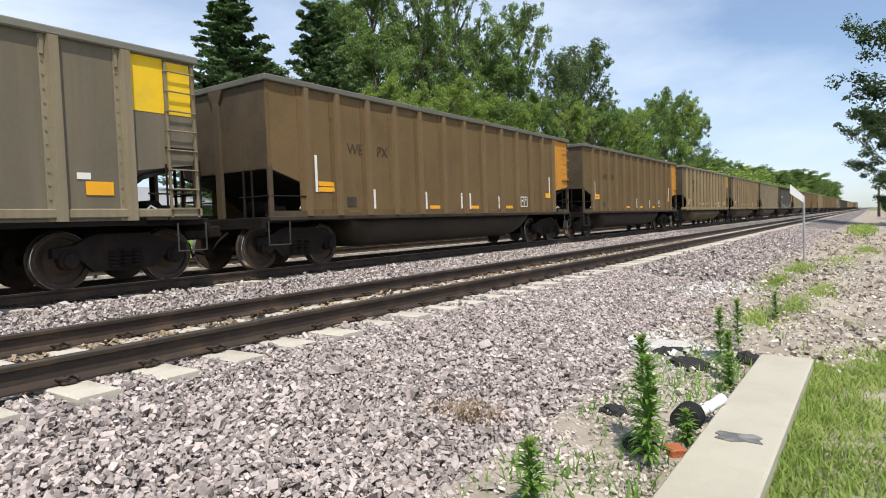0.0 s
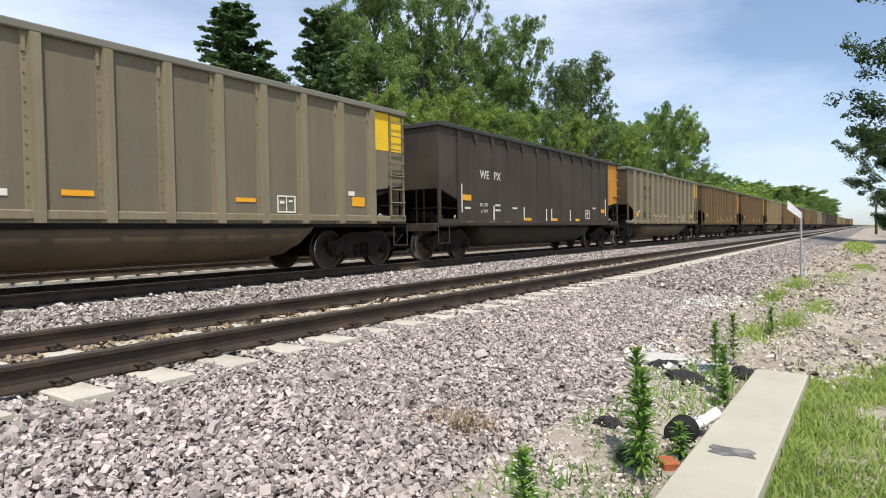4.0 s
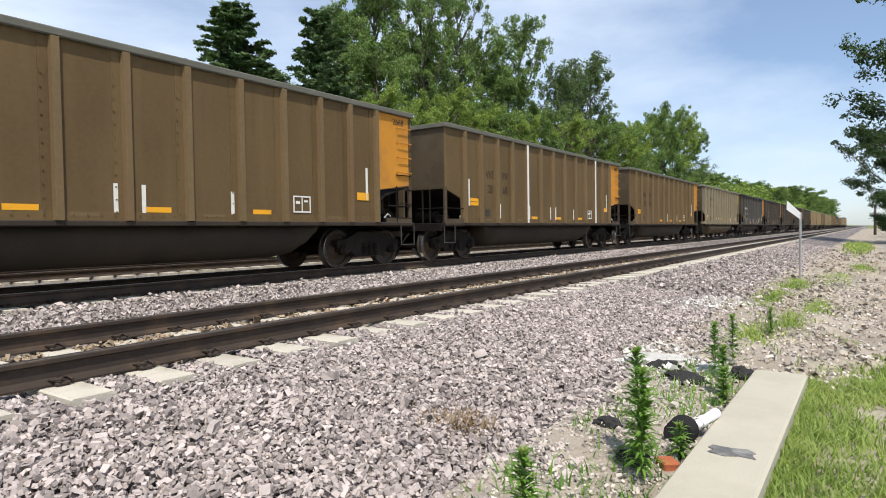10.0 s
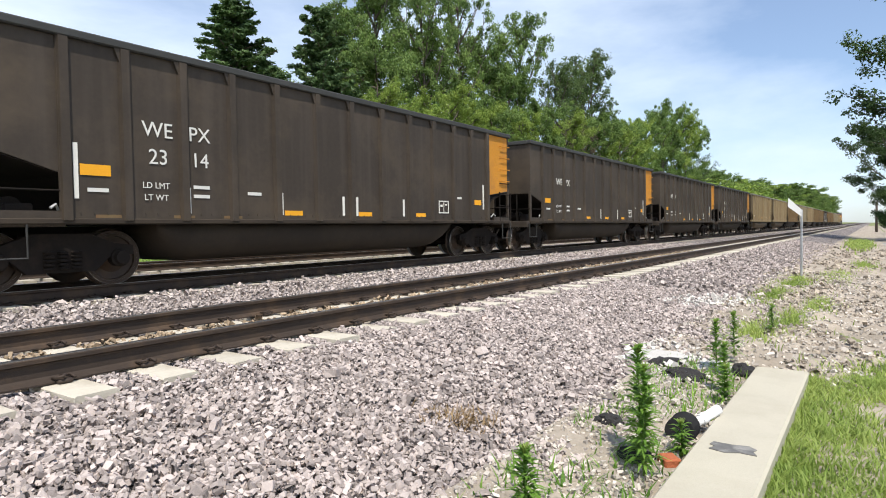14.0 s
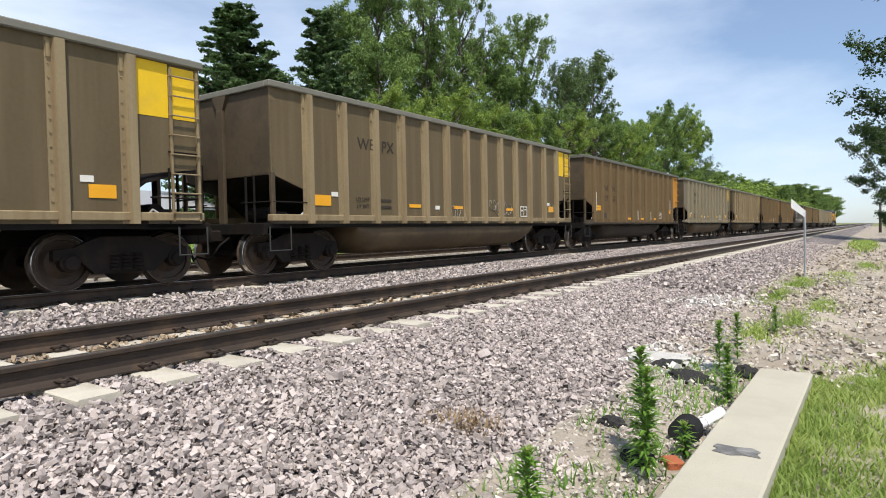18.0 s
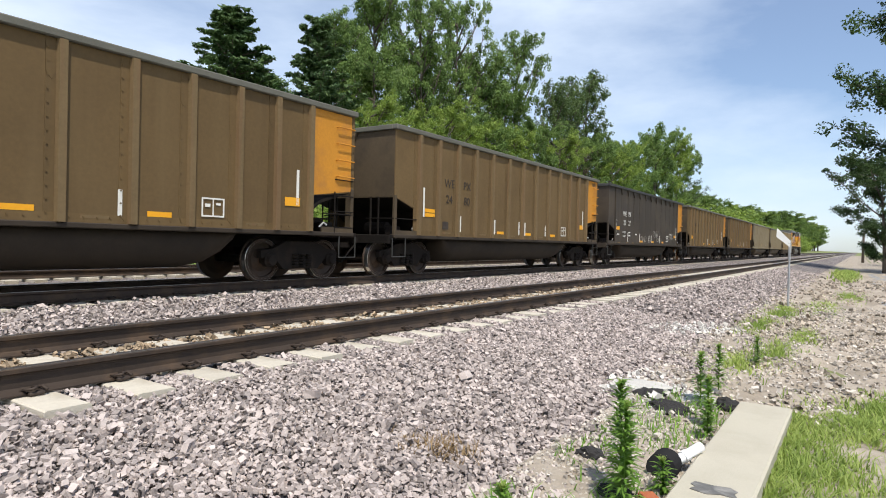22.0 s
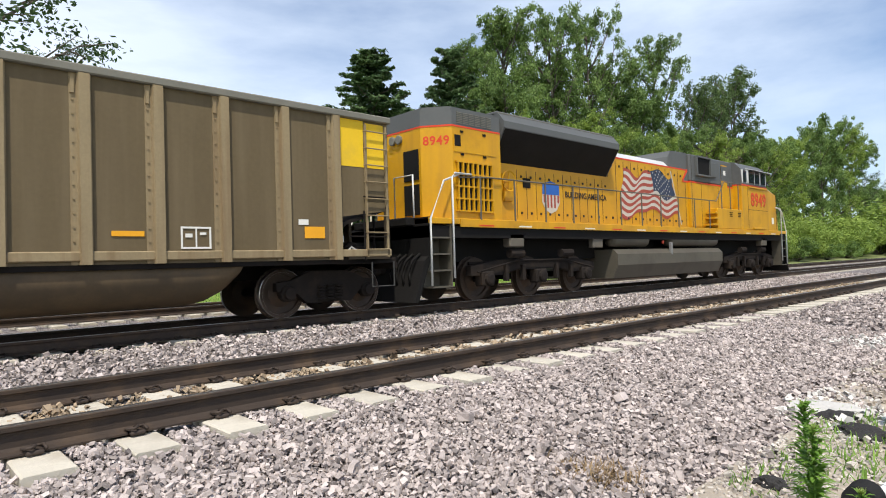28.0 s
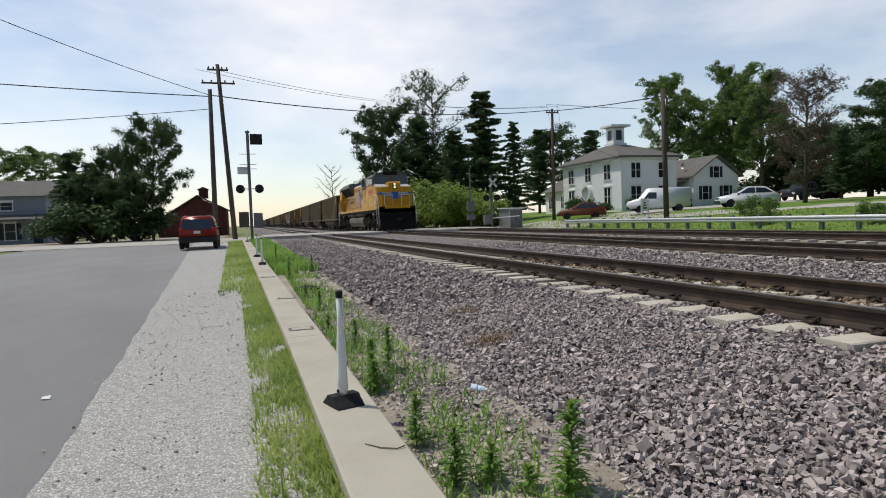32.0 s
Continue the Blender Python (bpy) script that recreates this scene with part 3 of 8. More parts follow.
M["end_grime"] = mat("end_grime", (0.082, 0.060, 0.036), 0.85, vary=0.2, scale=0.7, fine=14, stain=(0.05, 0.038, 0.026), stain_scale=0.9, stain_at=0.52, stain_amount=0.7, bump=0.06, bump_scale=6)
# darker copy of tub: dirt and the side overhang's shade in the colour
M["tub_dirt_shade"] = mat("tub_dirt_shade", (0.045, 0.034, 0.024), 0.8, vary=0.18, scale=0.8, fine=20, stain=(0.028, 0.022, 0.017), stain_scale=1.0, stain_at=0.5)
M["wheel_rust"] = mat("wheel_rust", (0.20, 0.085, 0.022), 0.7, vary=0.3, scale=3, fine=20, stain=(0.04, 0.028, 0.02), stain_scale=2.2, stain_at=0.5, stain_amount=0.9)
# grimy bogies, their colour darkened further for the shade under the body
M["truck"] = mat("truck", (0.02, 0.016, 0.0135), 0.8, 0.0, spec=0.12, vary=0.2, scale=3, fine=30, stain=(0.05, 0.035, 0.024), stain_scale=2.5, stain_at=0.58, stain_amount=0.5)
M["wheel"] = mat("wheel", (0.06, 0.043, 0.032), 0.6, 0.3, vary=0.2, scale=3, fine=30, stain=(0.10, 0.055, 0.03), stain_scale=2.5, stain_at=0.6)
M["tread"] = mat("tread", (0.5, 0.48, 0.46), 0.3, 1.0, vary=0.1)
M["orange"] = mat("orange", (0.52, 0.225, 0.025), 0.65, 0.0, vary=0.15, scale=0.8, fine=20, stain=(0.33, 0.15, 0.05), stain_scale=1.0, stain_at=0.54, stain_amount=0.6)
M["panel_yellow"] = mat("panel_yellow", (0.78, 0.50, 0.02), 0.55, 0.0, vary=0.06, scale=1, fine=20, stain=(0.55, 0.36, 0.06), stain_scale=1.2, stain_at=0.6, stain_amount=0.5)
M["mark_yellow"] = mat("mark_yellow", (0.80, 0.37, 0.02), 0.5, vary=0.08)
M["mark_white"] = mat("mark_white", (0.72, 0.70, 0.63), 0.6, vary=0.08)
M["letter_white"] = mat("letter_white", (0.66, 0.65, 0.60), 0.6, vary=0.12)
M["letter_dark"] = mat("letter_dark", (0.05, 0.038, 0.028), 0.7, vary=0.1)
M["letter_faded"] = mat("letter_faded", (0.068, 0.046, 0.028), 0.7, vary=0.2)
M["scrawl"] = mat("scrawl", (0.34, 0.32, 0.28), 0.7, vary=0.2)
CAR_L, NCARS = 16.18, 34
POSTS = [-1.28, -2.34, -3.44, -4.48, -5.48, -6.49, -7.48, -8.50, -9.51, -10.51, -11.52, -12.61, -13.65]     # 13 posts a side, later cars
POSTS_OLD = [-1.40, -2.31, -3.24, -4.25, -5.30, -6.40, -7.48, -8.53, -9.64, -10.69, -11.69, -12.70, -13.62]     # older brown and black cars
XE0, XE1 = -14.62, 0.0                                   # body ends


def text_mesh(body, height, material, name="lettering", bold=0.0, space=1.0):
    cu = bpy.data.curves.new(name, "FONT")
    cu.body, cu.size, cu.align_x, cu.align_y = body, height / 0.70, "CENTER", "CENTER"
    cu.extrude, cu.offset, cu.space_character = 0.003, bold, space
    cu.resolution_u = 3
    ob = bpy.data.objects.new(name, cu)
    me = bpy.data.meshes.new_from_object(ob)
    bpy.data.objects.remove(ob)
    me.materials.clear()
    me.materials.append(material)
    return me


def wheelset(r, gauge=1.5):
    """Two flanged wheels; returns the mesh of one wheel and one axle."""
    w = MB().lathe([(0.09, 0.0), (0.11, -0.10), (0.16, -0.08), (r * 0.55, -0.02), (r * 0.78, -0.045), (r * 0.80, -0.09), (r * 0.985, -0.09), (r, 0.03),
                    (r + 0.028, 0.045), (r + 0.028, 0.07), (r * 0.8, 0.07), (r * 0.55, 0.03), (0.1, 0.08)], (0, 0, 0), "y", 24)
    return w.mesh("wheel", M["wheel"])


WHEEL = wheelset(0.457)
TREAD = MB().lathe([(0.452, -0.092), (0.459, -0.088), (0.461, 0.02), (0.45, 0.02), (0.40, -0.094)], (0, 0, 0), "y", 24, False).mesh("tread", M["tread"])
AXLE = MB().tube([(0, -0.95, 0), (0, 0.95, 0)], 0.085, 10).mesh("axle", M["truck"], True)


def side_frame_mesh():
    mb = MB()
    mb.prism([(-1.12, 0.50), (-1.12, 0.66), (-0.80, 0.70), (-0.42, 0.86), (0.42, 0.86), (0.80, 0.70), (1.12, 0.66), (1.12, 0.50), (0.95, 0.50), (0.72, 0.47),
              (0.50, 0.26), (-0.50, 0.26), (-0.72, 0.47), (-0.95, 0.50)], "y", -0.07, 0.07)
    for s in (-0.89, 0.89):
        mb.lathe([(0.05, -0.19), (0.11, -0.185), (0.125, -0.12), (0.155, -0.10), (0.155, 0.05)], (s, 0, 0.46), "y", 12)
    for x in (-0.2, 0.0, 0.2):
        for k in range(5):
            mb.lathe([(0.075, -0.02), (0.085, 0.0), (0.075, 0.02)], (x, -0.09, 0.33 + 0.06 * k), "z", 8)
    return mb.mesh("side_frame", M["truck"])


SIDE_FRAME = side_frame_mesh()
BOLSTER = MB().box(-0.22, -1.05, 0.5, 0.22, 1.05, 0.78, 0.03).box(-0.35, -0.4, 0.7, 0.35, 0.4, 0.86).mesh("truck", M["truck"])
SPRINGBRAKE = MB().box(-0.45, -0.75, 0.35, -0.36, 0.75, 0.48).box(0.36, -0.75, 0.35, 0.45, 0.75, 0.48).mesh("brake_beam", M["truck"])


def add_truck(car, x):
    t = part("truck", BOLSTER, None, car, "grimy cast-steel bogie, darkened to carry the car's shade", at=pose(x, 0, 0))
    part("side_frame", SIDE_FRAME, None, t, at=pose(0, -1.0, 0))
    part("side_frame", SIDE_FRAME, None, t, at=pose(0, 1.0, 0, 0, 0, 180))
    part("brake_beam", SPRINGBRAKE, None, t)
    for a in (-0.89, 0.89):
        part("axle", AXLE, None, t, at=pose(a, 0, 0.457))
        for s in (-1, 1):
            part("wheel", WHEEL, None, t, at=pose(a, s * 0.76, 0.457, 0, 0, 0 if s < 0 else 180))
            part("tread", TREAD, None, t, "bright worn wheel rim", at=pose(a, s * 0.76, 0.457, 0, 0, 0 if s < 0 else 180))


def build_car(style):
    """One open-top coal car; its x runs from the far end to 0 at the near end, z from the rail's top."""
    tan, black = style in ("tan", "ochre"), style == "black"
    skin = M[style] if tan else M["black_car"] if black else M["brown"]
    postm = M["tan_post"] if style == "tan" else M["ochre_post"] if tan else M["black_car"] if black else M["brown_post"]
    chord = M["chord_pale"] if tan else M["chord_black"] if black else M["chord"]
    TOP, SILL = 3.90, 1.06
    P = POSTS if tan else POSTS_OLD
    grime = skin if black else M["end_grime"]      # coal dust cakes the ends
    car = thing("coal_car", (0, 0, 0))
    for s in (-1, 1):
        prof = [(XE0, 2.06), (P[-1] - 0.05, 1.76), (P[-1] - 0.05, SILL), (P[0] + 0.05, SILL), (P[0] + 0.05, 1.86), (XE1, 2.02), (XE1, TOP - 0.1), (XE0, TOP - 0.1)]
        part("side_sheet", MB().prism(prof, "y", s * 1.49, s * 1.515), skin, car)
        part("top_chord", MB().box(XE0 - 0.06, s * 1.44, TOP - 0.13, XE1 + 0.06, s * 1.60, TOP, 0.02), chord, car)
        if tan:
            part("side_sill", MB().box(XE0 - 0.02, s * 1.40, 1.11, XE1 + 0.02, s * 1.57, 1.25, 0.015), postm, car)
            # near-black strip standing in for the shadow line between sill and tub
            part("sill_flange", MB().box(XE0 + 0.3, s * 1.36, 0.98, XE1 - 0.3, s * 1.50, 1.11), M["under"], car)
        else:
            part("side_sill", MB().box(XE0 - 0.02, s * 1.40, 1.0, XE1 + 0.02, s * 1.56, SILL + 0.03, 0.015), M["tub_dirt_shade"], car)
            mb = MB().box(P[-1], s * 1.515, SILL + 0.03, P[0], s * 1.526, SILL + 0.17)
            for k in range(58):
                x = P[-1] + 0.2 + 0.205 * k
                mb.box(x - 0.012, s * 1.526, SILL + 0.10, x + 0.012, s * 1.538, SILL + 0.125)
            part("sill_strip", mb, skin, car)
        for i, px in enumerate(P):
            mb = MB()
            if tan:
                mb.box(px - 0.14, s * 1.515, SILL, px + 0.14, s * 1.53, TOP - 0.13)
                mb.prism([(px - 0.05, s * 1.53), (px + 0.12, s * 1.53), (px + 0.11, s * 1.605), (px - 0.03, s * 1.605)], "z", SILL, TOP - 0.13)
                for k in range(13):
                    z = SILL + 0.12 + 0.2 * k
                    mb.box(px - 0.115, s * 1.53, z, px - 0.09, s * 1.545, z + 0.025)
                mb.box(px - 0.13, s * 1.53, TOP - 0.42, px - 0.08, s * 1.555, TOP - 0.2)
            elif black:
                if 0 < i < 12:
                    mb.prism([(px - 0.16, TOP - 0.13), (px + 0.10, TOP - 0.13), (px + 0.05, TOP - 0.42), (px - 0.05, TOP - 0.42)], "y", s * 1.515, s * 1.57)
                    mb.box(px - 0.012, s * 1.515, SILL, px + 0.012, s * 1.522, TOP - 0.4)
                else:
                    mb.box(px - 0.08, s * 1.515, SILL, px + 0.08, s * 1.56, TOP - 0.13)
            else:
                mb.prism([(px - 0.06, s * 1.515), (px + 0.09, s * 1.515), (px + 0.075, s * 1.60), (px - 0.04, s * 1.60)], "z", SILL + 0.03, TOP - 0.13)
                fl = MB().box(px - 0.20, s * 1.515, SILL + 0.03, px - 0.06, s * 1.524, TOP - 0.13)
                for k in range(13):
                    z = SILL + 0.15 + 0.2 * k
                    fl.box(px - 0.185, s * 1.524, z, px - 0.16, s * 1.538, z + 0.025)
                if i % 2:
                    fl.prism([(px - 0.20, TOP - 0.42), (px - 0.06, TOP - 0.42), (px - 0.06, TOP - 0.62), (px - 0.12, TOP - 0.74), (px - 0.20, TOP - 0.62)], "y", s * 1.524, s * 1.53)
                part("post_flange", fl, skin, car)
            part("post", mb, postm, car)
        # corner rivet strip
        for xe in (XE0 + 0.04, XE1 - 0.04):
            mb = MB().box(xe - 0.045, s * 1.515, 2.08, xe + 0.045, s * 1.528, TOP - 0.13)
            for k in range(12):
                mb.box(xe - 0.012, s * 1.528, 2.15 + 0.135 * k, xe + 0.012, s * 1.542, 2.175 + 0.135 * k)
            part("corner_strip", mb, skin, car)
            part("corner_post", MB().box(xe - 0.05, s * 1.46, 1.08, xe + 0.05, s * 1.54, 2.1, 0.01), grime, car)
    for xe, d in ((XE0, -1), (XE1, 1)):
        mb = MB().box(xe, -1.49, 2.04, xe + 0.03 * -d, 1.49, TOP - 0.1)
        part("end_sheet", mb, grime, car)
        part("top_chord", MB().box(xe + 0.06 * d, -1.44, TOP - 0.13, xe - 0.08 * d, 1.44, TOP - 0.003, 0.015), chord, car)
        part("end_post", MB().box(xe, -0.10, 1.08, xe + 0.08 * d, 0.10, TOP - 0.42, 0.01).prism([(-0.10, TOP - 0.42), (0.10, TOP - 0.42), (0.24, TOP - 0.13), (-0.24, TOP - 0.13)], "x", xe, xe + 0.07 * d), grime, car)
        mb = MB().box(xe, -1.45, 2.05, xe + 0.006 * d, 1.45, 2.15)
        for k in range(14):
            mb.box(xe + 0.006 * d, -1.40 + 0.21 * k, 2.09, xe + 0.018 * d, -1.375 + 0.21 * k, 2.115)
        part("rivet_strip", mb, grime, car)
        for y in (-0.75, 0.75):
            part("upright", MB().tube([(xe + 0.02 * d, y, 1.08), (xe + 0.02 * d, y, 2.05)], 0.028, 6), M["under"], car)
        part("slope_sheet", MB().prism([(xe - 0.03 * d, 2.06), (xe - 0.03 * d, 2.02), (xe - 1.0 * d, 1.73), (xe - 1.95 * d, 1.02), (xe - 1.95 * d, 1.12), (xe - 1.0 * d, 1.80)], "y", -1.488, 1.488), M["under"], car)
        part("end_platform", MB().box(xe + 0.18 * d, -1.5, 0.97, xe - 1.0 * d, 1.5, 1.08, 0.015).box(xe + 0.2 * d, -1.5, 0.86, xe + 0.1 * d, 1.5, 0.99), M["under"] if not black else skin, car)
        part("coupler", MB().box(xe, -0.13, 0.70, xe + 0.60 * d, 0.13, 0.95, 0.03).box(xe + 0.5 * d, -0.19, 0.68, xe + 0.80 * d, 0.14, 0.99, 0.05), M["truck"], car, "rusty knuckle coupler")
        part("air_hose", MB().tube([(xe + 0.15 * d, -0.35, 0.8), (xe + 0.45 * d, -0.4, 0.62), (xe + 0.6 * d, -0.3, 0.35), (xe + 0.78 * d, -0.12, 0.42)], 0.025, 6), M["under"], car, smooth=True)
        # hand rail across the open corner, upright bars
        for s in (-1, 1):
            part("grab_rail", MB().tube([(xe - 0.02 * d, s * 1.53, 1.50), (xe - 0.95 * d, s * 1.53, 1.50)], 0.016, 6).tube([(xe + 0.02 * d, s * 1.52, 1.50), (xe + 0.02 * d, s * 0.6, 1.50)], 0.016, 6)
                 .tube([(xe + 0.01 * d, s * 1.0, 1.08), (xe + 0.01 * d, s * 1.0, 2.05)], 0.025, 6), M["under"], car)
            part("step", MB().tube([(xe + 0.08 * d, s * 1.54, 1.0), (xe + 0.08 * d, s * 1.54, 0.52), (xe - 0.46 * d, s * 1.54, 0.52), (xe - 0.46 * d, s * 1.54, 1.0)], 0.018, 6), M["chord_black"], car)
            part("side_beam", MB().box(xe - 0.02 * d, s * 1.50, 1.06, xe - 1.0 * d, s * 1.545, 1.20), grime, car)
        part("angle_cock", MB().tube([(xe - 0.95 * d, -1.40, 1.2), (xe - 0.88 * d, -1.46, 1.3), (xe - 0.80 * d, -1.48, 1.24)], 0.022, 6), M["mast_pale"], car, "pale valve handle")
        part("brake_cylinder" if d < 0 else "valve", MB().tube([(xe - 0.5 * d, -0.9, 1.27), (xe - 0.5 * d, -0.2, 1.27)], 0.16, 12).box(xe - 0.7 * d, -1.2, 1.08, xe - 0.3 * d, -0.95, 1.32, 0.03), M["truck"], car)
    part("brake_wheel", MB().lathe([(0.20, 0.0), (0.25, 0.0), (0.25, -0.03), (0.20, -0.03)], (XE0 - 0.14, 0.85, 2.2), "x", 18).box(XE0 - 0.15, 0.62, 2.18, XE0 - 0.10, 1.08, 2.22)
         .box(XE0 - 0.13, 0.7, 1.95, XE0, 1.0, 2.4, 0.03), M["truck"], car)
    # ladder on the end bay of both sides
    for s in (-1, 1):
        mb = MB()
        if tan:
            for x in (-0.56, -0.06):
                mb.box(x - 0.02, s * 1.53, 1.1, x + 0.02, s * 1.57, TOP - 0.2)
        for k in range(8 if tan else 4):
            z = (1.25 + 0.33 * k) if tan else (2.35 + 0.37 * k)
            mb.tube([(-0.58, s * 1.52, z), (-0.58, s * 1.59, z), (-0.05, s * 1.59, z), (-0.05, s * 1.52, z)], 0.014, 6)
        part("ladder", mb, postm if tan else M["orange"], car)
        mb = MB()
        for k in range(4):
            z = 1.2 + 0.36 * k
            mb.tube([(-0.62, s * 1.54, z), (-0.02, s * 1.54, z)], 0.014, 6)
        mb.tube([(-0.62, s * 1.54, 1.05), (-0.62, s * 1.54, 2.0)], 0.018, 6)
        part("ladder", mb, M["under"], car)
        if tan:
            part("panel", MB().box(P[0] + 0.14, s * 1.515, 2.85, -0.585, s * 1.521, TOP - 0.14), M["panel_yellow"], car, "bright yellow end panel")
            part("panel", MB().box(-0.53, s * 1.515, 2.85, -0.09, s * 1.521, TOP - 0.17), M["panel_yellow"], car, "bright yellow end panel")
        else:
            part("panel", MB().prism([(P[0] + 0.10, 1.88), (-0.09, 2.04), (-0.09, TOP - 0.14), (P[0] + 0.09, TOP - 0.14)], "y", s * 1.515, s * 1.521), M["orange"], car, "faded orange end panel")
    hw = 1.46 if tan else 1.30
    ring = [(-hw, 0.0), (-hw, 0.30), (-hw * 0.97, 0.52), (-hw * 0.88, 0.75), (-hw * 0.72, 0.92), (-hw * 0.45, 1.0), (hw * 0.45, 1.0), (hw * 0.72, 0.92), (hw * 0.88, 0.75), (hw * 0.97, 0.52), (hw, 0.30), (hw, 0.0)]
    lofts = [(-12.10 + 0.85 * (1 - math.cos(a)), math.sin(a)) for a in (0.08, 0.4, 0.8, 1.2, 1.5708)] + [(-3.05 - 0.85 * (1 - math.cos(a)), math.sin(a)) for a in (1.5708, 1.2, 0.8, 0.4, 0.08)]
    nr = len(ring)
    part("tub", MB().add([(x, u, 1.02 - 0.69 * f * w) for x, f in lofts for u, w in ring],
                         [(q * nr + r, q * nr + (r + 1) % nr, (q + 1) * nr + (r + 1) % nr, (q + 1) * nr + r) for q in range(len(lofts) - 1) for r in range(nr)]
                         + [tuple(range(nr)), tuple((len(lofts) - 1) * nr + r for r in range(nr))]), M["tub"] if tan else M["tub_dirt_shade"], car, "long rounded bathtub bottom", True)
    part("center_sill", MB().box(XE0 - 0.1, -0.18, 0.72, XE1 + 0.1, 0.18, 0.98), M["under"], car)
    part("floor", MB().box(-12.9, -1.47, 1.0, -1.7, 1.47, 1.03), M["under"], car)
    add_truck(car, -13.5)
    add_truck(car, -1.15)
    # painted marks on the lit and the far side
    s = -1.523
    whites = [(-13.35, 1.60, 0.79), (-11.48, 1.24, 0.46), (-9.39, 1.22, 0.46), (-7.66, 1.22, 0.46), (-7.20, 1.22, 0.46), (-5.48, 1.22, 0.42), (-1.72, 1.62, 0.75)]
    yellows = [(-13.06, 1.61, 0.47, 0.10), (-13.06, 1.73, 0.47, 0.10), (-9.0, 1.23, 0.46, 0.09), (-6.95, 1.23, 0.46, 0.09), (-4.80, 1.23, 0.44, 0.09), (-1.86, 1.60, 0.40, 0.18)]
    if black:
        whites = [(-13.47, 1.39, 0.84), (-11.60, 1.18, 0.45), (-9.53, 1.18, 0.45), (-7.75, 1.18, 0.43), (-7.30, 1.18, 0.43), (-5.56, 1.18, 0.43), (-1.62, 1.42, 0.75)]
        yellows = [(-13.18, 1.75, 0.46, 0.17), (-9.22, 1.17, 0.48, 0.10), (-7.02, 1.17, 0.46, 0.10), (-4.83, 1.17, 0.42, 0.10), (-1.95, 1.55, 0.40, 0.15)]
    if tan:
        whites = []
        yellows = [(-13.30, 1.45, 0.62, 0.23), (-9.95, 1.47, 0.49, 0.09), (-7.92, 1.47, 0.47, 0.09), (-4.88, 1.47, 0.45, 0.08), (-1.72, 1.46, 0.42, 0.21)]
    for x, z, h in whites:
        part("reflector", MB().box(x - 0.035, s, z, x + 0.035, s - 0.006, z + h), M["mark_white"], car, "white reflective strip")
    for x, z, w, h in yellows:
        part("decal", MB().box(x - w / 2, s, z, x + w / 2, s - 0.006, z + h), M["mark_yellow"], car, "small yellow decal")
    fx = -3.88 if tan else -3.76
    mb = MB()
    for a, b, c, d in ((fx - 0.24, 1.28, fx + 0.24, 1.31), (fx - 0.24, 1.60, fx + 0.24, 1.63), (fx - 0.24, 1.31, fx - 0.21, 1.60), (fx + 0.21, 1.31, fx + 0.24, 1.60), (fx - 0.012, 1.31, fx + 0.012, 1.60), (fx - 0.17, 1.46, fx - 0.06, 1.52), (fx + 0.06, 1.50, fx + 0.16, 1.54)):
        mb.box(a, s, b, c, s - 0.006, d)
    part("data_stencil", mb, M["mark_white"], car, "white framed stencil box")
    if tan:
        for body, z in (("LD LMT", 1.62), ("LT WT", 1.46)):
            part("lettering", text_mesh(body, 0.10, M["letter_dark"]), None, car, at=pose(-11.95, s - 0.004, z, 90, 0, 0))
        for a, z in ((-11.12, 1.59), (-11.12, 1.43)):
            part("stencil_line", MB().box(a - 0.2, s, z, a + 0.2, s - 0.006, z + 0.06), M["letter_dark"], car)
        for a, z in ((-12.87, 1.66), (-8.95, 1.44), (-1.95, 1.70)):
            part("placard", MB().box(a - 0.1, s, z, a + 0.1, s - 0.006, z + 0.1), M["mark_white"], car)
    if black:
        for body, z in (("LD LMT", 1.66), ("LT WT", 1.46)):
            part("lettering", text_mesh(body, 0.10, M["letter_white"]), None, car, at=pose(-12.2, s - 0.004, z - 0.02, 90, 0, 0))
        for a, z in ((-11.35, 1.62), (-11.35, 1.46), (-10.2, 1.55), (-13.15, 1.5), (-3.0, 1.7)):
            part("stencil_line", MB().box(a - 0.16, s, z, a + 0.16, s - 0.006, z + 0.06), M["letter_white"], car)
        for a in (-13.0, -11.7, -10.7):
            part("decal", MB().box(a - 0.2, s, 1.1, a + 0.2, s - 0.006, 1.15), M["brown_post"], car)
    if style == "brown":
        part("paint_patch", MB().box(-12.43, s, 1.29, -12.12, s - 0.005, 1.51), M["black_car"], car, "painted-out black patch")
        for a in (-12.2, -10.15, -8.14, -5.87, -2.8):
            part("decal", MB().box(a - 0.22, s, 1.16, a + 0.22, s - 0.005, 1.21), M["brown_post"], car)
    return car


STYLES = ["tan", "brown", "brown", "tan", "tan", "tan", "black", "tan", "brown", "brown", "tan", "brown", "brown", "brown", "brown", "tan",
          "black", "black", "black", "black", "black", "tan", "tan", "brown", "tan", "tan", "brown", "brown", "black", "brown", "brown", "tan", "tan", "tan"]
for n in (3, 4, 10, 21, 22, 25, 33):
    STYLES[n] = "ochre"
FLEET = {3: "3551", 4: "3719", 9: "2731", 15: "4282", 29: "2659", 7: "4001", 8: "2733", 10: "3908", 11: "2742", 12: "2668", 13: "2868", 14: "2832", 16: "2177", 17: "2314", 20: "2022",
         21: "3369", 23: "2767", 24: "4341", 25: "3812", 27: "2480", 28: "2027", 32: "4193", 33: "3711"}
LABELS = {"tan": "dusty grey-tan ribbed steel coal car with yellow end panel", "ochre": "dusty yellow-brown ribbed steel coal car with yellow end panel", "brown": "rusty brown ribbed steel coal car with orange end panel",
          "black": "grimy black smooth-sided coal car with orange end panel"}
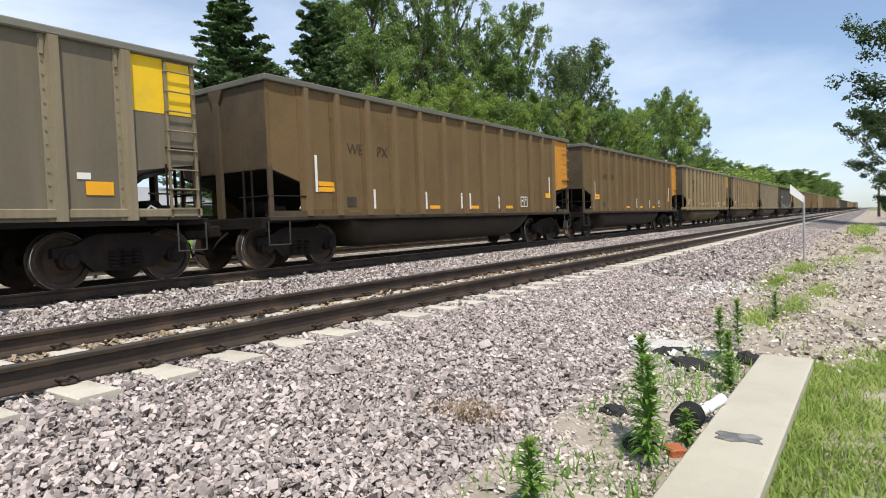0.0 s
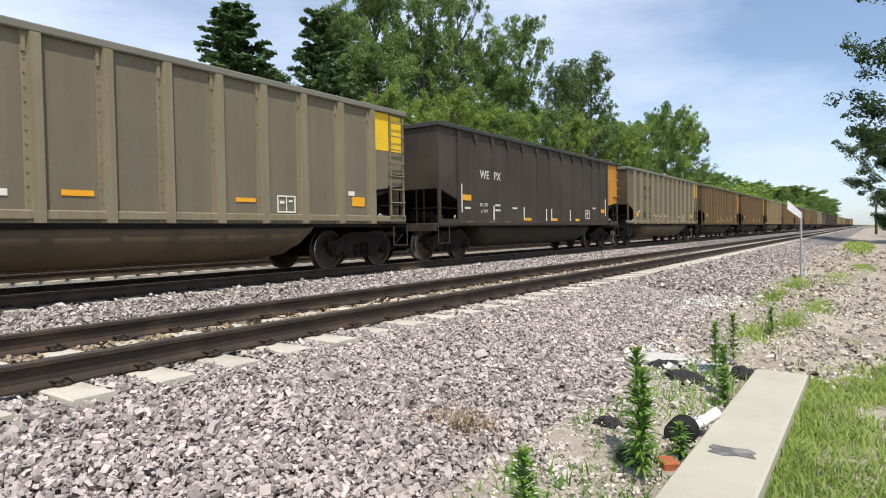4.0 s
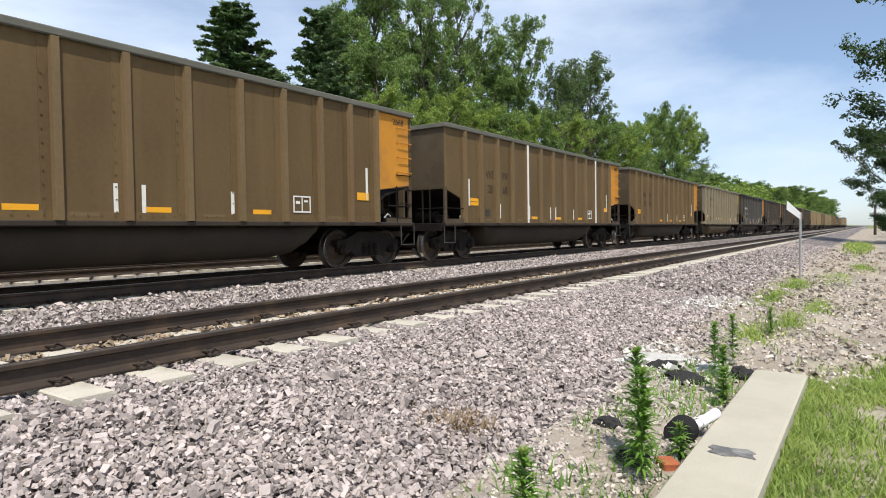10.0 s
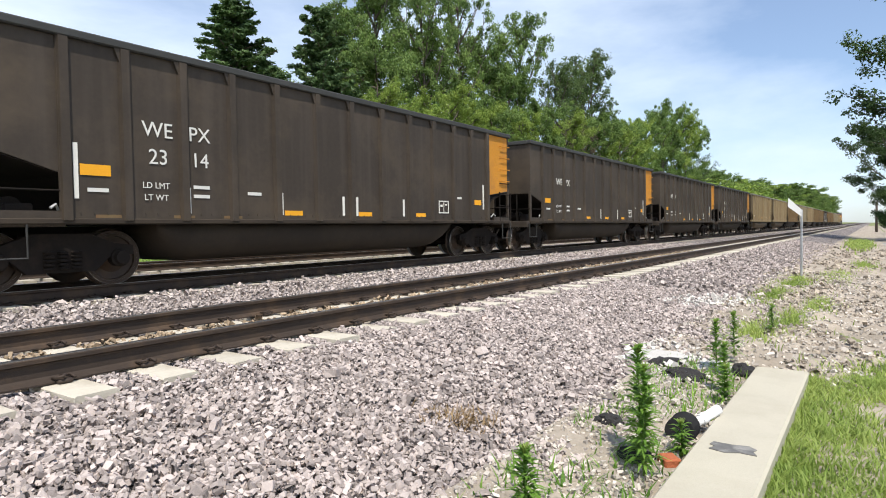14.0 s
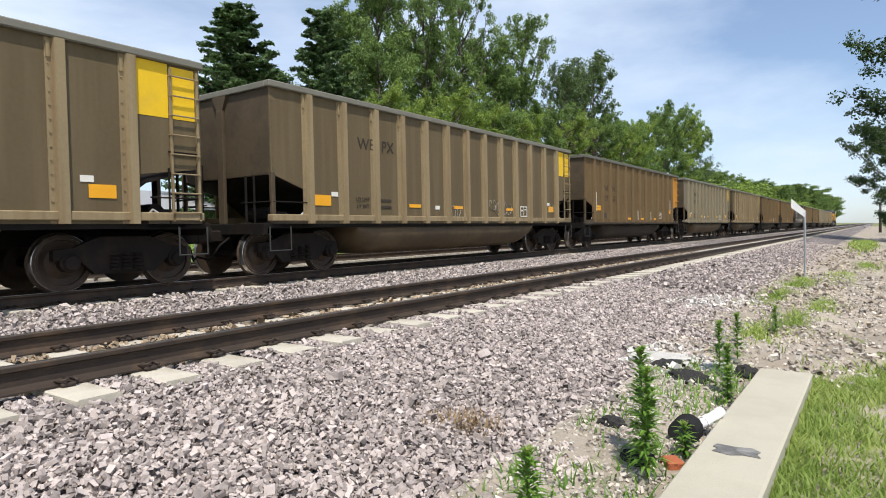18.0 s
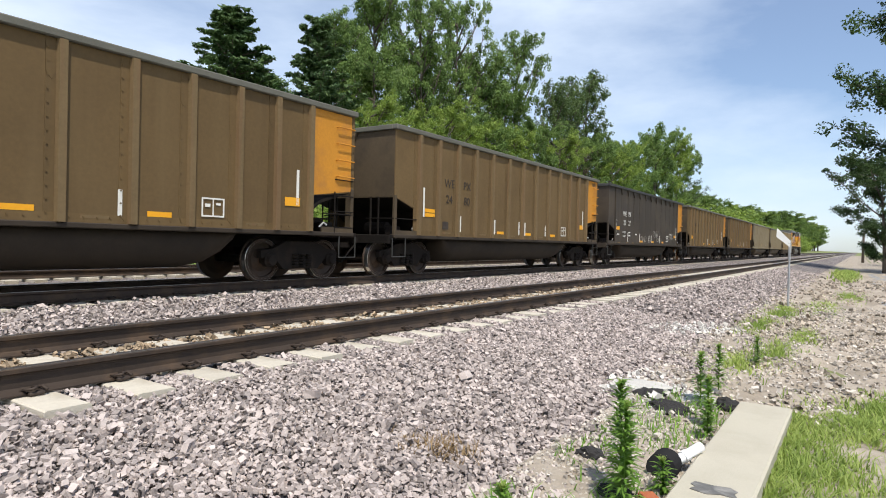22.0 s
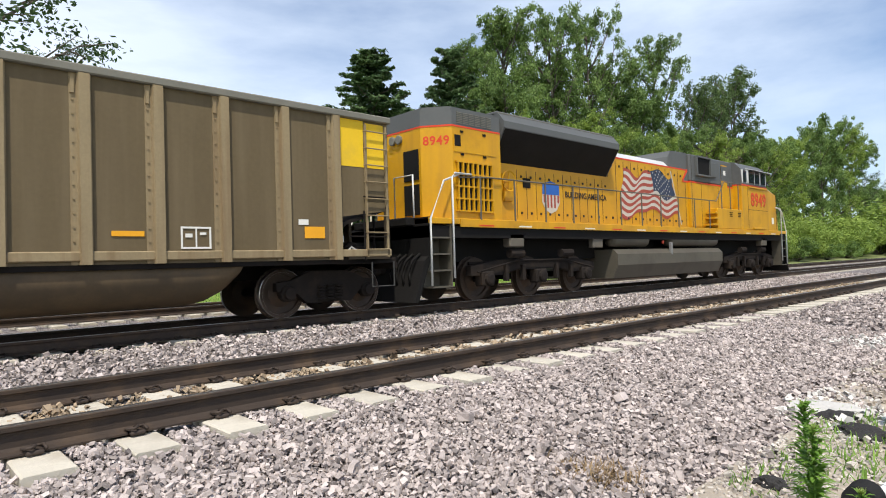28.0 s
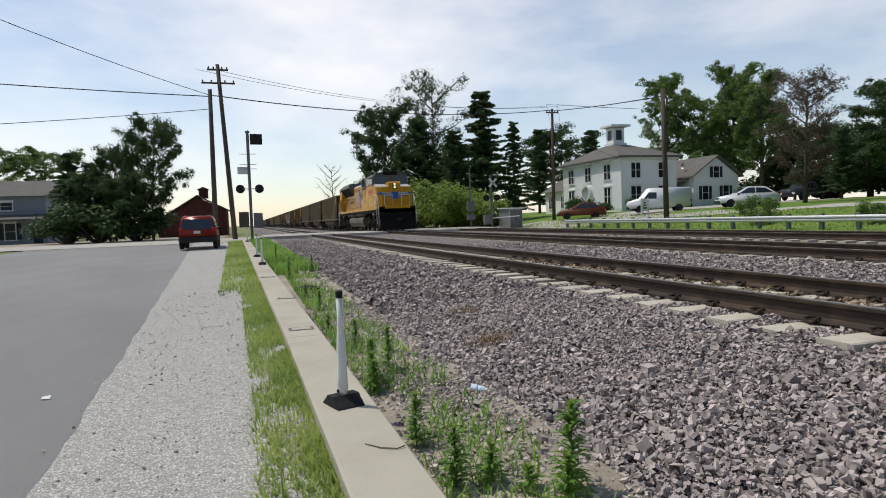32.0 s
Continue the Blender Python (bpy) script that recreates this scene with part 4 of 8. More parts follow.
LETTERS = {}


def letters(body, h, material):
    key = (body, h, material.name)
    if key not in LETTERS:
        LETTERS[key] = text_mesh(body, h, material)
    return LETTERS[key]


def car_x(n, t):
    """Where the near end of car n stands at t seconds; the slack runs in and out a little near the end."""
    return 6.582 + n * CAR_L - 18.7354 * t - 0.0038347 * t * t - 0.00022395 * t ** 3 + 0.55 * math.exp(-((t - 30) / 0.5) ** 2) - 0.25 * math.exp(-((t - 28) / 0.5) ** 2)


WHITE_RIBS = {13: (8, 2)}
BLACKED = [(-8.97, 1.32, 0.66, 0.6), (-6.2, 1.22, 0.5, 0.45), (-1.6, 1.2, 0.38, 0.6)]
PROTO = {k: build_car(k) for k in ("tan", "ochre", "brown", "black")}
TRAIN = []
used = set()
for n in range(NCARS):
    st = STYLES[n]
    if st in used:
        c = copy_thing(PROTO[st], pose(car_x(n, 0), TRACKS[1], RAIL_Z))
    else:
        c = PROTO[st]
        used.add(st)
    tagged(c, LABELS[st], "coal car", "coal train cars")
    TRAIN.append((c, n))
WHEEL_RUSTY = WHEEL.copy()
WHEEL_RUSTY.materials[0] = M["wheel_rust"]
for c, n in TRAIN:
    st = STYLES[n]
    if n in (25, 29, 32):
        bogie = [k for k in c.children if k.name.startswith("truck")][0]      # one freshly rusted wheelset bogie
        for k in bogie.children:
            if k.name.startswith("wheel") and k.matrix_basis.translation.x < 0:
                k.data = WHEEL_RUSTY
    lm = M["letter_white"] if st == "black" else M["letter_dark"] if st in ("tan", "ochre") else M["letter_faded"] if n % 3 else M["letter_dark"]
    num = FLEET.get(n)
    h, zc, x1, x2 = (0.25, 2.56, -12.15, -11.37) if st == "black" else (0.24, 2.60, -12.10, -11.14) if st not in ("tan", "ochre") else (0.27, 2.91, -11.80, -11.02)
    off = -1.523
    for body, x, z in [("WE", x1, zc), ("PX", x2, zc)] + ([(num[:2], x1, zc - 0.45), (num[2:], x2, zc - 0.45)] if num else []):
        part("lettering", letters(body, h, lm), None, c, at=pose(x, off - 0.004, z, 90, 0, 0))
    if n in (17, 18, 19, 20):
        for px in POSTS_OLD:
            part("post", MB().prism([(px - 0.09, -1.515), (px + 0.09, -1.515), (px + 0.065, -1.595), (px - 0.065, -1.595)], "z", 1.06, 3.77), M["black_car"], c)
    if n == 4:
        for x, z, w, h in BLACKED:
            part("paint_patch", MB().box(x - w / 2, off + 0.002, z, x + w / 2, off - 0.002, z + h), M["black_car"], c, "painted-out black patch")
    if n in WHITE_RIBS:
        for i in WHITE_RIBS[n]:
            part("rib_cover", MB().box(POSTS_OLD[i] - 0.05, -1.601, 1.1, POSTS_OLD[i] + 0.08, -1.605, 3.77), M["mark_white"], c, "white painted rib")
    rg = random.Random(n * 7 + 1)
    if n in (7, 15, 20, 22, 25, 28):
        # sprayed scrawls that cannot be read: plain loops and bars
        for q in range(4):
            x0, z0, wd = rg.uniform(-11, -2), rg.uniform(1.3, 1.7), rg.uniform(0.10, 0.17)
            pts = [(x0 + 0.028 * k + wd * math.cos(k * 0.62), off - 0.004, z0 + wd * 1.1 * math.sin(k * 0.62 + 0.4 * math.sin(k * 0.2 + q))) for k in range(34)]
            part("scrawl", MB().tube(pts, 0.008, 4), M["scrawl"], c, "sprayed white scrawl")
    if n in (11, 12, 13, 20, 23, 27):
        part("lettering", letters((num or "2712"), 0.15, M["letter_dark"]), None, c, at=pose(-0.5, -1.525, 3.6, 90, 0, 0))


# ---- train: locomotive ----
M["loco_yellow"] = mat("loco_yellow", (0.585, 0.301, 0.009), 0.38, 0.0, vary=0.05, scale=0.6, fine=12, stain=(0.344, 0.172, 0.017), stain_scale=0.8, stain_at=0.57, stain_amount=0.55, streak=((0.361, 0.181, 0.026), 0.5, 3.0), bump=0.02, bump_scale=5)
M["loco_grey"] = mat("loco_grey", (0.107, 0.110, 0.105), 0.5, 0.0, vary=0.08, scale=0.6, fine=14, stain=(0.065, 0.063, 0.058), stain_scale=0.6, stain_at=0.6)
M["loco_roof"] = mat("loco_roof", (0.55, 0.55, 0.54), 0.5, 0.1, vary=0.1, scale=1, fine=20)
M["loco_red"] = mat("loco_red", (0.62, 0.06, 0.02), 0.45, vary=0.06)
M["loco_dark"] = mat("loco_dark", (0.013, 0.012, 0.011), 0.75, 0.0, spec=0.12, vary=0.2, scale=2, fine=20)
M["tank_grey"] = mat("tank_grey", (0.105, 0.093, 0.07), 0.45, 0.1, vary=0.1, scale=0.5, fine=14, stain=(0.06, 0.05, 0.038), stain_scale=0.8, stain_at=0.56, stain_amount=0.6)
M["mast_dull"] = mat("mast_dull", (0.20, 0.20, 0.19), 0.6, vary=0.1)
M["rail_paint"] = mat("rail_paint", (0.62, 0.62, 0.58), 0.45, vary=0.08)
M["hand_grey"] = mat("hand_grey", (0.12, 0.105, 0.08), 0.5, vary=0.1)
M["flag_blue"] = mat("flag_blue", (0.028, 0.042, 0.08), 0.45, vary=0.15)
M["flag_red"] = mat("flag_red", (0.34, 0.065, 0.04), 0.45, vary=0.15, scale=2)
M["flag_white"] = mat("flag_white", (0.52, 0.49, 0.42), 0.45, vary=0.12, scale=2)
M["badge_blue"] = mat("badge_blue", (0.03, 0.12, 0.42), 0.4, vary=0.05)
M["glass"] = mat("glass", (0.03, 0.04, 0.05), 0.06, 0.0, vary=0.02, spec=0.8)
M["lamp"] = mat("lamp", (0.85, 0.85, 0.8), 0.2, vary=0.02)
_p = M["lamp"].node_tree.nodes["Principled BSDF"]
_p.inputs["Emission Color"].default_value, _p.inputs["Emission Strength"].default_value = (1, 0.9, 0.75, 1), 1.2

DECK = 1.93
loco = thing("locomotive", (0, 0, 0), 0, "yellow and grey diesel freight locomotive pushing the train", "locomotive")


def lp(name, mb, m, label="", parent=None, smooth=False):
    return part(name, mb, M[m], parent or loco, label, smooth)


def both(f):
    for s in (-1, 1):
        f(s)


# frame and walkway
lp("frame", MB().box(-0.72, -1.45, 1.50, 21.2, 1.45, 1.76).box(-0.6, -0.7, 0.95, 20.9, 0.7, 1.5), "loco_dark")
lp("deck", MB().box(-0.72, -1.50, 1.80, 21.2, 1.50, DECK, 0.012), "loco_yellow", "yellow walkway edge")


def sill(s):
    lp("side_sill", MB().box(0.2, s * 1.50, 1.74, 20.3, s * 1.52, DECK - 0.02), "loco_yellow")
    for k in range(14):
        lp("reflector", MB().box(0.8 + 1.42 * k, s * 1.52, 1.765, 1.3 + 1.42 * k, s * 1.526, 1.80), "mark_white" if k % 2 else "loco_red")


both(sill)
# radiator section at the rear, with chamfered corners
rear = [(-0.35, -0.85), (0.10, -1.42), (1.72, -1.42), (1.72, 1.42), (0.10, 1.42), (-0.35, 0.85)]
lp("rear_hood", MB().prism(rear, "z", DECK, 4.02), "loco_yellow")
lp("rear_cap", MB().prism(rear, "z", 4.06, 4.42).prism([(-0.20, -0.75), (0.20, -1.25), (1.72, -1.25), (1.72, 1.25), (0.20, 1.25), (-0.20, 0.75)], "z", 4.42, 4.52), "loco_grey", "dark grey upper hood")
lp("stripe", MB().prism([(a - 0.006 if a < 1 else a, b * 1.004) for a, b in rear], "z", 4.02, 4.06), "loco_red", "thin red stripe")


def rear_side(s):
    y = s * 1.422
    lp("intake", MB().box(0.20, y, 2.12, 1.40, y + s * 0.004, 3.22), "loco_dark")
    for k in range(8):
        x = 0.20 + 0.162 * k
        lp("grille_bar", MB().box(x, y, 2.10, x + 0.03, y + s * 0.07, 3.24), "loco_yellow")
    for k in range(5):
        lp("grille_rail", MB().box(0.16, y, 2.09 + 0.28 * k, 1.40, y + s * 0.06, 2.125 + 0.28 * k), "loco_yellow")
    lp("hatch", MB().box(0.14, y, 3.45, 1.55, y + s * 0.012, 3.86), "loco_yellow")
    for x, z in ((0.35, 3.38), (1.1, 3.38), (0.35, 3.9), (1.1, 3.9)):
        lp("hinge", MB().box(x, y + s * 0.004, z, x + 0.1, y + s * 0.02, z + 0.05), "loco_dark")
    for b in range(6):
        mb = MB()
        for k in range(7):
            mb.box(0.25 + 0.20 * b, y, 4.11 + 0.04 * k, 0.41 + 0.20 * b, y + s * 0.012, 4.128 + 0.04 * k)
        lp("louvre", mb, "chord_pale")
    # flared radiator wing: sloping dark screen under a grey lip
    prof = [(s * 1.02, 3.42), (s * 1.50, 4.20), (s * 1.50, 4.36), (s * 1.32, 4.58), (s * 0.2, 4.62), (s * 0.2, 3.42)]
    lp("radiator_wing", MB().prism([(a, b) for a, b in prof], "x", 1.80, 7.05), "loco_grey", "grey flared radiator housing")
    q = Matrix.Translation((0, s * 1.262, 3.805)) @ Euler((math.atan2(0.78, s * 0.48), 0, 0)).to_matrix().to_4x4()
    lp("radiator_screen", MB().box(1.86, -0.44, -0.016, 6.99, 0.44, 0.016, 0, q), "loco_dark", "black radiator screen")
    lp("lip_edge", MB().box(1.8, s * 1.30, 4.58, 7.05, s * 1.33, 4.605), "chord_pale")
    # machinery wall under the wing
    lp("hood_wall", MB().box(1.72, s * 0.9, DECK, 7.2, s * 1.04, 3.43), "loco_yellow")
    mb = MB().lathe([(0.23, 0.0), (0.26, -0.02 * s), (0.26, 0.02 * s), (0.23, 0.0)], (2.28, s * 1.20, 2.95), "y", 20, False).box(2.04, s * 1.18, 2.935, 2.52, s * 1.20, 2.965).box(2.265, s * 1.18, 2.71, 2.295, s * 1.20, 3.19)
    lp("hand_brake_wheel", mb, "loco_yellow")
    lp("brake_box", MB().box(2.2, s * 1.04, 2.45, 2.5, s * 1.12, 3.0, 0.02), "loco_yellow")
    lp("vent_plate", MB().box(3.0, s * 1.04, 2.85, 3.3, s * 1.06, 3.1), "loco_dark")


both(rear_side)
lp("radiator_roof", MB().box(1.80, -1.29, 4.54, 7.05, 1.29, 4.64, 0.02), "loco_grey")
# engine hood
hood = [(-1.02, DECK), (1.02, DECK), (1.02, 4.05), (0.85, 4.28), (0.5, 4.36), (-0.5, 4.36), (-0.85, 4.28), (-1.02, 4.05)]
lp("engine_hood", MB().prism([(a, b) for a, b in hood if b < 4.1], "x", 7.05, 12.5), "loco_yellow")
lp("hood_roof", MB().prism([(-1.02, 4.10), (1.02, 4.10), (0.85, 4.28), (0.5, 4.36), (-0.5, 4.36), (-0.85, 4.28)], "x", 7.05, 11.1), "loco_roof", "weathered pale roof")
lp("stripe", MB().box(7.05, -1.026, 4.05, 12.45, 1.026, 4.10), "loco_red", "thin red stripe")


def hood_side(s):
    y = s * 1.02
    for k in range(12):
        x = 7.12 + 0.46 * k if k < 11 else 12.3
        lp("door_seam", MB().box(x, y, 2.02, x + 0.014, y + s * 0.006, 3.98), "letter_dark")
        if k < 11:
            for z in (2.15, 3.78):
                lp("latch", MB().box(x + 0.18, y, z, x + 0.25, y + s * 0.02, z + 0.07), "letter_dark")
    for k in range(11):
        x = 2.75 + 0.4 * k
        lp("door_seam", MB().box(x, s * 1.04, 2.02, x + 0.012, s * 1.047, 3.3), "letter_dark")
        for z in (2.15, 3.1):
            lp("latch", MB().box(x + 0.15, s * 1.04, z, x + 0.21, s * 1.06, z + 0.06), "letter_dark")


both(hood_side)
# equipment house between hood and cab
lp("equipment_box", MB().prism([(11.02, 4.10), (11.08, 4.45), (11.3, 4.68), (12.5, 4.72), (12.5, 4.10)], "y", -1.0, 1.0), "loco_grey", "grey sloping dynamic brake housing")
lp("equipment_hood", MB().box(12.5, -1.12, DECK, 16.3, 1.12, 3.62), "loco_yellow")
lp("equipment_top", MB().box(12.5, -1.12, 3.68, 16.3, 1.12, 4.68, 0.04), "loco_grey", "dark grey upper hood")
lp("stripe", MB().box(12.5, -1.124, 3.62, 16.3, 1.124, 3.68), "loco_red", "thin red stripe")


def box_side(s):
    y = s * 1.12
    lp("grey_flash", MB().prism([(12.15, 3.68), (12.498, 3.68), (12.498, 4.03)], "y", s * 1.02, s * 1.03), "loco_grey")
    lp("stripe", MB().prism([(12.02, 3.62), (12.498, 3.62), (12.498, 3.68), (12.15, 3.68)], "y", s * 1.02, s * 1.032), "loco_red")
    lp("stripe", MB().prism([(12.15, 3.68), (12.498, 4.03), (12.498, 4.11), (12.44, 4.09), (12.04, 3.68)], "y", s * 1.02, s * 1.032), "loco_red")
    lp("blower_screen", MB().box(12.95, y, 3.96, 14.04, y + s * 0.06, 4.58, 0.01), "loco_dark", "black blower screen")
    for q in ((12.89, 3.90, 14.10, 3.96), (12.89, 4.58, 14.10, 4.64), (12.89, 3.96, 12.95, 4.58), (14.04, 3.96, 14.10, 4.58)):
        lp("screen_frame", MB().box(q[0], y, q[1], q[2], y + s * 0.12, q[3]), "loco_grey")
    lp("panel_seam", MB().box(12.62, y, 1.98, 12.635, y + s * 0.006, 4.66), "letter_dark")
    for x in (13.4, 14.9):
        lp("panel_seam", MB().box(x, y, 2.0, x + 0.012, y + s * 0.006, 3.6), "letter_dark")
    lp("panel", MB().box(14.14, y, 3.95, 14.66, y + s * 0.06, 4.5, 0.015), "loco_grey")
    lp("door", MB().box(15.2, y, 2.05, 15.75, y + s * 0.015, 4.5), "loco_yellow")
    lp("door", MB().box(15.2, y, 3.87, 15.75, y + s * 0.02, 4.45), "loco_grey")
    lp("placard", MB().box(15.38, y + s * 0.02, 4.1, 15.6, y + s * 0.024, 4.28), "mark_white")
    # lower battery box on the walkway
    b = lp("battery_box", MB().box(13.95, s * 1.12, DECK, 16.29, s * 1.475, 2.72, 0.03), "loco_yellow", "orange-yellow battery box")
    for x in (15.15, 15.95):
        mb = MB()
        for k in range(3):
            mb.box(x - 0.13, s * 1.48, 2.42 + 0.07 * k, x - 0.01, s * 1.488, 2.45 + 0.07 * k)
            mb.box(x + 0.02, s * 1.48, 2.42 + 0.07 * k, x + 0.14, s * 1.488, 2.45 + 0.07 * k)
        lp("louvre", mb, "loco_dark", "", b)
    lp("step", MB().box(13.55, s * 1.1, 2.05, 13.95, s * 1.48, 2.12).box(13.65, s * 1.1, 2.3, 13.95, s * 1.48, 2.37).box(13.75, s * 1.1, 2.5, 13.95, s * 1.48, 2.57), "loco_yellow")


both(box_side)
# cab and nose
lp("cab", MB().box(16.3, -1.48, DECK, 19.05, 1.48, 3.72, 0.02), "loco_yellow")
cab_top = [(-1.48, 3.78), (1.48, 3.78), (1.44, 4.42), (1.2, 4.68), (0.6, 4.78), (-0.6, 4.78), (-1.2, 4.68), (-1.44, 4.42)]
lp("cab_roof", MB().prism(cab_top, "x", 16.3, 18.95), "loco_grey", "dark grey cab top")
lp("stripe", MB().box(16.3, -1.484, 3.72, 19.05, 1.484, 3.78), "loco_red", "thin red stripe")
lp("windscreen_wall", MB().prism([(18.95, 3.78), (19.12, 3.78), (18.98, 4.55), (18.95, 4.6)], "y", -1.38, 1.38), "loco_grey")
for y0, y1 in ((-1.28, -0.35), (0.35, 1.28)):
    q = MB().add([(19.13, y0, 3.84), (19.13, y1, 3.84), (19.005, y1, 4.48), (19.005, y0, 4.48), (19.11, y0, 3.84), (19.11, y1, 3.84), (18.98, y1, 4.48), (18.98, y0, 4.48)],
                 [(0, 1, 2, 3), (7, 6, 5, 4), (0, 4, 5, 1), (1, 5, 6, 2), (2, 6, 7, 3), (3, 7, 4, 0)])
    lp("windscreen", q, "glass", "dark tinted glass")
lp("number_board", MB().box(18.72, -0.6, 4.58, 19.10, 0.6, 4.86, 0.04), "loco_dark")


def cab_side(s):
    y = s * 1.455
    for x0, x1 in ((16.42, 16.82), (17.0, 17.62), (17.66, 18.2), (18.3, 18.85)):
        lp("cab_window", MB().box(x0, s * 1.40, 3.88, x1, s * 1.492, 4.34), "glass", "dark tinted glass")
    for x0, x1 in ((16.96, 17.0), (17.62, 17.66), (18.2, 18.3), (18.85, 18.9), (16.38, 16.42), (16.82, 16.86)):
        lp("window_frame", MB().box(x0, s * 1.42, 3.84, x1, s * 1.502, 4.38), "rail_paint")
    lp("visor", MB().prism([(s * 1.42, 4.44), (s * 1.75, 4.34), (s * 1.75, 4.36), (s * 1.40, 4.48)], "x", 16.95, 18.95), "loco_roof", "pale sun visor")
    lp("arm_rest", MB().box(16.95, s * 1.48, 3.66, 18.95, s * 1.53, 3.72, 0.01), "loco_yellow")
    lp("panel_seam", MB().box(16.9, s * 1.48, 2.75, 19.05, s * 1.486, 2.765).box(16.9, s * 1.48, 2.0, 16.915, s * 1.486, 3.7), "letter_dark")
    lp("placard", MB().box(19.52, s * 1.468, 2.22, 19.76, s * 1.476, 2.50), "mark_white")
    lp("kick_rail", MB().box(17.3, s * 1.5, 1.96, 18.6, s * 1.54, 2.03, 0.01), "loco_yellow")


both(cab_side)
nose = [(19.05, -1.475), (20.25, -1.46), (20.50, -1.10), (20.50, 1.10), (20.25, 1.46), (19.05, 1.475)]
top = [(19.05, -1.47), (20.20, -1.42), (20.44, -1.04), (20.44, 1.04), (20.20, 1.42), (19.05, 1.47)]
zt = [3.70, 3.52, 3.50, 3.50, 3.52, 3.70]
mb = MB().add([(x, y, DECK) for x, y in nose] + [(a, b, z) for (a, b), z in zip(top, zt)],
              [tuple(range(6)), tuple(reversed(range(6, 12)))] + [(i, i + 6, (i + 1) % 6 + 6, (i + 1) % 6) for i in range(6)])
lp("nose", mb, "loco_yellow")
lp("nose_top", MB().prism([(19.12, 3.62), (20.47, 3.40), (20.47, 3.84), (20.30, 3.93), (19.12, 3.90)], "y", -0.48, 0.48), "loco_yellow")
lp("nose_shield", MB().prism([(19.12, 3.70), (20.15, 3.52), (20.15, 3.56), (19.12, 3.82)], "y", -1.38, -0.5).prism([(19.12, 3.70), (20.15, 3.52), (20.15, 3.56), (19.12, 3.82)], "y", 0.5, 1.38), "loco_roof")
lp("headlight_housing", MB().box(20.465, -0.16, 3.34, 20.50, 0.16, 3.84, 0.012), "loco_dark")
for z in (3.70, 3.48):
    lp("headlight", MB().lathe([(0.085, 0), (0.095, 0.05), (0.08, 0.06)], (20.49, 0.0, z), "x", 14), "lamp", "round glowing headlight")
# winged badge on the nose: plain blue and silver shapes
for s in (-1, 1):
    for k in range(4):
        q = [(20.512, s * 0.28, 3.04 - 0.085 * k), (20.512, s * 1.06, 3.08 - 0.085 * k), (20.512, s * (1.05 - 0.06 * k), 3.02 - 0.085 * k), (20.512, s * 0.28, 2.98 - 0.085 * k)]
        lp("wing_badge", MB().add(q + [(a - 0.014, b, c) for a, b, c in q], [(0, 1, 2, 3), (4, 5, 6, 7), (0, 1, 5, 4), (1, 2, 6, 5), (2, 3, 7, 6), (3, 0, 4, 7)]), "badge_blue" if k % 2 else "rail_paint")
    q = [(20.515, s * 1.10, 3.08), (20.36, s * 1.345, 3.10), (20.36, s * 1.345, 2.94), (20.515, s * 1.10, 2.90)]
    lp("wing_badge", MB().add(q + [(a - 0.03, b - s * 0.03, c) for a, b, c in q], [(0, 1, 2, 3), (4, 5, 6, 7), (0, 1, 5, 4), (1, 2, 6, 5), (2, 3, 7, 6), (3, 0, 4, 7)]), "badge_blue")
    lp("panel_seam", MB().box(20.10, s * 1.462, 1.96, 20.115, s * 1.472, 3.5), "letter_dark")
lp("shield_badge", MB().box(20.495, -0.27, 2.55, 20.518, 0.27, 3.12, 0.004), "badge_blue", "blue shield badge")
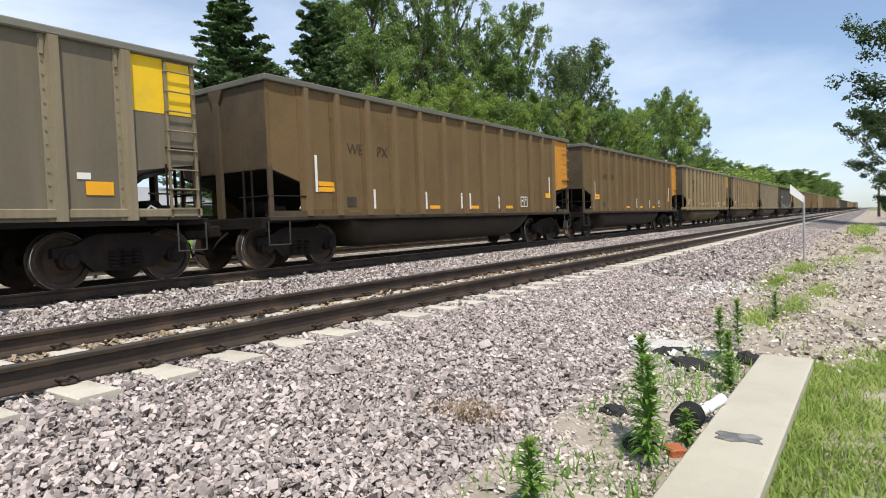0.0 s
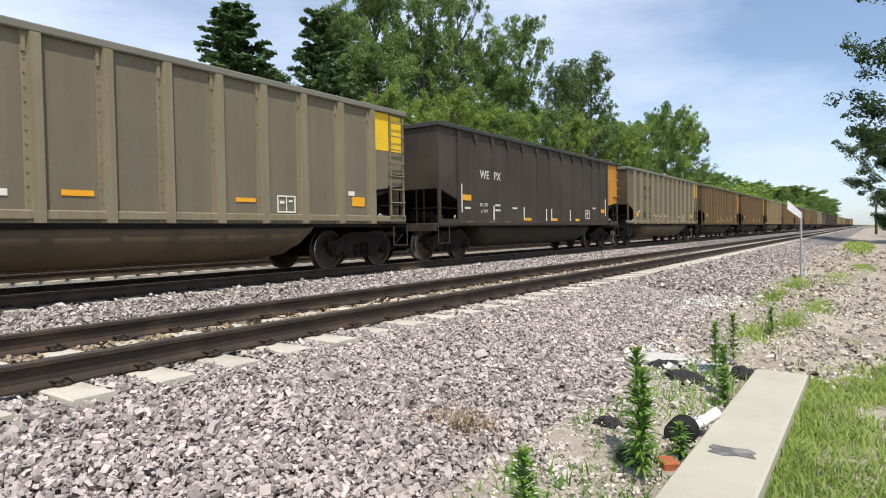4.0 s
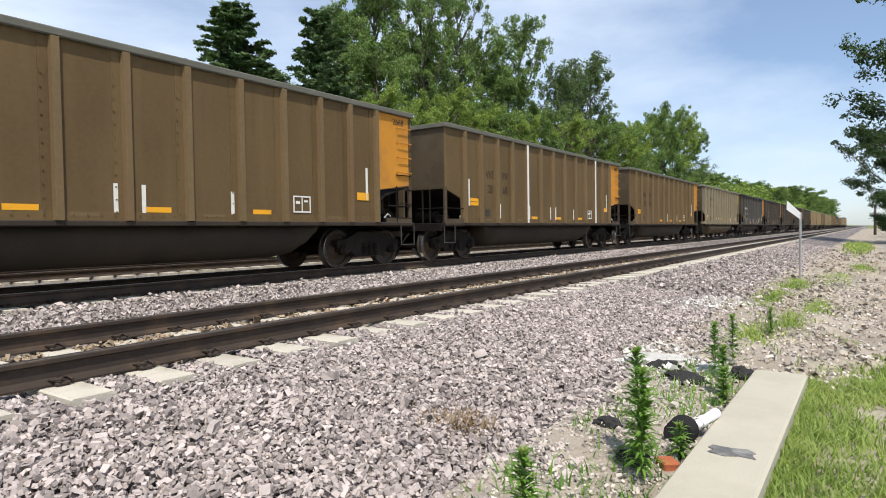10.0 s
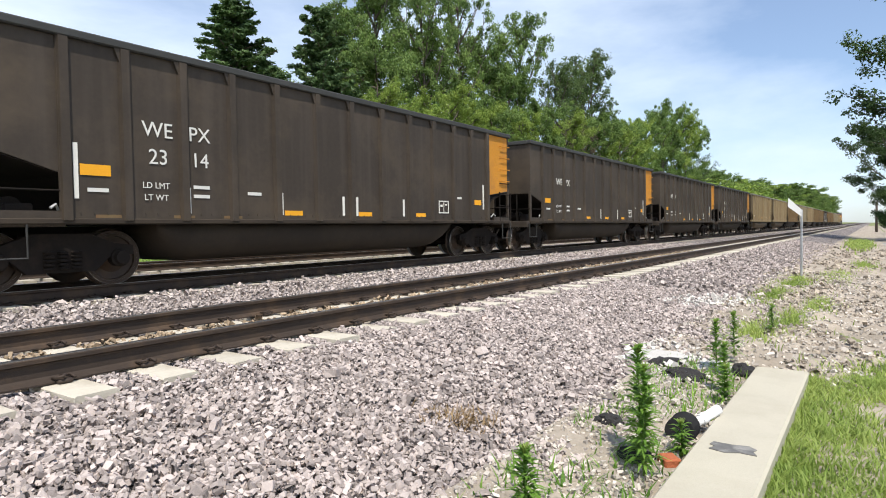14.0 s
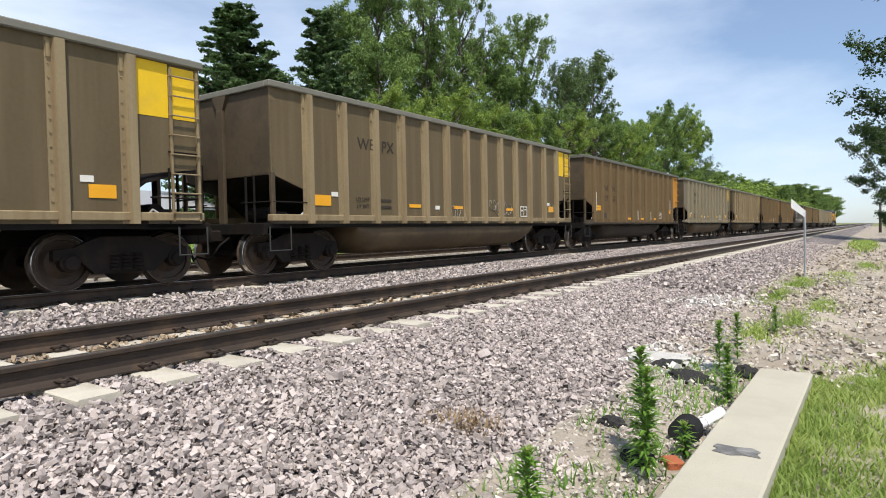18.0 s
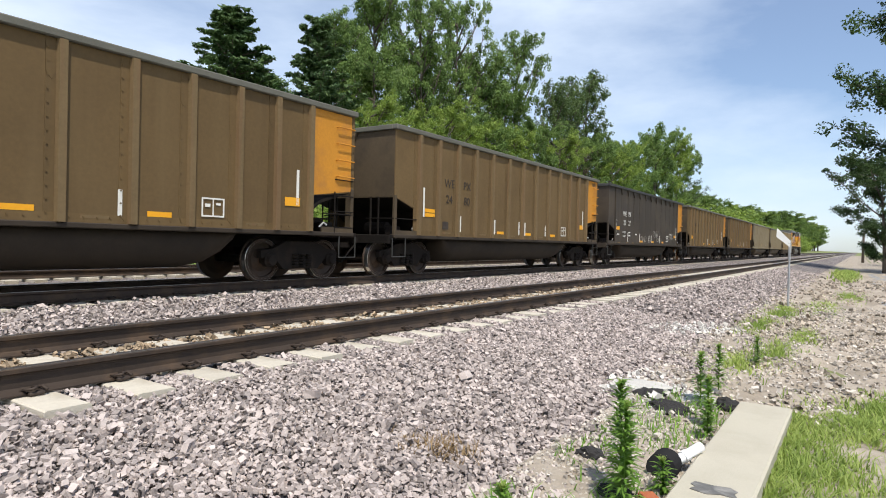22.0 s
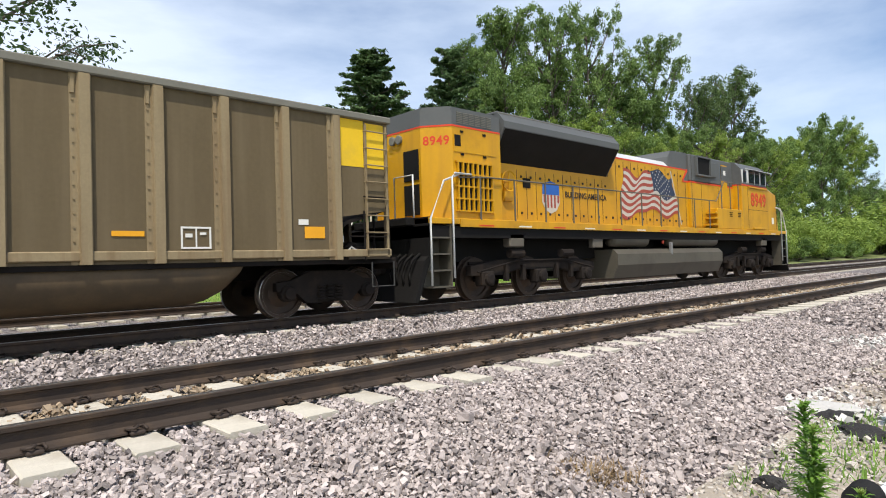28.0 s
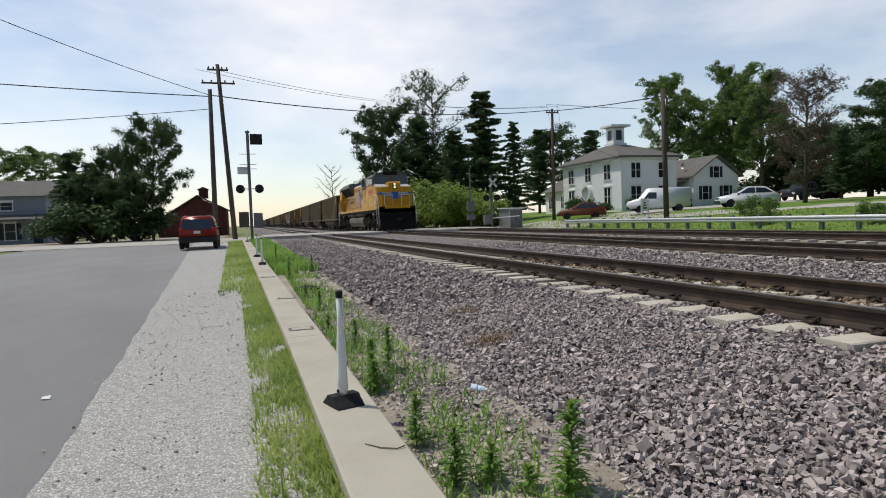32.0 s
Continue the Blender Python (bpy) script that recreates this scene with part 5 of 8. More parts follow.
# anticlimber, plow and end steps
for xe, d in ((21.2, 1), (-0.72, -1)):
    lp("end_plate", MB().box(xe, -1.45, 1.05, xe - 0.08 * d, 1.45, 1.95), "loco_dark")
    lp("plow", MB().prism([(xe, 1.1), (xe + 0.10 * d, 1.0), (xe + 0.42 * d, 0.12), (xe + 0.30 * d, 0.12), (xe - 0.06 * d, 1.0)], "y", -1.42, 1.42), "loco_dark", "black snow plow pilot")
    lp("anticlimber", MB().box(xe - 0.02 * d, -1.0, 1.78, xe + 0.22 * d, 1.0, 1.96, 0.02), "loco_yellow" if d > 0 else "loco_dark")
    lp("coupler", MB().box(xe, -0.14, 0.72, xe + 0.6 * d, 0.14, 0.98, 0.03).box(xe + 0.45 * d, -0.2, 0.68, xe + 0.75 * d, 0.15, 1.02, 0.05), "truck", "rusty knuckle coupler")
    for s in (-1, 1):
        st = MB()
        for k in range(4):
            st.box(xe - 0.05 * d, s * 1.08, 0.40 + 0.36 * k, xe - 0.62 * d, s * 1.48, 0.435 + 0.36 * k)
        st.box(xe - 0.05 * d, s * 1.05, 0.4, xe - 0.62 * d, s * 1.09, 1.8)
        st.box(xe - 0.62 * d, s * 1.08, 0.4, xe - 0.66 * d, s * 1.48, 1.8)
        lp("end_steps", st, "tank_grey", "grey boarding steps")
        lp("grab_rail", MB().tube([(xe - 0.02 * d, s * 1.5, 0.45), (xe - 0.02 * d, s * 1.5, 1.9), (xe - 0.45 * d, s * 1.5, 2.75), (xe - 0.9 * d, s * 1.5, 2.92)], 0.025, 8), "rail_paint", "white curved hand rail", smooth=True)
        lp("grab_rail", MB().tube([(xe - 0.68 * d, s * 1.52, 0.6), (xe - 0.68 * d, s * 1.52, 2.85), (xe - 0.78 * d, s * 1.52, 2.94), (xe - 1.3 * d, s * 1.52, 2.94)], 0.025, 8), "rail_paint", "white curved hand rail", smooth=True)
        lp("front_rail", MB().tube([(xe + 0.02 * d, s * 1.0, 1.95), (xe + 0.02 * d, s * 1.0, 2.9), (xe + 0.02 * d, s * 0.35, 2.9), (xe + 0.02 * d, s * 0.35, 1.95)], 0.022, 8), "rail_paint", smooth=True)


# side hand rails
def hand_rail(s):
    y = s * 1.49
    lp("hand_rail", MB().tube([(0.2, y, 2.86), (1.2, y, 2.92), (13.8, y, 2.96), (14.55, y, 3.74), (16.25, y, 3.74)], 0.02, 8), "hand_grey", "long side hand rail", smooth=True)
    for k in range(11):
        x = 0.9 + 1.23 * k
        lp("stanchion", MB().box(x - 0.022, y - 0.012, DECK - 0.12, x + 0.022, y + 0.012, 2.94), "hand_grey")
    for x in (14.3, 15.1, 15.9):
        lp("stanchion", MB().box(x - 0.02, y - 0.012, 2.7, x + 0.02, y + 0.012, 3.74), "hand_grey")


both(hand_rail)
# fuel tank and air reservoirs
tank = [(-1.5, 1.05), (-1.5, 0.72), (-1.32, 0.33), (1.32, 0.33), (1.5, 0.72), (1.5, 1.05), (1.35, 1.20), (-1.35, 1.20)]
lp("fuel_tank", MB().prism(tank, "x", 6.75, 14.15), "tank_grey", "long grey bevelled fuel tank")


def under(s):
    lp("air_reservoir", MB().lathe([(0.05, 6.72), (0.17, 6.76), (0.21, 6.85), (0.21, 8.78), (0.17, 8.86), (0.05, 8.9)], (0, s * 1.22, 1.48), "x", 16), "tank_grey", smooth=True)
    lp("air_reservoir", MB().lathe([(0.05, 10.3), (0.17, 10.34), (0.21, 10.42), (0.21, 13.95), (0.17, 14.03), (0.05, 14.07)], (0, s * 1.22, 1.48), "x", 16), "tank_grey", smooth=True)
    lp("fuel_filler", MB().box(10.05, s * 1.44, 1.0, 10.16, s * 1.53, 1.4, 0.01), "mast_dull")
    lp("emergency_button", MB().lathe([(0.06, 0), (0.06, 0.03)], (9.75, s * 1.40, 1.42), "y", 10), "loco_red")
    lp("junction_box", MB().box(5.6, s * 1.25, 1.25, 6.1, s * 1.42, 1.6, 0.02), "hand_grey")
    lp("sander_box", MB().box(1.95, s * 1.2, 1.28, 2.5, s * 1.45, 1.62, 0.03), "hand_grey")
    lp("sander_box", MB().box(18.3, s * 1.2, 1.28, 18.9, s * 1.45, 1.62, 0.03), "hand_grey")


both(under)
# three-axle trucks
LW = wheelset(0.53)
LTRUCK = MB().box(-2.3, -0.9, 0.75, 2.3, 0.9, 0.95).mesh("truck", M["truck"])
mb = MB().prism([(-2.55, 0.62), (-2.55, 0.85), (-1.6, 0.98), (1.6, 0.98), (2.55, 0.85), (2.55, 0.62), (1.5, 0.60), (0.9, 0.72), (-0.9, 0.72), (-1.5, 0.60)], "y", -0.09, 0.09)
for a in (-2.05, 0, 2.05):
    mb.box(a - 0.22, -0.20, 0.36, a + 0.22, 0.1, 0.72, 0.04)
    mb.lathe([(0.10, -0.28), (0.15, -0.26), (0.17, -0.18)], (a, 0, 0.53), "y", 12)
for a in (-1.35, -0.7, 0.7, 1.35):
    mb.box(a - 0.06, -0.18, 0.45, a + 0.06, -0.06, 0.85, 0.01)
for a in (-1.05, 1.05):
    mb.tube([(a - 0.25, -0.2, 1.12), (a + 0.25, -0.2, 1.12)], 0.11, 10)
LFRAME = mb.mesh("side_frame", M["truck"])
for x in (3.35, 17.55):
    t = part("truck", LTRUCK, None, loco, "black three-axle bogie", at=pose(x, 0, 0))
    for s in (-1, 1):
        part("side_frame", LFRAME, None, t, at=pose(0, s * 1.12, 0, 0, 0, 0 if s < 0 else 180))
        part("brake_pipe", MB().tube([(-2.4, s * 1.28, 0.7), (-1.0, s * 1.3, 0.95), (1.0, s * 1.3, 0.95), (2.4, s * 1.28, 0.7)], 0.02, 6), M["truck"], t)
        for a in (-2.05, 0, 2.05):
            part("wheel", LW, None, t, at=pose(a, s * 0.76, 0.53, 0, 0, 0 if s < 0 else 180))
    for a in (-2.05, 0, 2.05):
        part("axle", AXLE, None, t, at=pose(a, 0, 0.53))
# horn on the hood roof
mb = MB().box(8.7, -0.12, 4.36, 8.95, 0.12, 4.48)
for a, d in ((-0.1, -1), (0.0, 1), (0.12, -1)):
    mb.lathe([(0.03, 0.0), (0.035, 0.18 * d), (0.06, 0.30 * d), (0.10, 0.36 * d)], (8.82, a, 4.55 + abs(a)), "x", 10)
lp("horn", mb, "loco_dark", "black three-chime air horn")


# waving flag painted on the hood side, stripe by stripe
def flag(s):
    y = s * 1.03
    x0, x1, n = 8.02, 11.20, 36

    def edge(u, k):
        """A point of the cloth: u along, k across (0 top to 13 foot)."""
        x = x0 + (x1 - x0) * u - 0.26 * (1 - u) * (k / 13) + 0.50 * u * (k / 13) + 0.07 * math.sin(k * 0.55 + u * 9)
        z = 3.70 + 0.13 * u - 1.38 * (k / 13) + 0.13 * math.sin(u * 9.0 + 2.4 + 0.10 * k) + 0.07 * math.sin(u * 19.0 + 0.25 * k)
        return x, z
    for k in range(13):
        mb = MB()
        u0 = 0.56 if k < 7 else 0.0
        a = [edge(u0 * 0 + i / n * (u0 if k < 7 else 1.0), k) for i in range(n + 1)]
        b = [edge(i / n * (u0 if k < 7 else 1.0), k + 1) for i in range(n + 1)]
        vs = [(p[0], y, p[1]) for p in a] + [(p[0], y, p[1]) for p in b]
        vs += [(p[0], y + s * 0.003, p[2]) for p in vs]
        m = n + 1
        fs = [(i + 2 * m, i + 1 + 2 * m, i + 1 + 3 * m, i + 3 * m) for i in range(n)] + [(0, n, n + 2 * m, 2 * m), (m, m + n, m + n + 2 * m, 3 * m)]
        lp("flag_stripe", MB().add(vs, fs), "flag_white" if k % 2 else "flag_red")
    m, rows = n + 1, 7
    vs = [(edge(0.56 + 0.44 * i / n, k)[0], y + s * 0.003, edge(0.56 + 0.44 * i / n, k)[1]) for k in (0, 3.5, 7) for i in range(m)]
    fs = [(j * m + i, j * m + i + 1, (j + 1) * m + i + 1, (j + 1) * m + i) for j in range(2) for i in range(n)]
    can = lp("flag_canton", MB().add(vs, fs), "flag_blue", "dark blue starred field")
    mb = MB()
    for r in range(7):
        for c in range(6 - r % 2):
            px, pz = edge(0.60 + 0.065 * c + 0.0325 * (r % 2), 0.65 + 0.95 * r)
            pts = []
            for q in range(10):
                a, rr = math.pi / 2 + q * math.pi / 5, (0.042 if q % 2 == 0 else 0.018)
                pts.append((px + rr * math.cos(a), y + s * 0.007, pz + rr * math.sin(a)))
            mb.add(pts, [tuple(range(10))])
    tagged(lp("star_field", mb, "flag_white", "", can), kind="stuff")
    # shield badge and lettering under the radiator wing
    sy = s * 1.047
    sh = [(3.82, 3.0), (4.18, 3.10), (4.55, 3.0), (4.57, 2.5), (4.43, 2.3), (4.18, 2.2), (3.94, 2.3), (3.79, 2.5)]
    lp("shield_badge", MB().prism(sh, "y", sy, sy + s * 0.006), "flag_white", "striped shield badge")
    lp("shield_top", MB().prism([(3.82, 3.0), (4.18, 3.10), (4.55, 3.0), (4.565, 2.72), (3.798, 2.72)], "y", sy + s * 0.006, sy + s * 0.010), "badge_blue")
    for k in range(5):
        lp("shield_stripe", MB().box(3.85 + 0.155 * k, sy + s * 0.006, 2.36 if 0 < k < 4 else 2.5, 3.92 + 0.155 * k, sy + s * 0.010, 2.715), "flag_red")
    turn = pose(0, 0, 0, 90, 0, 0) if s < 0 else pose(0, 0, 0, 90, 0, 180)
    part("lettering", text_mesh("BUILDING AMERICA", 0.165, M["letter_dark"], bold=0.004), None, loco, "dark slogan lettering", at=Matrix.Translation((5.90, sy + s * 0.004, 2.76)) @ turn)
    part("lettering", text_mesh("8949", 0.53, M["loco_red"], bold=0.016, space=1.12), None, loco, "large red road number", at=Matrix.Translation((18.02, s * 1.490, 3.17)) @ turn)
    part("lettering_shade", text_mesh("8949", 0.53, M["letter_dark"], bold=0.024, space=1.12), None, loco, "black outline of the number", at=Matrix.Translation((18.035, s * 1.485, 3.16)) @ turn)
    lp("flag_pole", MB().prism([(11.16, 3.93), (11.22, 3.93), (11.93, 2.06), (11.87, 2.06)], "y", s * 1.022, s * 1.032), "flag_white", "thin painted flag staff")


both(flag)
part("lettering", text_mesh("8949", 0.20, M["loco_red"], bold=0.006, space=1.1), None, loco, "red road number", at=pose(-0.13, -1.135, 3.70, 90, 0, -51.7))
lp("number_light", MB().box(0.16, -1.42, 3.58, 0.36, -1.445, 3.84, 0.01), "loco_dark")
lp("rear_door", MB().box(-0.355, -0.78, 2.85, -0.37, -0.25, 3.55), "loco_dark", "black rear door panel")
lp("rear_door", MB().box(-0.355, -0.78, 2.05, -0.37, -0.25, 2.75), "loco_dark", "black rear door panel")
lp("rear_headlight", MB().lathe([(0.10, 0.0), (0.11, -0.06), (0.09, -0.07)], (-0.35, -0.12, 3.86), "x", 12).lathe([(0.10, 0.0), (0.11, -0.06), (0.09, -0.07)], (-0.35, 0.12, 3.86), "x", 12), "chord_pale")
for k in range(4):
    lp("brake_hose", MB().tube([(-0.74, -0.5 - 0.22 * k, 1.15), (-0.95, -0.5 - 0.22 * k, 1.0), (-1.05, -0.48 - 0.22 * k, 0.7), (-0.98, -0.46 - 0.22 * k, 0.4)], 0.03, 6), "loco_dark", smooth=True)
TRAIN.append((loco, 33))
LOCO_AT = 1.85       # gap from the last car's end to the locomotive's rear hood


# ---- trees ----
def leaf_mat(name, a, b, trans=0.35):
    """Leaves: tone varied leaf by leaf, some light coming through."""
    m = bpy.data.materials.new(name)
    m.use_nodes = True
    nt = m.node_tree
    N, Lk = nt.nodes, nt.links
    p, out = N["Principled BSDF"], N["Material Output"]
    g = N.new("ShaderNodeNewGeometry")
    co = N.new("ShaderNodeTexCoord")
    ns = N.new("ShaderNodeTexNoise")
    ns.inputs["Scale"].default_value, ns.inputs["Detail"].default_value = 0.6, 4
    Lk.new(co.outputs["Object"], ns.inputs["Vector"])
    ad = N.new("ShaderNodeMath")
    ad.operation = "MULTIPLY_ADD"
    ad.inputs[1].default_value = 0.6
    Lk.new(g.outputs["Random Per Island"], ad.inputs[0])
    sb = N.new("ShaderNodeMath")
    sb.operation = "MULTIPLY_ADD"
    sb.inputs[1].default_value, sb.inputs[2].default_value = 2.2, -0.9
    Lk.new(ns.outputs["Fac"], sb.inputs[0])
    Lk.new(sb.outputs[0], ad.inputs[2])
    mx = N.new("ShaderNodeMix")
    mx.data_type = "RGBA"
    mx.inputs[6].default_value, mx.inputs[7].default_value = (*a, 1), (*b, 1)
    Lk.new(ad.outputs[0], mx.inputs[0])
    Lk.new(mx.outputs[2], p.inputs["Base Color"])
    p.inputs["Roughness"].default_value, p.inputs["Specular IOR Level"].default_value = 0.55, 0.3
    tr = N.new("ShaderNodeBsdfTranslucent")
    Lk.new(mx.outputs[2], tr.inputs["Color"])
    ms = N.new("ShaderNodeMixShader")
    ms.inputs[0].default_value = trans
    Lk.new(p.outputs[0], ms.inputs[1])
    Lk.new(tr.outputs[0], ms.inputs[2])
    Lk.new(ms.outputs[0], out.inputs["Surface"])
    return m


M["leaf"] = leaf_mat("leaf", (0.06, 0.115, 0.026), (0.25, 0.36, 0.10), 0.36)
M["leaf_light"] = leaf_mat("leaf_light", (0.12, 0.20, 0.03), (0.36, 0.46, 0.10), 0.38)
M["leaf_dark"] = leaf_mat("leaf_dark", (0.025, 0.055, 0.016), (0.085, 0.14, 0.042), 0.25)
M["needle"] = leaf_mat("needle", (0.035, 0.075, 0.028), (0.12, 0.19, 0.065), 0.25)
M["leaf_mid"] = leaf_mat("leaf_mid", (0.045, 0.085, 0.025), (0.16, 0.23, 0.075), 0.3)
M["needle_brown"] = leaf_mat("needle_brown", (0.09, 0.065, 0.04), (0.16, 0.12, 0.085), 0.2)
M["bark"] = mat("bark", (0.13, 0.11, 0.09), 0.95, vary=0.25, scale=2, fine=16, bump=0.8, bump_scale=14, stretch=(1, 1, 0.3))
M["grass"] = leaf_mat("grass", (0.20, 0.30, 0.055), (0.46, 0.54, 0.16), 0.5)
M["weed"] = leaf_mat("weed", (0.11, 0.23, 0.035), (0.30, 0.48, 0.09), 0.5)


def leaves(cent, spread, n, size, rg, flat=1.0, long=1.0, hang=0.0):
    """n leaf quads strewn round each centre (arrays of centres and radii), most on the clump's skin and facing up or out; returns verts, faces."""
    k = len(cent)
    idx = rg.integers(0, k, n)
    d = rg.normal(size=(n, 3))
    d /= np.linalg.norm(d, axis=1)[:, None]
    r = spread[idx] * 1.1 * rg.uniform(0, 1, n) ** 0.45
    c = cent[idx] + d * r[:, None] * np.array([1, 1, flat])
    nm = d * 0.7 + np.array([0, 0, 0.55]) + rg.normal(size=(n, 3)) * 0.55
    nm /= np.linalg.norm(nm, axis=1)[:, None]
    a = np.cross(nm, rg.normal(size=(n, 3)))
    a[:, 2] -= hang
    a /= np.linalg.norm(a, axis=1)[:, None] + 1e-6
    b = np.cross(a, nm)
    b /= np.linalg.norm(b, axis=1)[:, None] + 1e-6
    s = (size * rg.uniform(0.6, 1.4, n))[:, None]
    a, b = a * s * long, b * s * 0.62
    v = np.stack([c - a, c + b * 0.9, c + a, c - b * 0.9], 1).reshape(-1, 3)
    return v, np.arange(n * 4).reshape(n, 4)


def broadleaf(seed, h, rad, n, size, sparse=0.0, low=0.12, leafm="leaf", rise=(0.35, 0.9), clump=(0.022, 0.048), limbs=18):
    """A broad-leaved tree: tapered trunk, limbs, twigs and many small separate clumps of leaves; returns the two meshes."""
    rd, rg = random.Random(seed), np.random.default_rng(seed)
    mb = MB()
    top = Vector((rd.uniform(-0.05, 0.05) * h, rd.uniform(-0.05, 0.05) * h, h * 0.93))
    spine = [Vector((0, 0, -0.3)), Vector((top.x * 0.2, top.y * 0.2, h * 0.3)), Vector((top.x * 0.7, top.y * 0.5, h * 0.6)), top]
    mb.tube(spine, h * 0.018, 8, r1=h * 0.003)
    cent, spr = [], []

    def clumps(p, k, reach):
        for _ in range(k):
            cent.append(p + Vector((rd.gauss(0, reach), rd.gauss(0, reach), rd.gauss(0, reach * 0.8))))
            spr.append(h * rd.uniform(*clump))
    for i in range(limbs):
        f = low + 0.10 + (0.84 - low) * i / limbs
        p0 = spine[1].lerp(spine[3], max(0.0, (f - 0.3) / 0.63)) if f > 0.3 else spine[0].lerp(spine[1], f / 0.3)
        ang = i * 2.4 + rd.uniform(-0.4, 0.4)
        env = math.sin(math.pi * min(1.0, (f - low * 0.5) / (1.08 - low * 0.5))) ** 0.7
        ln = rad * env * rd.uniform(0.60, 1.08)
        up = rd.uniform(*rise)
        tip = p0 + Vector((math.cos(ang) * ln, math.sin(ang) * ln, min(ln * up, h * 0.99 - p0.z)))
        mid = p0.lerp(tip, 0.5) + Vector((0, 0, -0.06 * ln))
        mb.tube([p0, mid, tip], h * 0.007, 6, r1=h * 0.0015)
        for q in range(9):
            b0 = p0.lerp(tip, 0.26 + 0.09 * q)
            a2 = ang + rd.choice((-1, 1)) * rd.uniform(0.4, 1.3)
            l2 = ln * rd.uniform(0.18, 0.48)
            b1 = b0 + Vector((math.cos(a2) * l2, math.sin(a2) * l2, l2 * rd.uniform(-0.1, 0.8)))
            mb.tube([b0, b1], h * 0.0025, 4, r1=h * 0.0008)
            clumps(b1, 2, h * 0.022)
            clumps(b0.lerp(b1, 0.5), 1, h * 0.015)
        clumps(tip, 3, h * 0.02)
    for q in range(9):
        f = q / 9.0
        cent.append(top + Vector((rd.uniform(-1, 1) * rad * 0.22, rd.uniform(-1, 1) * rad * 0.22, h * (0.07 - 0.14 * f))))
        spr.append(h * rd.uniform(*clump))
    order = list(range(len(cent)))
    rd.shuffle(order)
    order = order[:int(len(cent) * (1 - sparse))]
    v, f = leaves(np.array([cent[i] for i in order]), np.array([spr[i] for i in order]), n, size, rg, 0.7)
    return mb.mesh("trunk", M["bark"], True), raw_mesh("crown", v, f, M[leafm])


def conifer(seed, h, rad, n, size, leafm="needle", bare=0.1, droop=0.25, ragged=0.3, taper=0.75):
    """A needle tree: straight trunk, whorls of drooping boughs with sprays of needles."""
    rd, rg = random.Random(seed), np.random.default_rng(seed)
    mb = MB().tube([(0, 0, -0.3), (0, 0, h * 0.5), (rd.uniform(-0.1, 0.1), 0, h)], h * 0.016, 8, r1=0.02)
    cent, spr = [], []
    k = 170
    for i in range(k):
        f = bare + (0.99 - bare) * i / k
        ln = rad * (1 - f) ** taper * rd.uniform(1 - ragged, 1.08) + 0.25
        ang = i * 2.4 + rd.uniform(-0.6, 0.6)
        p0 = Vector((0, 0, h * min(0.985, f + rd.uniform(-0.02, 0.02))))
        tip = p0 + Vector((math.cos(ang) * ln, math.sin(ang) * ln, (rd.uniform(-0.2, 0.35) - droop + 0.2) * ln))
        mb.tube([p0, tip], 0.05 + 0.03 * (1 - f), 5, r1=0.012)
        for q in range(6):
            w = 0.25 + 0.15 * q
            cent.append(p0.lerp(tip, w) + Vector((rd.uniform(-0.2, 0.2), rd.uniform(-0.2, 0.2), 0.05)))
            spr.append(0.14 + 0.13 * ln * (1 - 0.6 * w))
    v, f = leaves(np.array(cent), np.array(spr), n, size, rg, 0.5, 1.5, 0.25)
    return mb.mesh("trunk", M["bark"], True), raw_mesh("crown", v, f, M[leafm])


def bush_mesh(seed, r, n, size, leafm="leaf"):
    rd, rg = random.Random(seed), np.random.default_rng(seed)
    mb = MB()
    cent, spr = [], []
    for i in range(14):
        a, ln = i * 2.4, r * rd.uniform(0.3, 1.0)
        tip = Vector((math.cos(a) * ln, math.sin(a) * ln, r * rd.uniform(0.4, 1.4)))
        mb.tube([(0, 0, -0.1), tip], 0.03, 5, r1=0.008)
        cent.append(tip)
        spr.append(r * rd.uniform(0.3, 0.5))
    v, f = leaves(np.array(cent), np.array(spr), n, size, rg, 0.8)
    return mb.mesh("stem", M["bark"], True), raw_mesh("crown", v, f, M[leafm])


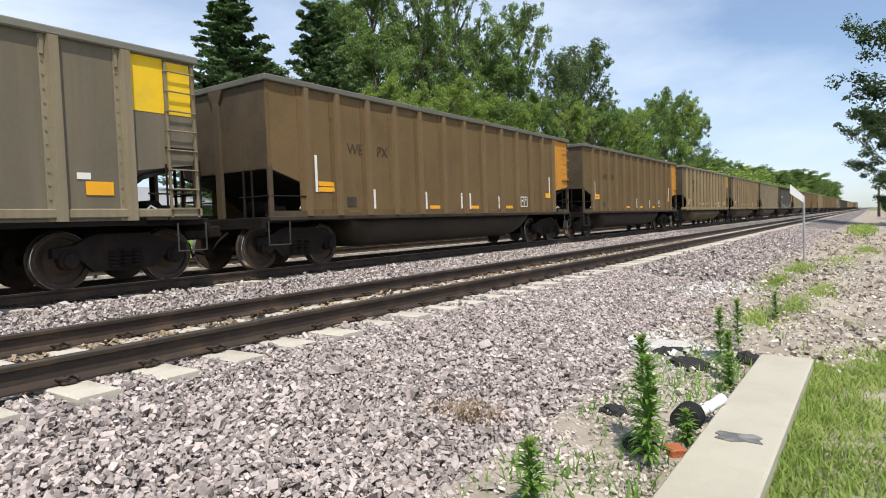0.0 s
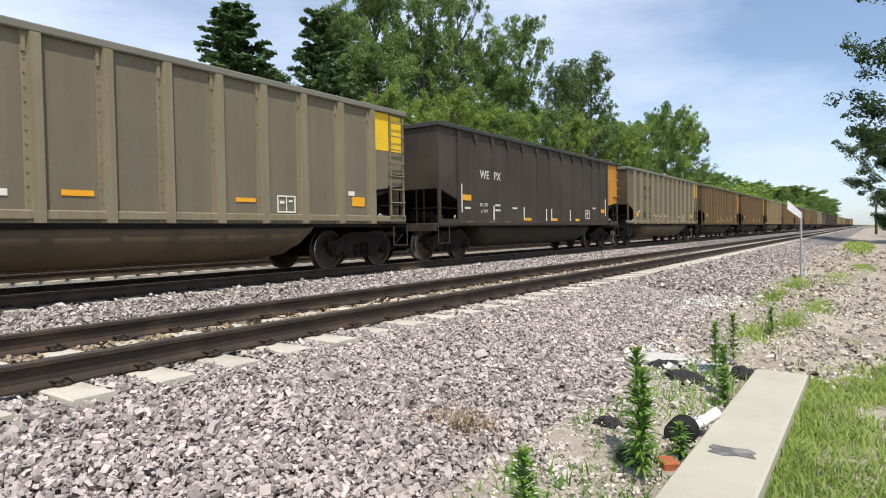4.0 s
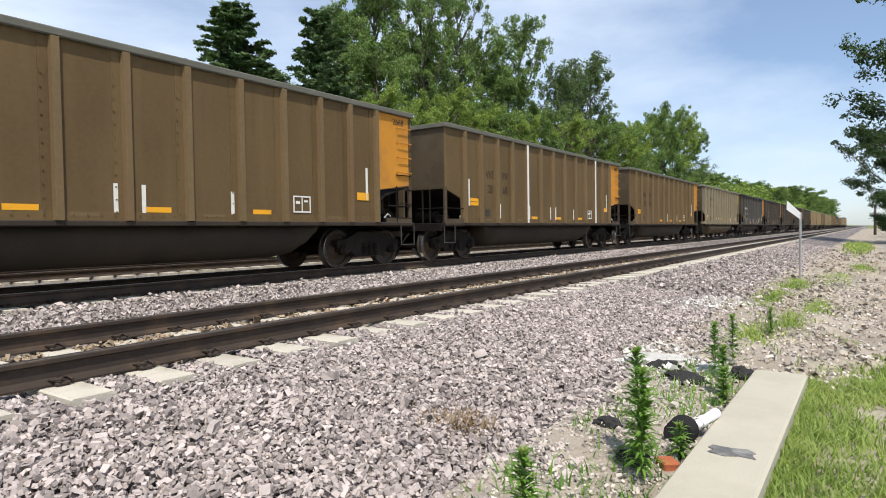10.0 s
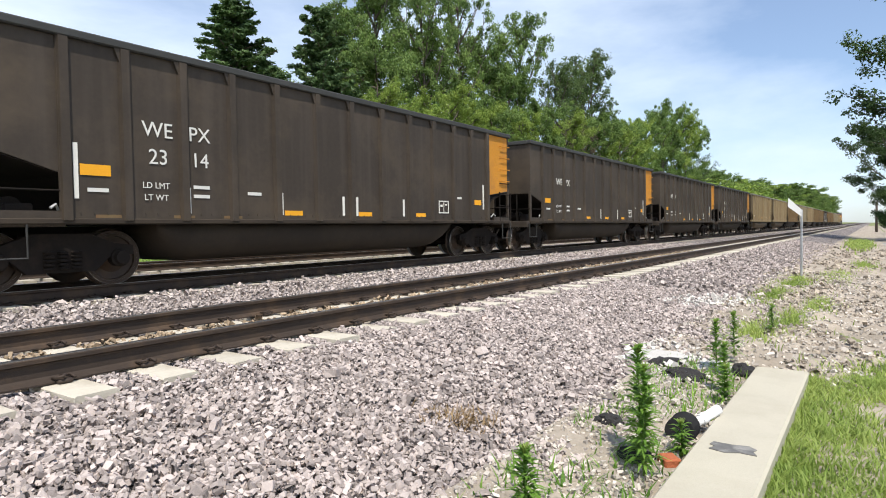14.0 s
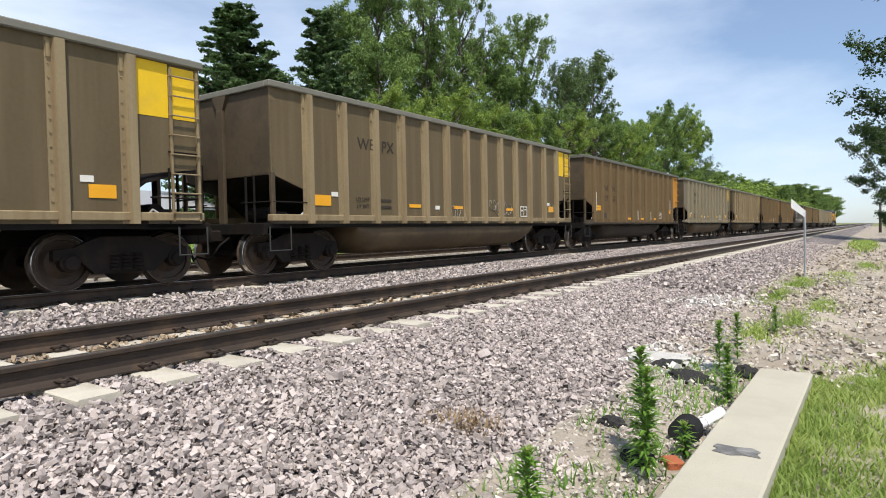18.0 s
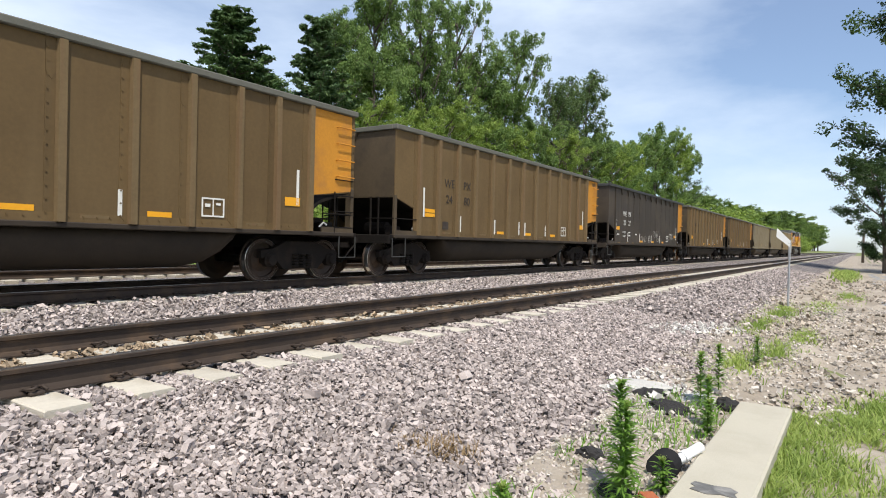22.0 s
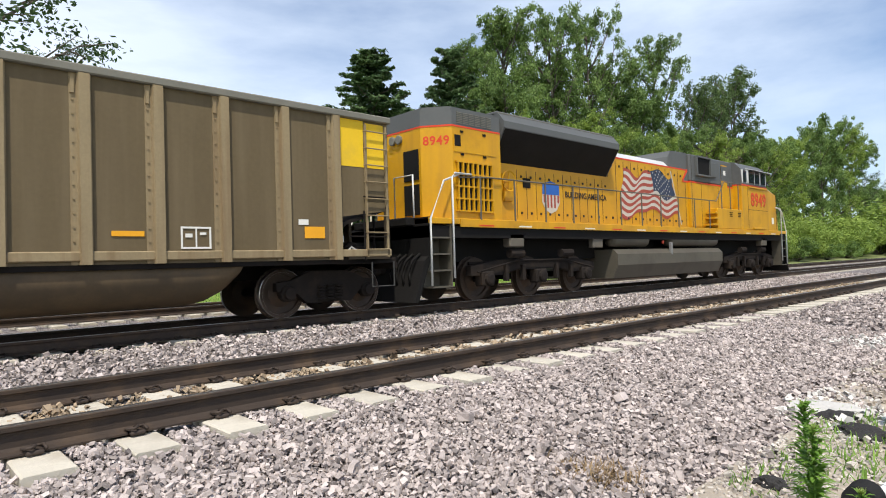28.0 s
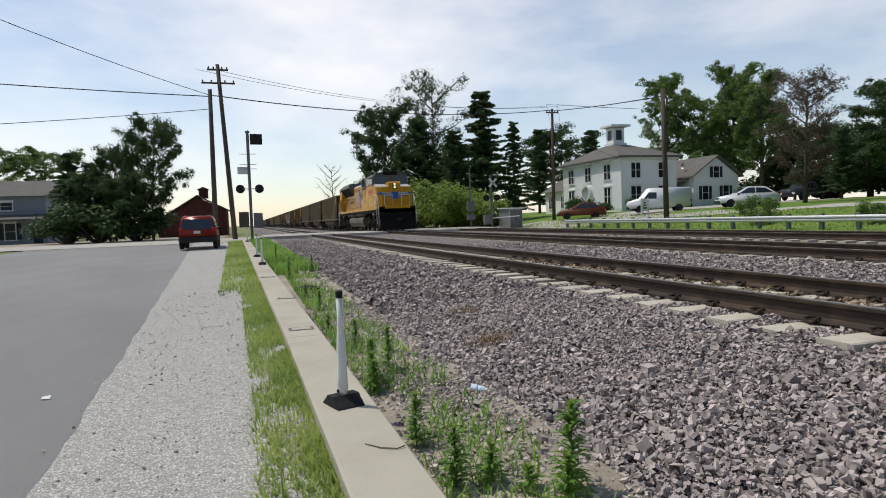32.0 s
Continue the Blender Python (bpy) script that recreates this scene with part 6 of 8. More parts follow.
# name: trunk and crown, and the height and reach they are built at
SORTS, BUILT = {}, {}
for nm, h, r, made in (
        ("oak", 16, 5.6, broadleaf(11, 16, 5.6, 34000, 0.125)), ("cottonwood", 22, 4.6, broadleaf(12, 22, 4.6, 36000, 0.14, rise=(0.9, 1.7), limbs=24, clump=(0.018, 0.036))),
        ("maple", 15, 5.2, broadleaf(13, 15, 5.2, 32000, 0.12, low=0.02, leafm="leaf_light")), ("airy", 22, 5.4, broadleaf(14, 22, 5.4, 24000, 0.14, 0.22, rise=(0.7, 1.5), limbs=20, clump=(0.018, 0.034))),
        ("shade", 14, 5.6, broadleaf(15, 14, 5.6, 36000, 0.125, low=0.02, leafm="leaf_dark", clump=(0.03, 0.06))),
        ("slim", 20, 3.2, broadleaf(19, 20, 3.2, 22000, 0.13, 0.1, low=0.1, leafm="leaf_mid", rise=(0.9, 1.8), limbs=24, clump=(0.018, 0.034))),
        ("thin", 18, 6.5, broadleaf(16, 18, 6.5, 9500, 0.12, 0.35, leafm="leaf_dark")), ("bare", 12, 3.6, broadleaf(17, 12, 3.6, 120, 0.08, 0.6)),
        ("fringe", 16, 6.2, broadleaf(18, 16, 6.2, 34000, 0.12, 0.15, -0.02, "leaf_dark", clump=(0.03, 0.055))),
        ("cedar", 14, 3.4, conifer(21, 14, 3.4, 48000, 0.075, ragged=0.55, bare=0.02, droop=-0.12, taper=0.72)), ("spruce", 14, 3.0, conifer(22, 14, 3.0, 34000, 0.09, ragged=0.45, taper=0.65)),
        ("pine", 14, 4.2, conifer(23, 14, 4.2, 11000, 0.105, ragged=0.55, bare=0.22, droop=-0.1)), ("dead", 13, 4.0, broadleaf(24, 13, 4.0, 17000, 0.085, 0.05, 0.04, "needle_brown", limbs=26)),
        ("bush", 2.5, 1.6, bush_mesh(31, 1.6, 4500, 0.09, "leaf")), ("brush", 4.0, 2.6, bush_mesh(32, 2.6, 8500, 0.11, "leaf_light")), ("darkbush", 1.5, 1.0, bush_mesh(33, 1.0, 3000, 0.065, "leaf_dark"))):
    SORTS[nm], BUILT[nm] = made, (h, r)
TREE_LABEL = {"oak": "full green broad-leaved tree beyond the tracks", "cottonwood": "tall slender cottonwood with green leaves", "maple": "bright green broad-leaved tree",
              "airy": "tall airy tree with gaps between leafy limbs", "shade": "large dark green shade tree", "thin": "dark-limbed tree with thin foliage", "bare": "small dead leafless tree",
              "slim": "slender dark green tree with upright limbs", "cedar": "dark green ragged cedar tree", "spruce": "dark green pointed spruce tree", "pine": "tall open pine with layered boughs", "dead": "browned dying conifer with bare twigs",
              "fringe": "roadside tree with low hanging green boughs", "bush": "leafy green roadside bush", "brush": "bright green overgrown brush", "darkbush": "dense dark green shrub"}


def tree(sort, x, y, s=1.0, turn=0.0, wide=1.0):
    t = thing("bush" if sort in ("bush", "brush", "darkbush") else "tree", (x, y, ground_z(x, y)), turn, TREE_LABEL[sort],
              "bush" if sort in ("bush", "brush", "darkbush") else "tree", "bushes" if sort in ("bush", "brush", "darkbush") else "trees")
    t.scale = (s * wide, s * wide, s)
    part("stem" if sort in ("bush", "brush", "darkbush") else "trunk", SORTS[sort][0], None, t)
    part("crown", SORTS[sort][1], None, t)
    return t


# wood behind the train, ahead to the side: kind, place, height, width
for i, (sort, x, y, h, w) in enumerate([
        ("cedar", 27.9, 37, 16.2, 13.0), ("cedar", 31.6, 38, 12.6, 10.5), ("cedar", 36.3, 37, 18.2, 11.0), ("cedar", 38.6, 39, 15.5, 9.5), ("oak", 33.5, 42, 13.5, 8.0), ("cottonwood", 45.5, 44, 22.5, 6.5), ("cottonwood", 51.0, 44, 27.5, 8.2), ("oak", 48, 41, 19, 8),
        ("airy", 60.5, 44, 30.0, 8.5), ("airy", 67.5, 44, 32.0, 8.5), ("cottonwood", 63.5, 47, 25, 9), ("cottonwood", 75, 45, 27, 9), ("airy", 84, 44, 32.5, 9.5), ("oak", 79, 43, 24, 9), ("slim", 94, 42, 27.0, 5.6), ("slim", 109, 42, 32.0, 8.2), ("slim", 104, 43, 27, 6.5),
        ("dead", 92, 38, 17.5, 6.0), ("maple", 41, 36, 12.8, 6.5), ("maple", 47, 36, 12.0, 6.5), ("maple", 53, 36, 14.8, 8.0), ("maple", 58.5, 36, 14.0, 7.0), ("oak", 64, 37, 15.5, 8.0), ("maple", 69.5, 36, 15.0, 6.5),
        ("oak", 76, 37, 17.0, 9.0), ("maple", 85, 37, 16.5, 8.0), ("oak", 100, 39, 19, 10), ("maple", 108, 37, 17, 9), ("oak", 118, 40, 20.5, 10), ("oak", 128, 42, 22.5, 10), ("maple", 137, 43, 23.5, 11),
        ("oak", 149, 44, 25, 12), ("oak", 163, 44, 31.5, 13), ("maple", 176, 45, 30, 14), ("oak", 190, 45, 30, 14), ("thin", 202, 44, 21, 12), ("oak", 216, 44, 18.5, 15), ("oak", 240, 45, 19.5, 16), ("maple", 265, 46, 18, 18), ("oak", 292, 46, 19.5, 18)]):
    if sort != "cedar":        # leafy crowns stand out past their limbs' tips
        h, w = h * 0.955, w * 0.96
    tree(sort, x, y, h / BUILT[sort][0], i * 47.0, w * 0.5 / BUILT[sort][1] / (h / BUILT[sort][0]))
for i in range(26):
    tree(("oak", "maple", "cottonwood")[i % 3], 315 + 25 * i, 46 + 5 * math.sin(i * 2.1), (1.15 + 0.045 * min(i, 12) + 0.12 * math.sin(i * 1.7)) * (0.75 if i % 3 == 2 else 1.0), i * 61.0, 1.6)
for i in range(26):
    tree(("brush", "bush", "brush")[i % 3], 27 + 4.0 * i, 29.5 + 2.0 * math.sin(i * 1.9), 1.0 + 0.35 * math.sin(i * 2.3) ** 2, i * 73.0, 1.1)
for i in range(30):
    tree(("brush", "bush", "brush")[i % 3], 132 + 10.0 * i, 33 + 3.0 * math.sin(i * 1.9), 1.9 + 0.5 * math.sin(i * 2.3) ** 2, i * 73.0, 1.6)
# the near side of the line, far along the street
for i, (x, y, s) in enumerate([(60, -6.3, 1.25), (58, -1.7, 0.62), (90, -10, 1.1), (130, -15, 1.0), (170, -18, 1.0), (240, -20, 1.2)]):
    tree("fringe" if i == 0 else "shade" if i < 3 else "oak", x, y, s, i * 83.0, 0.95)
# opposite, abreast of the camera
for i, (sort, x, y, s, w) in enumerate([("thin", 2.5, 33, 1.10, 1.0), ("thin", -4.0, 36, 1.0, 1.0), ("oak", -11, 44, 0.7, 1.0), ("thin", 8, 48, 0.8, 1.0), ("oak", 17, 50, 0.55, 1.1), ("oak", 24, 50, 0.5, 1.2)]):
    tree(sort, x, y, s, i * 97.0, w)
# village side
for i, (sort, x, y, s, w) in enumerate([
        ("pine", -24.0, 36.5, 0.82, 1.0), ("pine", -17.5, 37, 1.15, 0.9), ("oak", -15, 52, 0.95, 1.1), ("maple", -25, 52, 0.7, 1.2), ("oak", -31, 56, 0.6, 1.1), ("dead", -40.8, 45.4, 0.84, 0.95), ("shade", -35.2, 48.7, 0.66, 1.1), ("shade", -65, 72, 0.7, 1.3), ("shade", -57, 74, 0.62, 1.4), ("oak", -49, 76, 0.65, 1.4), ("shade", -41, 77, 0.7, 1.4), ("oak", -33, 78, 0.65, 1.4), ("shade", -24, 76, 0.75, 1.4), ("shade", -14, 72, 0.7, 1.4),
        ("spruce", -47, 57, 0.5, 1.3), ("spruce", -52, 58, 0.45, 1.3), ("cottonwood", -77, 59.5, 0.84, 0.9), ("cottonwood", -68, 63, 0.82, 0.9), ("oak", -68, 68, 0.85, 1.0), ("oak", -72, 63, 0.92, 1.1), ("cottonwood", -62, 62, 0.72, 1.0), ("shade", -79, 70, 0.9, 1.0),
        ("spruce", -86, 52, 0.9, 1.3), ("spruce", -94, 47, 1.0, 1.2), ("shade", -98, 52, 1.0, 1.2),
        ("shade", -82, 18.0, 1.15, 0.8), ("shade", -76, 20.0, 0.75, 0.9), ("thin", -80, 24.5, 1.12, 0.75), ("cedar", -76, 21.5, 1.0, 1.3), ("spruce", -75, 29.5, 1.22, 1.35), ("spruce", -73, 33, 0.9, 0.95),
        ("cedar", -72, 24.5, 0.85, 1.5), ("shade", -86, 30, 0.8, 1.2), ("bare", -100, 13.5, 0.85, 0.8), ("brush", -61, 22.5, 1.0, 1.3), ("brush", -62, 18.5, 1.15, 1.3), ("brush", -64, 22, 1.0, 1.3), ("brush", -63, 15.4, 0.75, 1.2), ("darkbush", -60, 24.5, 1.4, 1.2),
        ("shade", -62, -8.2, 0.78, 0.72), ("shade", -65, -11.8, 0.62, 0.8), ("spruce", -63, -15.0, 0.58, 1.3), ("shade", -62, -12.6, 0.42, 1.1), ("shade", -61, -9.5, 0.42, 1.2), ("spruce", -64, -13.3, 0.52, 1.3), ("oak", -88, -30, 0.75, 1.2), ("oak", -90, -24, 0.7, 1.2),
        ("darkbush", -62, -9.5, 2.4, 1.3), ("darkbush", -61, -12.5, 2.6, 1.3), ("darkbush", -62, -15.2, 2.2, 1.1)] + [("shade", -60 + 6.2 * k, 65 - 1.1 * k + 1.5 * math.sin(k * 2.2), 0.5 + 0.06 * math.sin(k * 1.9), 1.5) for k in range(10)] + [("darkbush", -66 + 6.5 * k, 66 + 4 * math.sin(k * 2.0), 2.6 + 0.6 * math.sin(k * 1.3), 1.5) for k in range(9)]):
    tree(sort, x, y, s, i * 59.0, w)
for i, (sort, x, y, s) in enumerate([("bush", -28.9, 28.6, 0.66), ("bush", -21.75, 28.6, 0.45), ("darkbush", -57.5, 40.2, 1.1), ("darkbush", -60.5, 38.2, 0.9), ("darkbush", -63.5, 37.0, 1.5),
                                     ("darkbush", -46.5, 45.6, 1.3), ("darkbush", -70.5, 40.5, 1.2), ("bush", -18, 31, 0.7), ("bush", -13, 33, 0.8)]):
    tree(sort, x, y, s, i * 41.0)


# ---- crossing and village ----
M["house_white"] = mat("house_white", (0.86, 0.865, 0.85), 0.7, vary=0.04, scale=0.5, fine=12)
M["metal_roof"] = mat("metal_roof", (0.350, 0.357, 0.364), 0.5, 0.2, vary=0.06)
# distant building's wall: its shaded look is put into the grey
M["house_shaded"] = mat("house_shaded", (0.20, 0.195, 0.18), 0.8, vary=0.08)
M["house_blue"] = mat("house_blue", (0.25, 0.29, 0.32), 0.75, vary=0.06)
M["trim_white"] = mat("trim_white", (0.80, 0.80, 0.78), 0.6, vary=0.03)
M["shingle"] = mat("shingle", (0.15, 0.14, 0.125), 0.9, vary=0.15, scale=0.8, fine=18, bump=0.5, bump_scale=18)
M["shutter"] = mat("shutter", (0.03, 0.035, 0.04), 0.6, vary=0.1)
M["barn_red"] = mat("barn_red", (0.10, 0.035, 0.028), 0.9, vary=0.15, scale=1.0, fine=14, stretch=(1, 4, 0.4))
M["pane"] = mat("pane", (0.02, 0.024, 0.027), 0.2, vary=0.05, spec=0.25)
M["pole_wood"] = mat("pole_wood", (0.10, 0.08, 0.065), 0.9, vary=0.2, scale=2, fine=12, bump=0.5, bump_scale=18, stretch=(1, 1, 0.15))
M["galv"] = mat("galv", (0.52, 0.53, 0.54), 0.45, 0.6, vary=0.1)
M["mast_grey"] = mat("mast_grey", (0.17, 0.175, 0.18), 0.5, 0.3, vary=0.1)
M["sign_white"] = mat("sign_white", (0.78, 0.78, 0.76), 0.5, vary=0.03)
M["black"] = mat("black", (0.02, 0.02, 0.02), 0.6, vary=0.1)
M["rubber"] = mat("rubber", (0.022, 0.022, 0.023), 0.85, vary=0.15)
M["chrome"] = mat("chrome", (0.6, 0.6, 0.6), 0.2, 1.0, vary=0.03)
M["tail_red"] = mat("tail_red", (0.45, 0.02, 0.015), 0.25, vary=0.03)
M["lens"] = mat("lens", (0.7, 0.7, 0.68), 0.15, vary=0.03)


def paint(name, c):
    M[name] = mat(name, c, 0.28, 0.15, vary=0.03, scale=0.8, fine=9)
    return name


for nm, c in (("suv_red", (0.22, 0.022, 0.014)), ("car_copper", (0.13, 0.042, 0.02)), ("van_white", (0.76, 0.77, 0.78)), ("pickup_dark", (0.045, 0.05, 0.06)), ("car_white", (0.7, 0.72, 0.74)), ("car_grey", (0.2, 0.21, 0.22))):
    paint(nm, c)


def gz(x, y):
    return ground_z(x, y)


def vehicle(kind, x, y, turn, colour, label, L, W, profile, glass, clad=None, wheel_r=0.34, wheels=None):
    """A road vehicle that points along its own +x: lofted body with tucked-in roof, glass, wheels, lamps."""
    v = thing(kind, (x, y, gz(x, y) + 0.03), turn, label, kind.replace("_", " "), "parked vehicles")
    n = len(profile)
    zt = max(p[1] for p in profile)
    belt = sorted({p[1] for p in profile})[len({p[1] for p in profile}) // 2]

    def half(z):
        k = max(0.0, (z - belt) / (zt - belt))
        lo = max(0.0, (0.45 - z) / 0.45)
        return W / 2 * (1 - 0.17 * k - 0.05 * lo)
    vs = [(a, -half(b) + 0.03, b) for a, b in profile] + [(a, half(b) - 0.03, b) for a, b in profile]
    body = MB().add(vs, [tuple(range(n)), tuple(reversed(range(n, 2 * n)))] + [(i, i + n, (i + 1) % n + n, (i + 1) % n) for i in range(n)])
    b = bmesh.new()
    me = body.mesh("body", M[colour])
    b.from_mesh(me)
    bmesh.ops.bevel(b, geom=list(b.edges), offset=0.05, segments=2, affect="EDGES", clamp_overlap=True)
    b.to_mesh(me)
    b.free()
    me.polygons.foreach_set("use_smooth", [True] * len(me.polygons))
    part("body", me, None, v)
    for poly in glass:
        for s in (-1, 1):
            ys = [s * (half(q) - 0.012) for _, q in poly]
            g = [(a, yy, q) for (a, q), yy in zip(poly, ys)]
            gi = [(a, yy - s * 0.02, q) for a, yy, q in g]
            m = len(g)
            part("side_window", MB().add(g + gi, [tuple(range(m)), tuple(reversed(range(m, 2 * m)))] + [(i, i + m, (i + 1) % m + m, (i + 1) % m) for i in range(m)]), M["glass"], v)
    # windscreen and rear window from the profile's sloping edges near the roof
    for (a, c), (d, e) in zip(profile, profile[1:] + profile[:1]):
        if max(c, e) > zt - 0.12 and min(c, e) < belt + 0.12 and abs(c - e) > 0.25:
            p0, p1 = Vector((a, 0, c)), Vector((d, 0, e))
            q0, q1 = p0.lerp(p1, 0.12), p0.lerp(p1, 0.86)
            nrm = Vector((-(p1 - p0).z, 0, (p1 - p0).x)).normalized()
            if nrm.x * (1 if (a + d) > 0 else -1) < 0:
                nrm = -nrm
            pts = []
            for q in (q0, q1):
                hw = half(q.z) - 0.11
                pts += [(q + nrm * 0.012 + Vector((0, -hw, 0))), (q + nrm * 0.012 + Vector((0, hw, 0)))]
            pts = [pts[0], pts[1], pts[3], pts[2]]
            part("windscreen", MB().add(pts + [p - nrm * 0.02 for p in pts], [(0, 1, 2, 3), (4, 5, 6, 7), (0, 1, 5, 4), (1, 2, 6, 5), (2, 3, 7, 6), (3, 0, 4, 7)]), M["glass"], v)
    for a in wheels or (-L * 0.30, L * 0.31):
        for s in (-1, 1):
            wv = part("wheel", MB().lathe([(wheel_r * 0.5, -0.10), (wheel_r * 0.62, -0.115), (wheel_r * 0.95, -0.11), (wheel_r, -0.07), (wheel_r, 0.08), (wheel_r * 0.9, 0.11), (0.1, 0.1)], (0, 0, 0), "y", 18),
                      M["rubber"], v, "black tyre", at=pose(a, s * (W / 2 - 0.09), wheel_r, 0, 0, 0 if s < 0 else 180))
            part("rim", MB().lathe([(0.03, -0.085), (wheel_r * 0.55, -0.095), (wheel_r * 0.62, -0.118), (wheel_r * 0.60, -0.05)], (0, 0, 0), "y", 14), M["chrome"], wv)
    for s in (-1, 1):
        part("head_lamp", MB().box(L / 2 - 0.14, s * W * 0.28, 0.62, L / 2 - 0.015, s * W * 0.43, 0.80, 0.02), M["lens"], v)
        part("tail_lamp", MB().box(-L / 2 + 0.02, s * W * 0.38, 0.80, -L / 2 + 0.12, s * W * 0.475, 1.12, 0.02), M["tail_red"], v, "red tail lamp")
        part("mirror", MB().box(L * 0.17, s * (W / 2 - 0.02), 0.98, L * 0.20, s * (W / 2 + 0.16), 1.13, 0.03), M["black"], v)
    part("bumper", MB().box(-L / 2 - 0.05, -W * 0.46, 0.36, -L / 2 + 0.12, W * 0.46, 0.66, 0.03), M[clad or "black"], v)
    part("bumper", MB().box(L / 2 - 0.12, -W * 0.46, 0.34, L / 2 + 0.05, W * 0.46, 0.58, 0.03), M[clad or "black"], v)
    part("grille", MB().box(L / 2 - 0.03, -W * 0.25, 0.60, L / 2 + 0.012, W * 0.25, 0.80, 0.01), M["black"], v)
    part("number_plate", MB().box(-L / 2 - 0.02, -0.16, 0.82, -L / 2 + 0.02, 0.16, 0.97), M["mark_white"], v)
    return v


SUVP = [(-2.2, 0.42), (-2.24, 0.95), (-1.98, 1.66), (-1.7, 1.74), (0.35, 1.74), (1.05, 1.12), (2.1, 1.02), (2.27, 0.85), (2.25, 0.40)]
SUVG = [[(-1.85, 1.12), (-1.72, 1.55), (-1.05, 1.60), (-1.05, 1.12)], [(-0.98, 1.12), (-0.98, 1.60), (-0.2, 1.62), (-0.2, 1.12)], [(-0.12, 1.12), (-0.12, 1.62), (0.30, 1.60), (0.80, 1.14)]]
suv = vehicle("suv", -36.2, -2.42, 180, "suv_red", "red sport utility vehicle parked on the gravel shoulder", 4.5, 1.83, SUVP, SUVG)
for s in (-1, 1):
    part("roof_rail", MB().tube([(-1.6, s * 0.62, 1.72), (-1.5, s * 0.62, 1.80), (0.1, s * 0.62, 1.80), (0.2, s * 0.62, 1.72)], 0.02, 6), M["black"], suv)
    part("cladding", MB().box(-2.0, s * 0.90, 0.42, 2.0, s * 0.925, 0.66, 0.008), M["black"], suv, "dark lower cladding")
CARP = [(-2.3, 0.38), (-2.34, 0.92), (-1.9, 1.16), (-1.25, 1.62), (0.1, 1.66), (1.1, 1.08), (2.1, 0.92), (2.32, 0.7), (2.3, 0.36)]
CARG = [[(-1.75, 1.12), (-1.2, 1.5), (-0.5, 1.56), (-0.5, 1.12)], [(-0.42, 1.12), (-0.42, 1.56), (0.08, 1.56), (0.75, 1.12)]]
vehicle("car", -56.2, 32.8, 245, "car_copper", "copper brown crossover car at the street corner", 4.7, 1.9, CARP, CARG)
VANP = [(-2.75, 0.45), (-2.78, 1.0), (-2.77, 2.1), (-2.7, 2.22), (1.0, 2.22), (1.75, 1.3), (2.7, 1.08), (2.82, 0.8), (2.8, 0.42)]
VANG = [[(0.25, 1.25), (0.25, 1.82), (0.92, 1.85), (1.42, 1.25)]]
vehicle("van", -49.0, 36.8, 240, "van_white", "white cargo van parked by the lawn", 5.6, 2.0, VANP, VANG)
PICKP = [(-2.9, 0.55), (-2.92, 1.1), (-1.0, 1.12), (-0.95, 1.80), (-0.75, 1.88), (0.6, 1.88), (1.25, 1.25), (2.6, 1.15), (2.8, 0.9), (2.78, 0.5)]
vehicle("pickup_truck", -51.0, 56.5, 280, "pickup_dark", "dark flatbed pickup truck in the drive", 5.8, 2.0, PICKP, [[(-0.7, 1.25), (-0.7, 1.75), (0.5, 1.75), (0.95, 1.25)]], wheel_r=0.40)
vehicle("car", -41.2, 39.6, 240, "car_white", "white car half hidden behind a bush", 4.6, 1.85, CARP, CARG)
vehicle("car", -45.0, 66.0, 285, "car_grey", "grey car parked in the drive", 4.6, 1.85, CARP, CARG)
vehicle("car", -13.5, 41.0, 200, "car_grey", "grey car parked in the drive", 4.6, 1.85, CARP, CARG)


# guard rail along the far street
def guardrail():
    g = thing("guardrail", (0, 0, 0), 0, "galvanised steel guardrail on steel posts", "guardrail", kind="structure")
    y, x0, x1 = 26.3, -47.5, 6.0
    prof = [(0.00, 0.0), (0.02, 0.0), (0.085, 0.06), (0.085, 0.11), (0.02, 0.155), (0.085, 0.20), (0.085, 0.25), (0.02, 0.31), (0.0, 0.31)]
    zb = 0.42
    k = int((x1 - x0) / 3.81)
    for i in range(k):
        a = x0 + 3.81 * i
        za = gz(a, y) + zb
        part("beam", MB().prism([(y - 0.1 - p, za + q) for p, q in prof], "x", a, a + 3.79), M["galv"], g, "W-shaped galvanised beam")
    for i in range(2 * k + 1):
        a = x0 + 1.905 * i
        part("post", MB().box(a - 0.09, y - 0.0, gz(a, y) - 0.2, a + 0.09, y + 0.18, gz(a, y) + 0.82, 0.008).box(a - 0.09, y - 0.1, gz(a, y) + 0.42, a + 0.06, y, gz(a, y) + 0.72), M["mast_grey"], g)


guardrail()


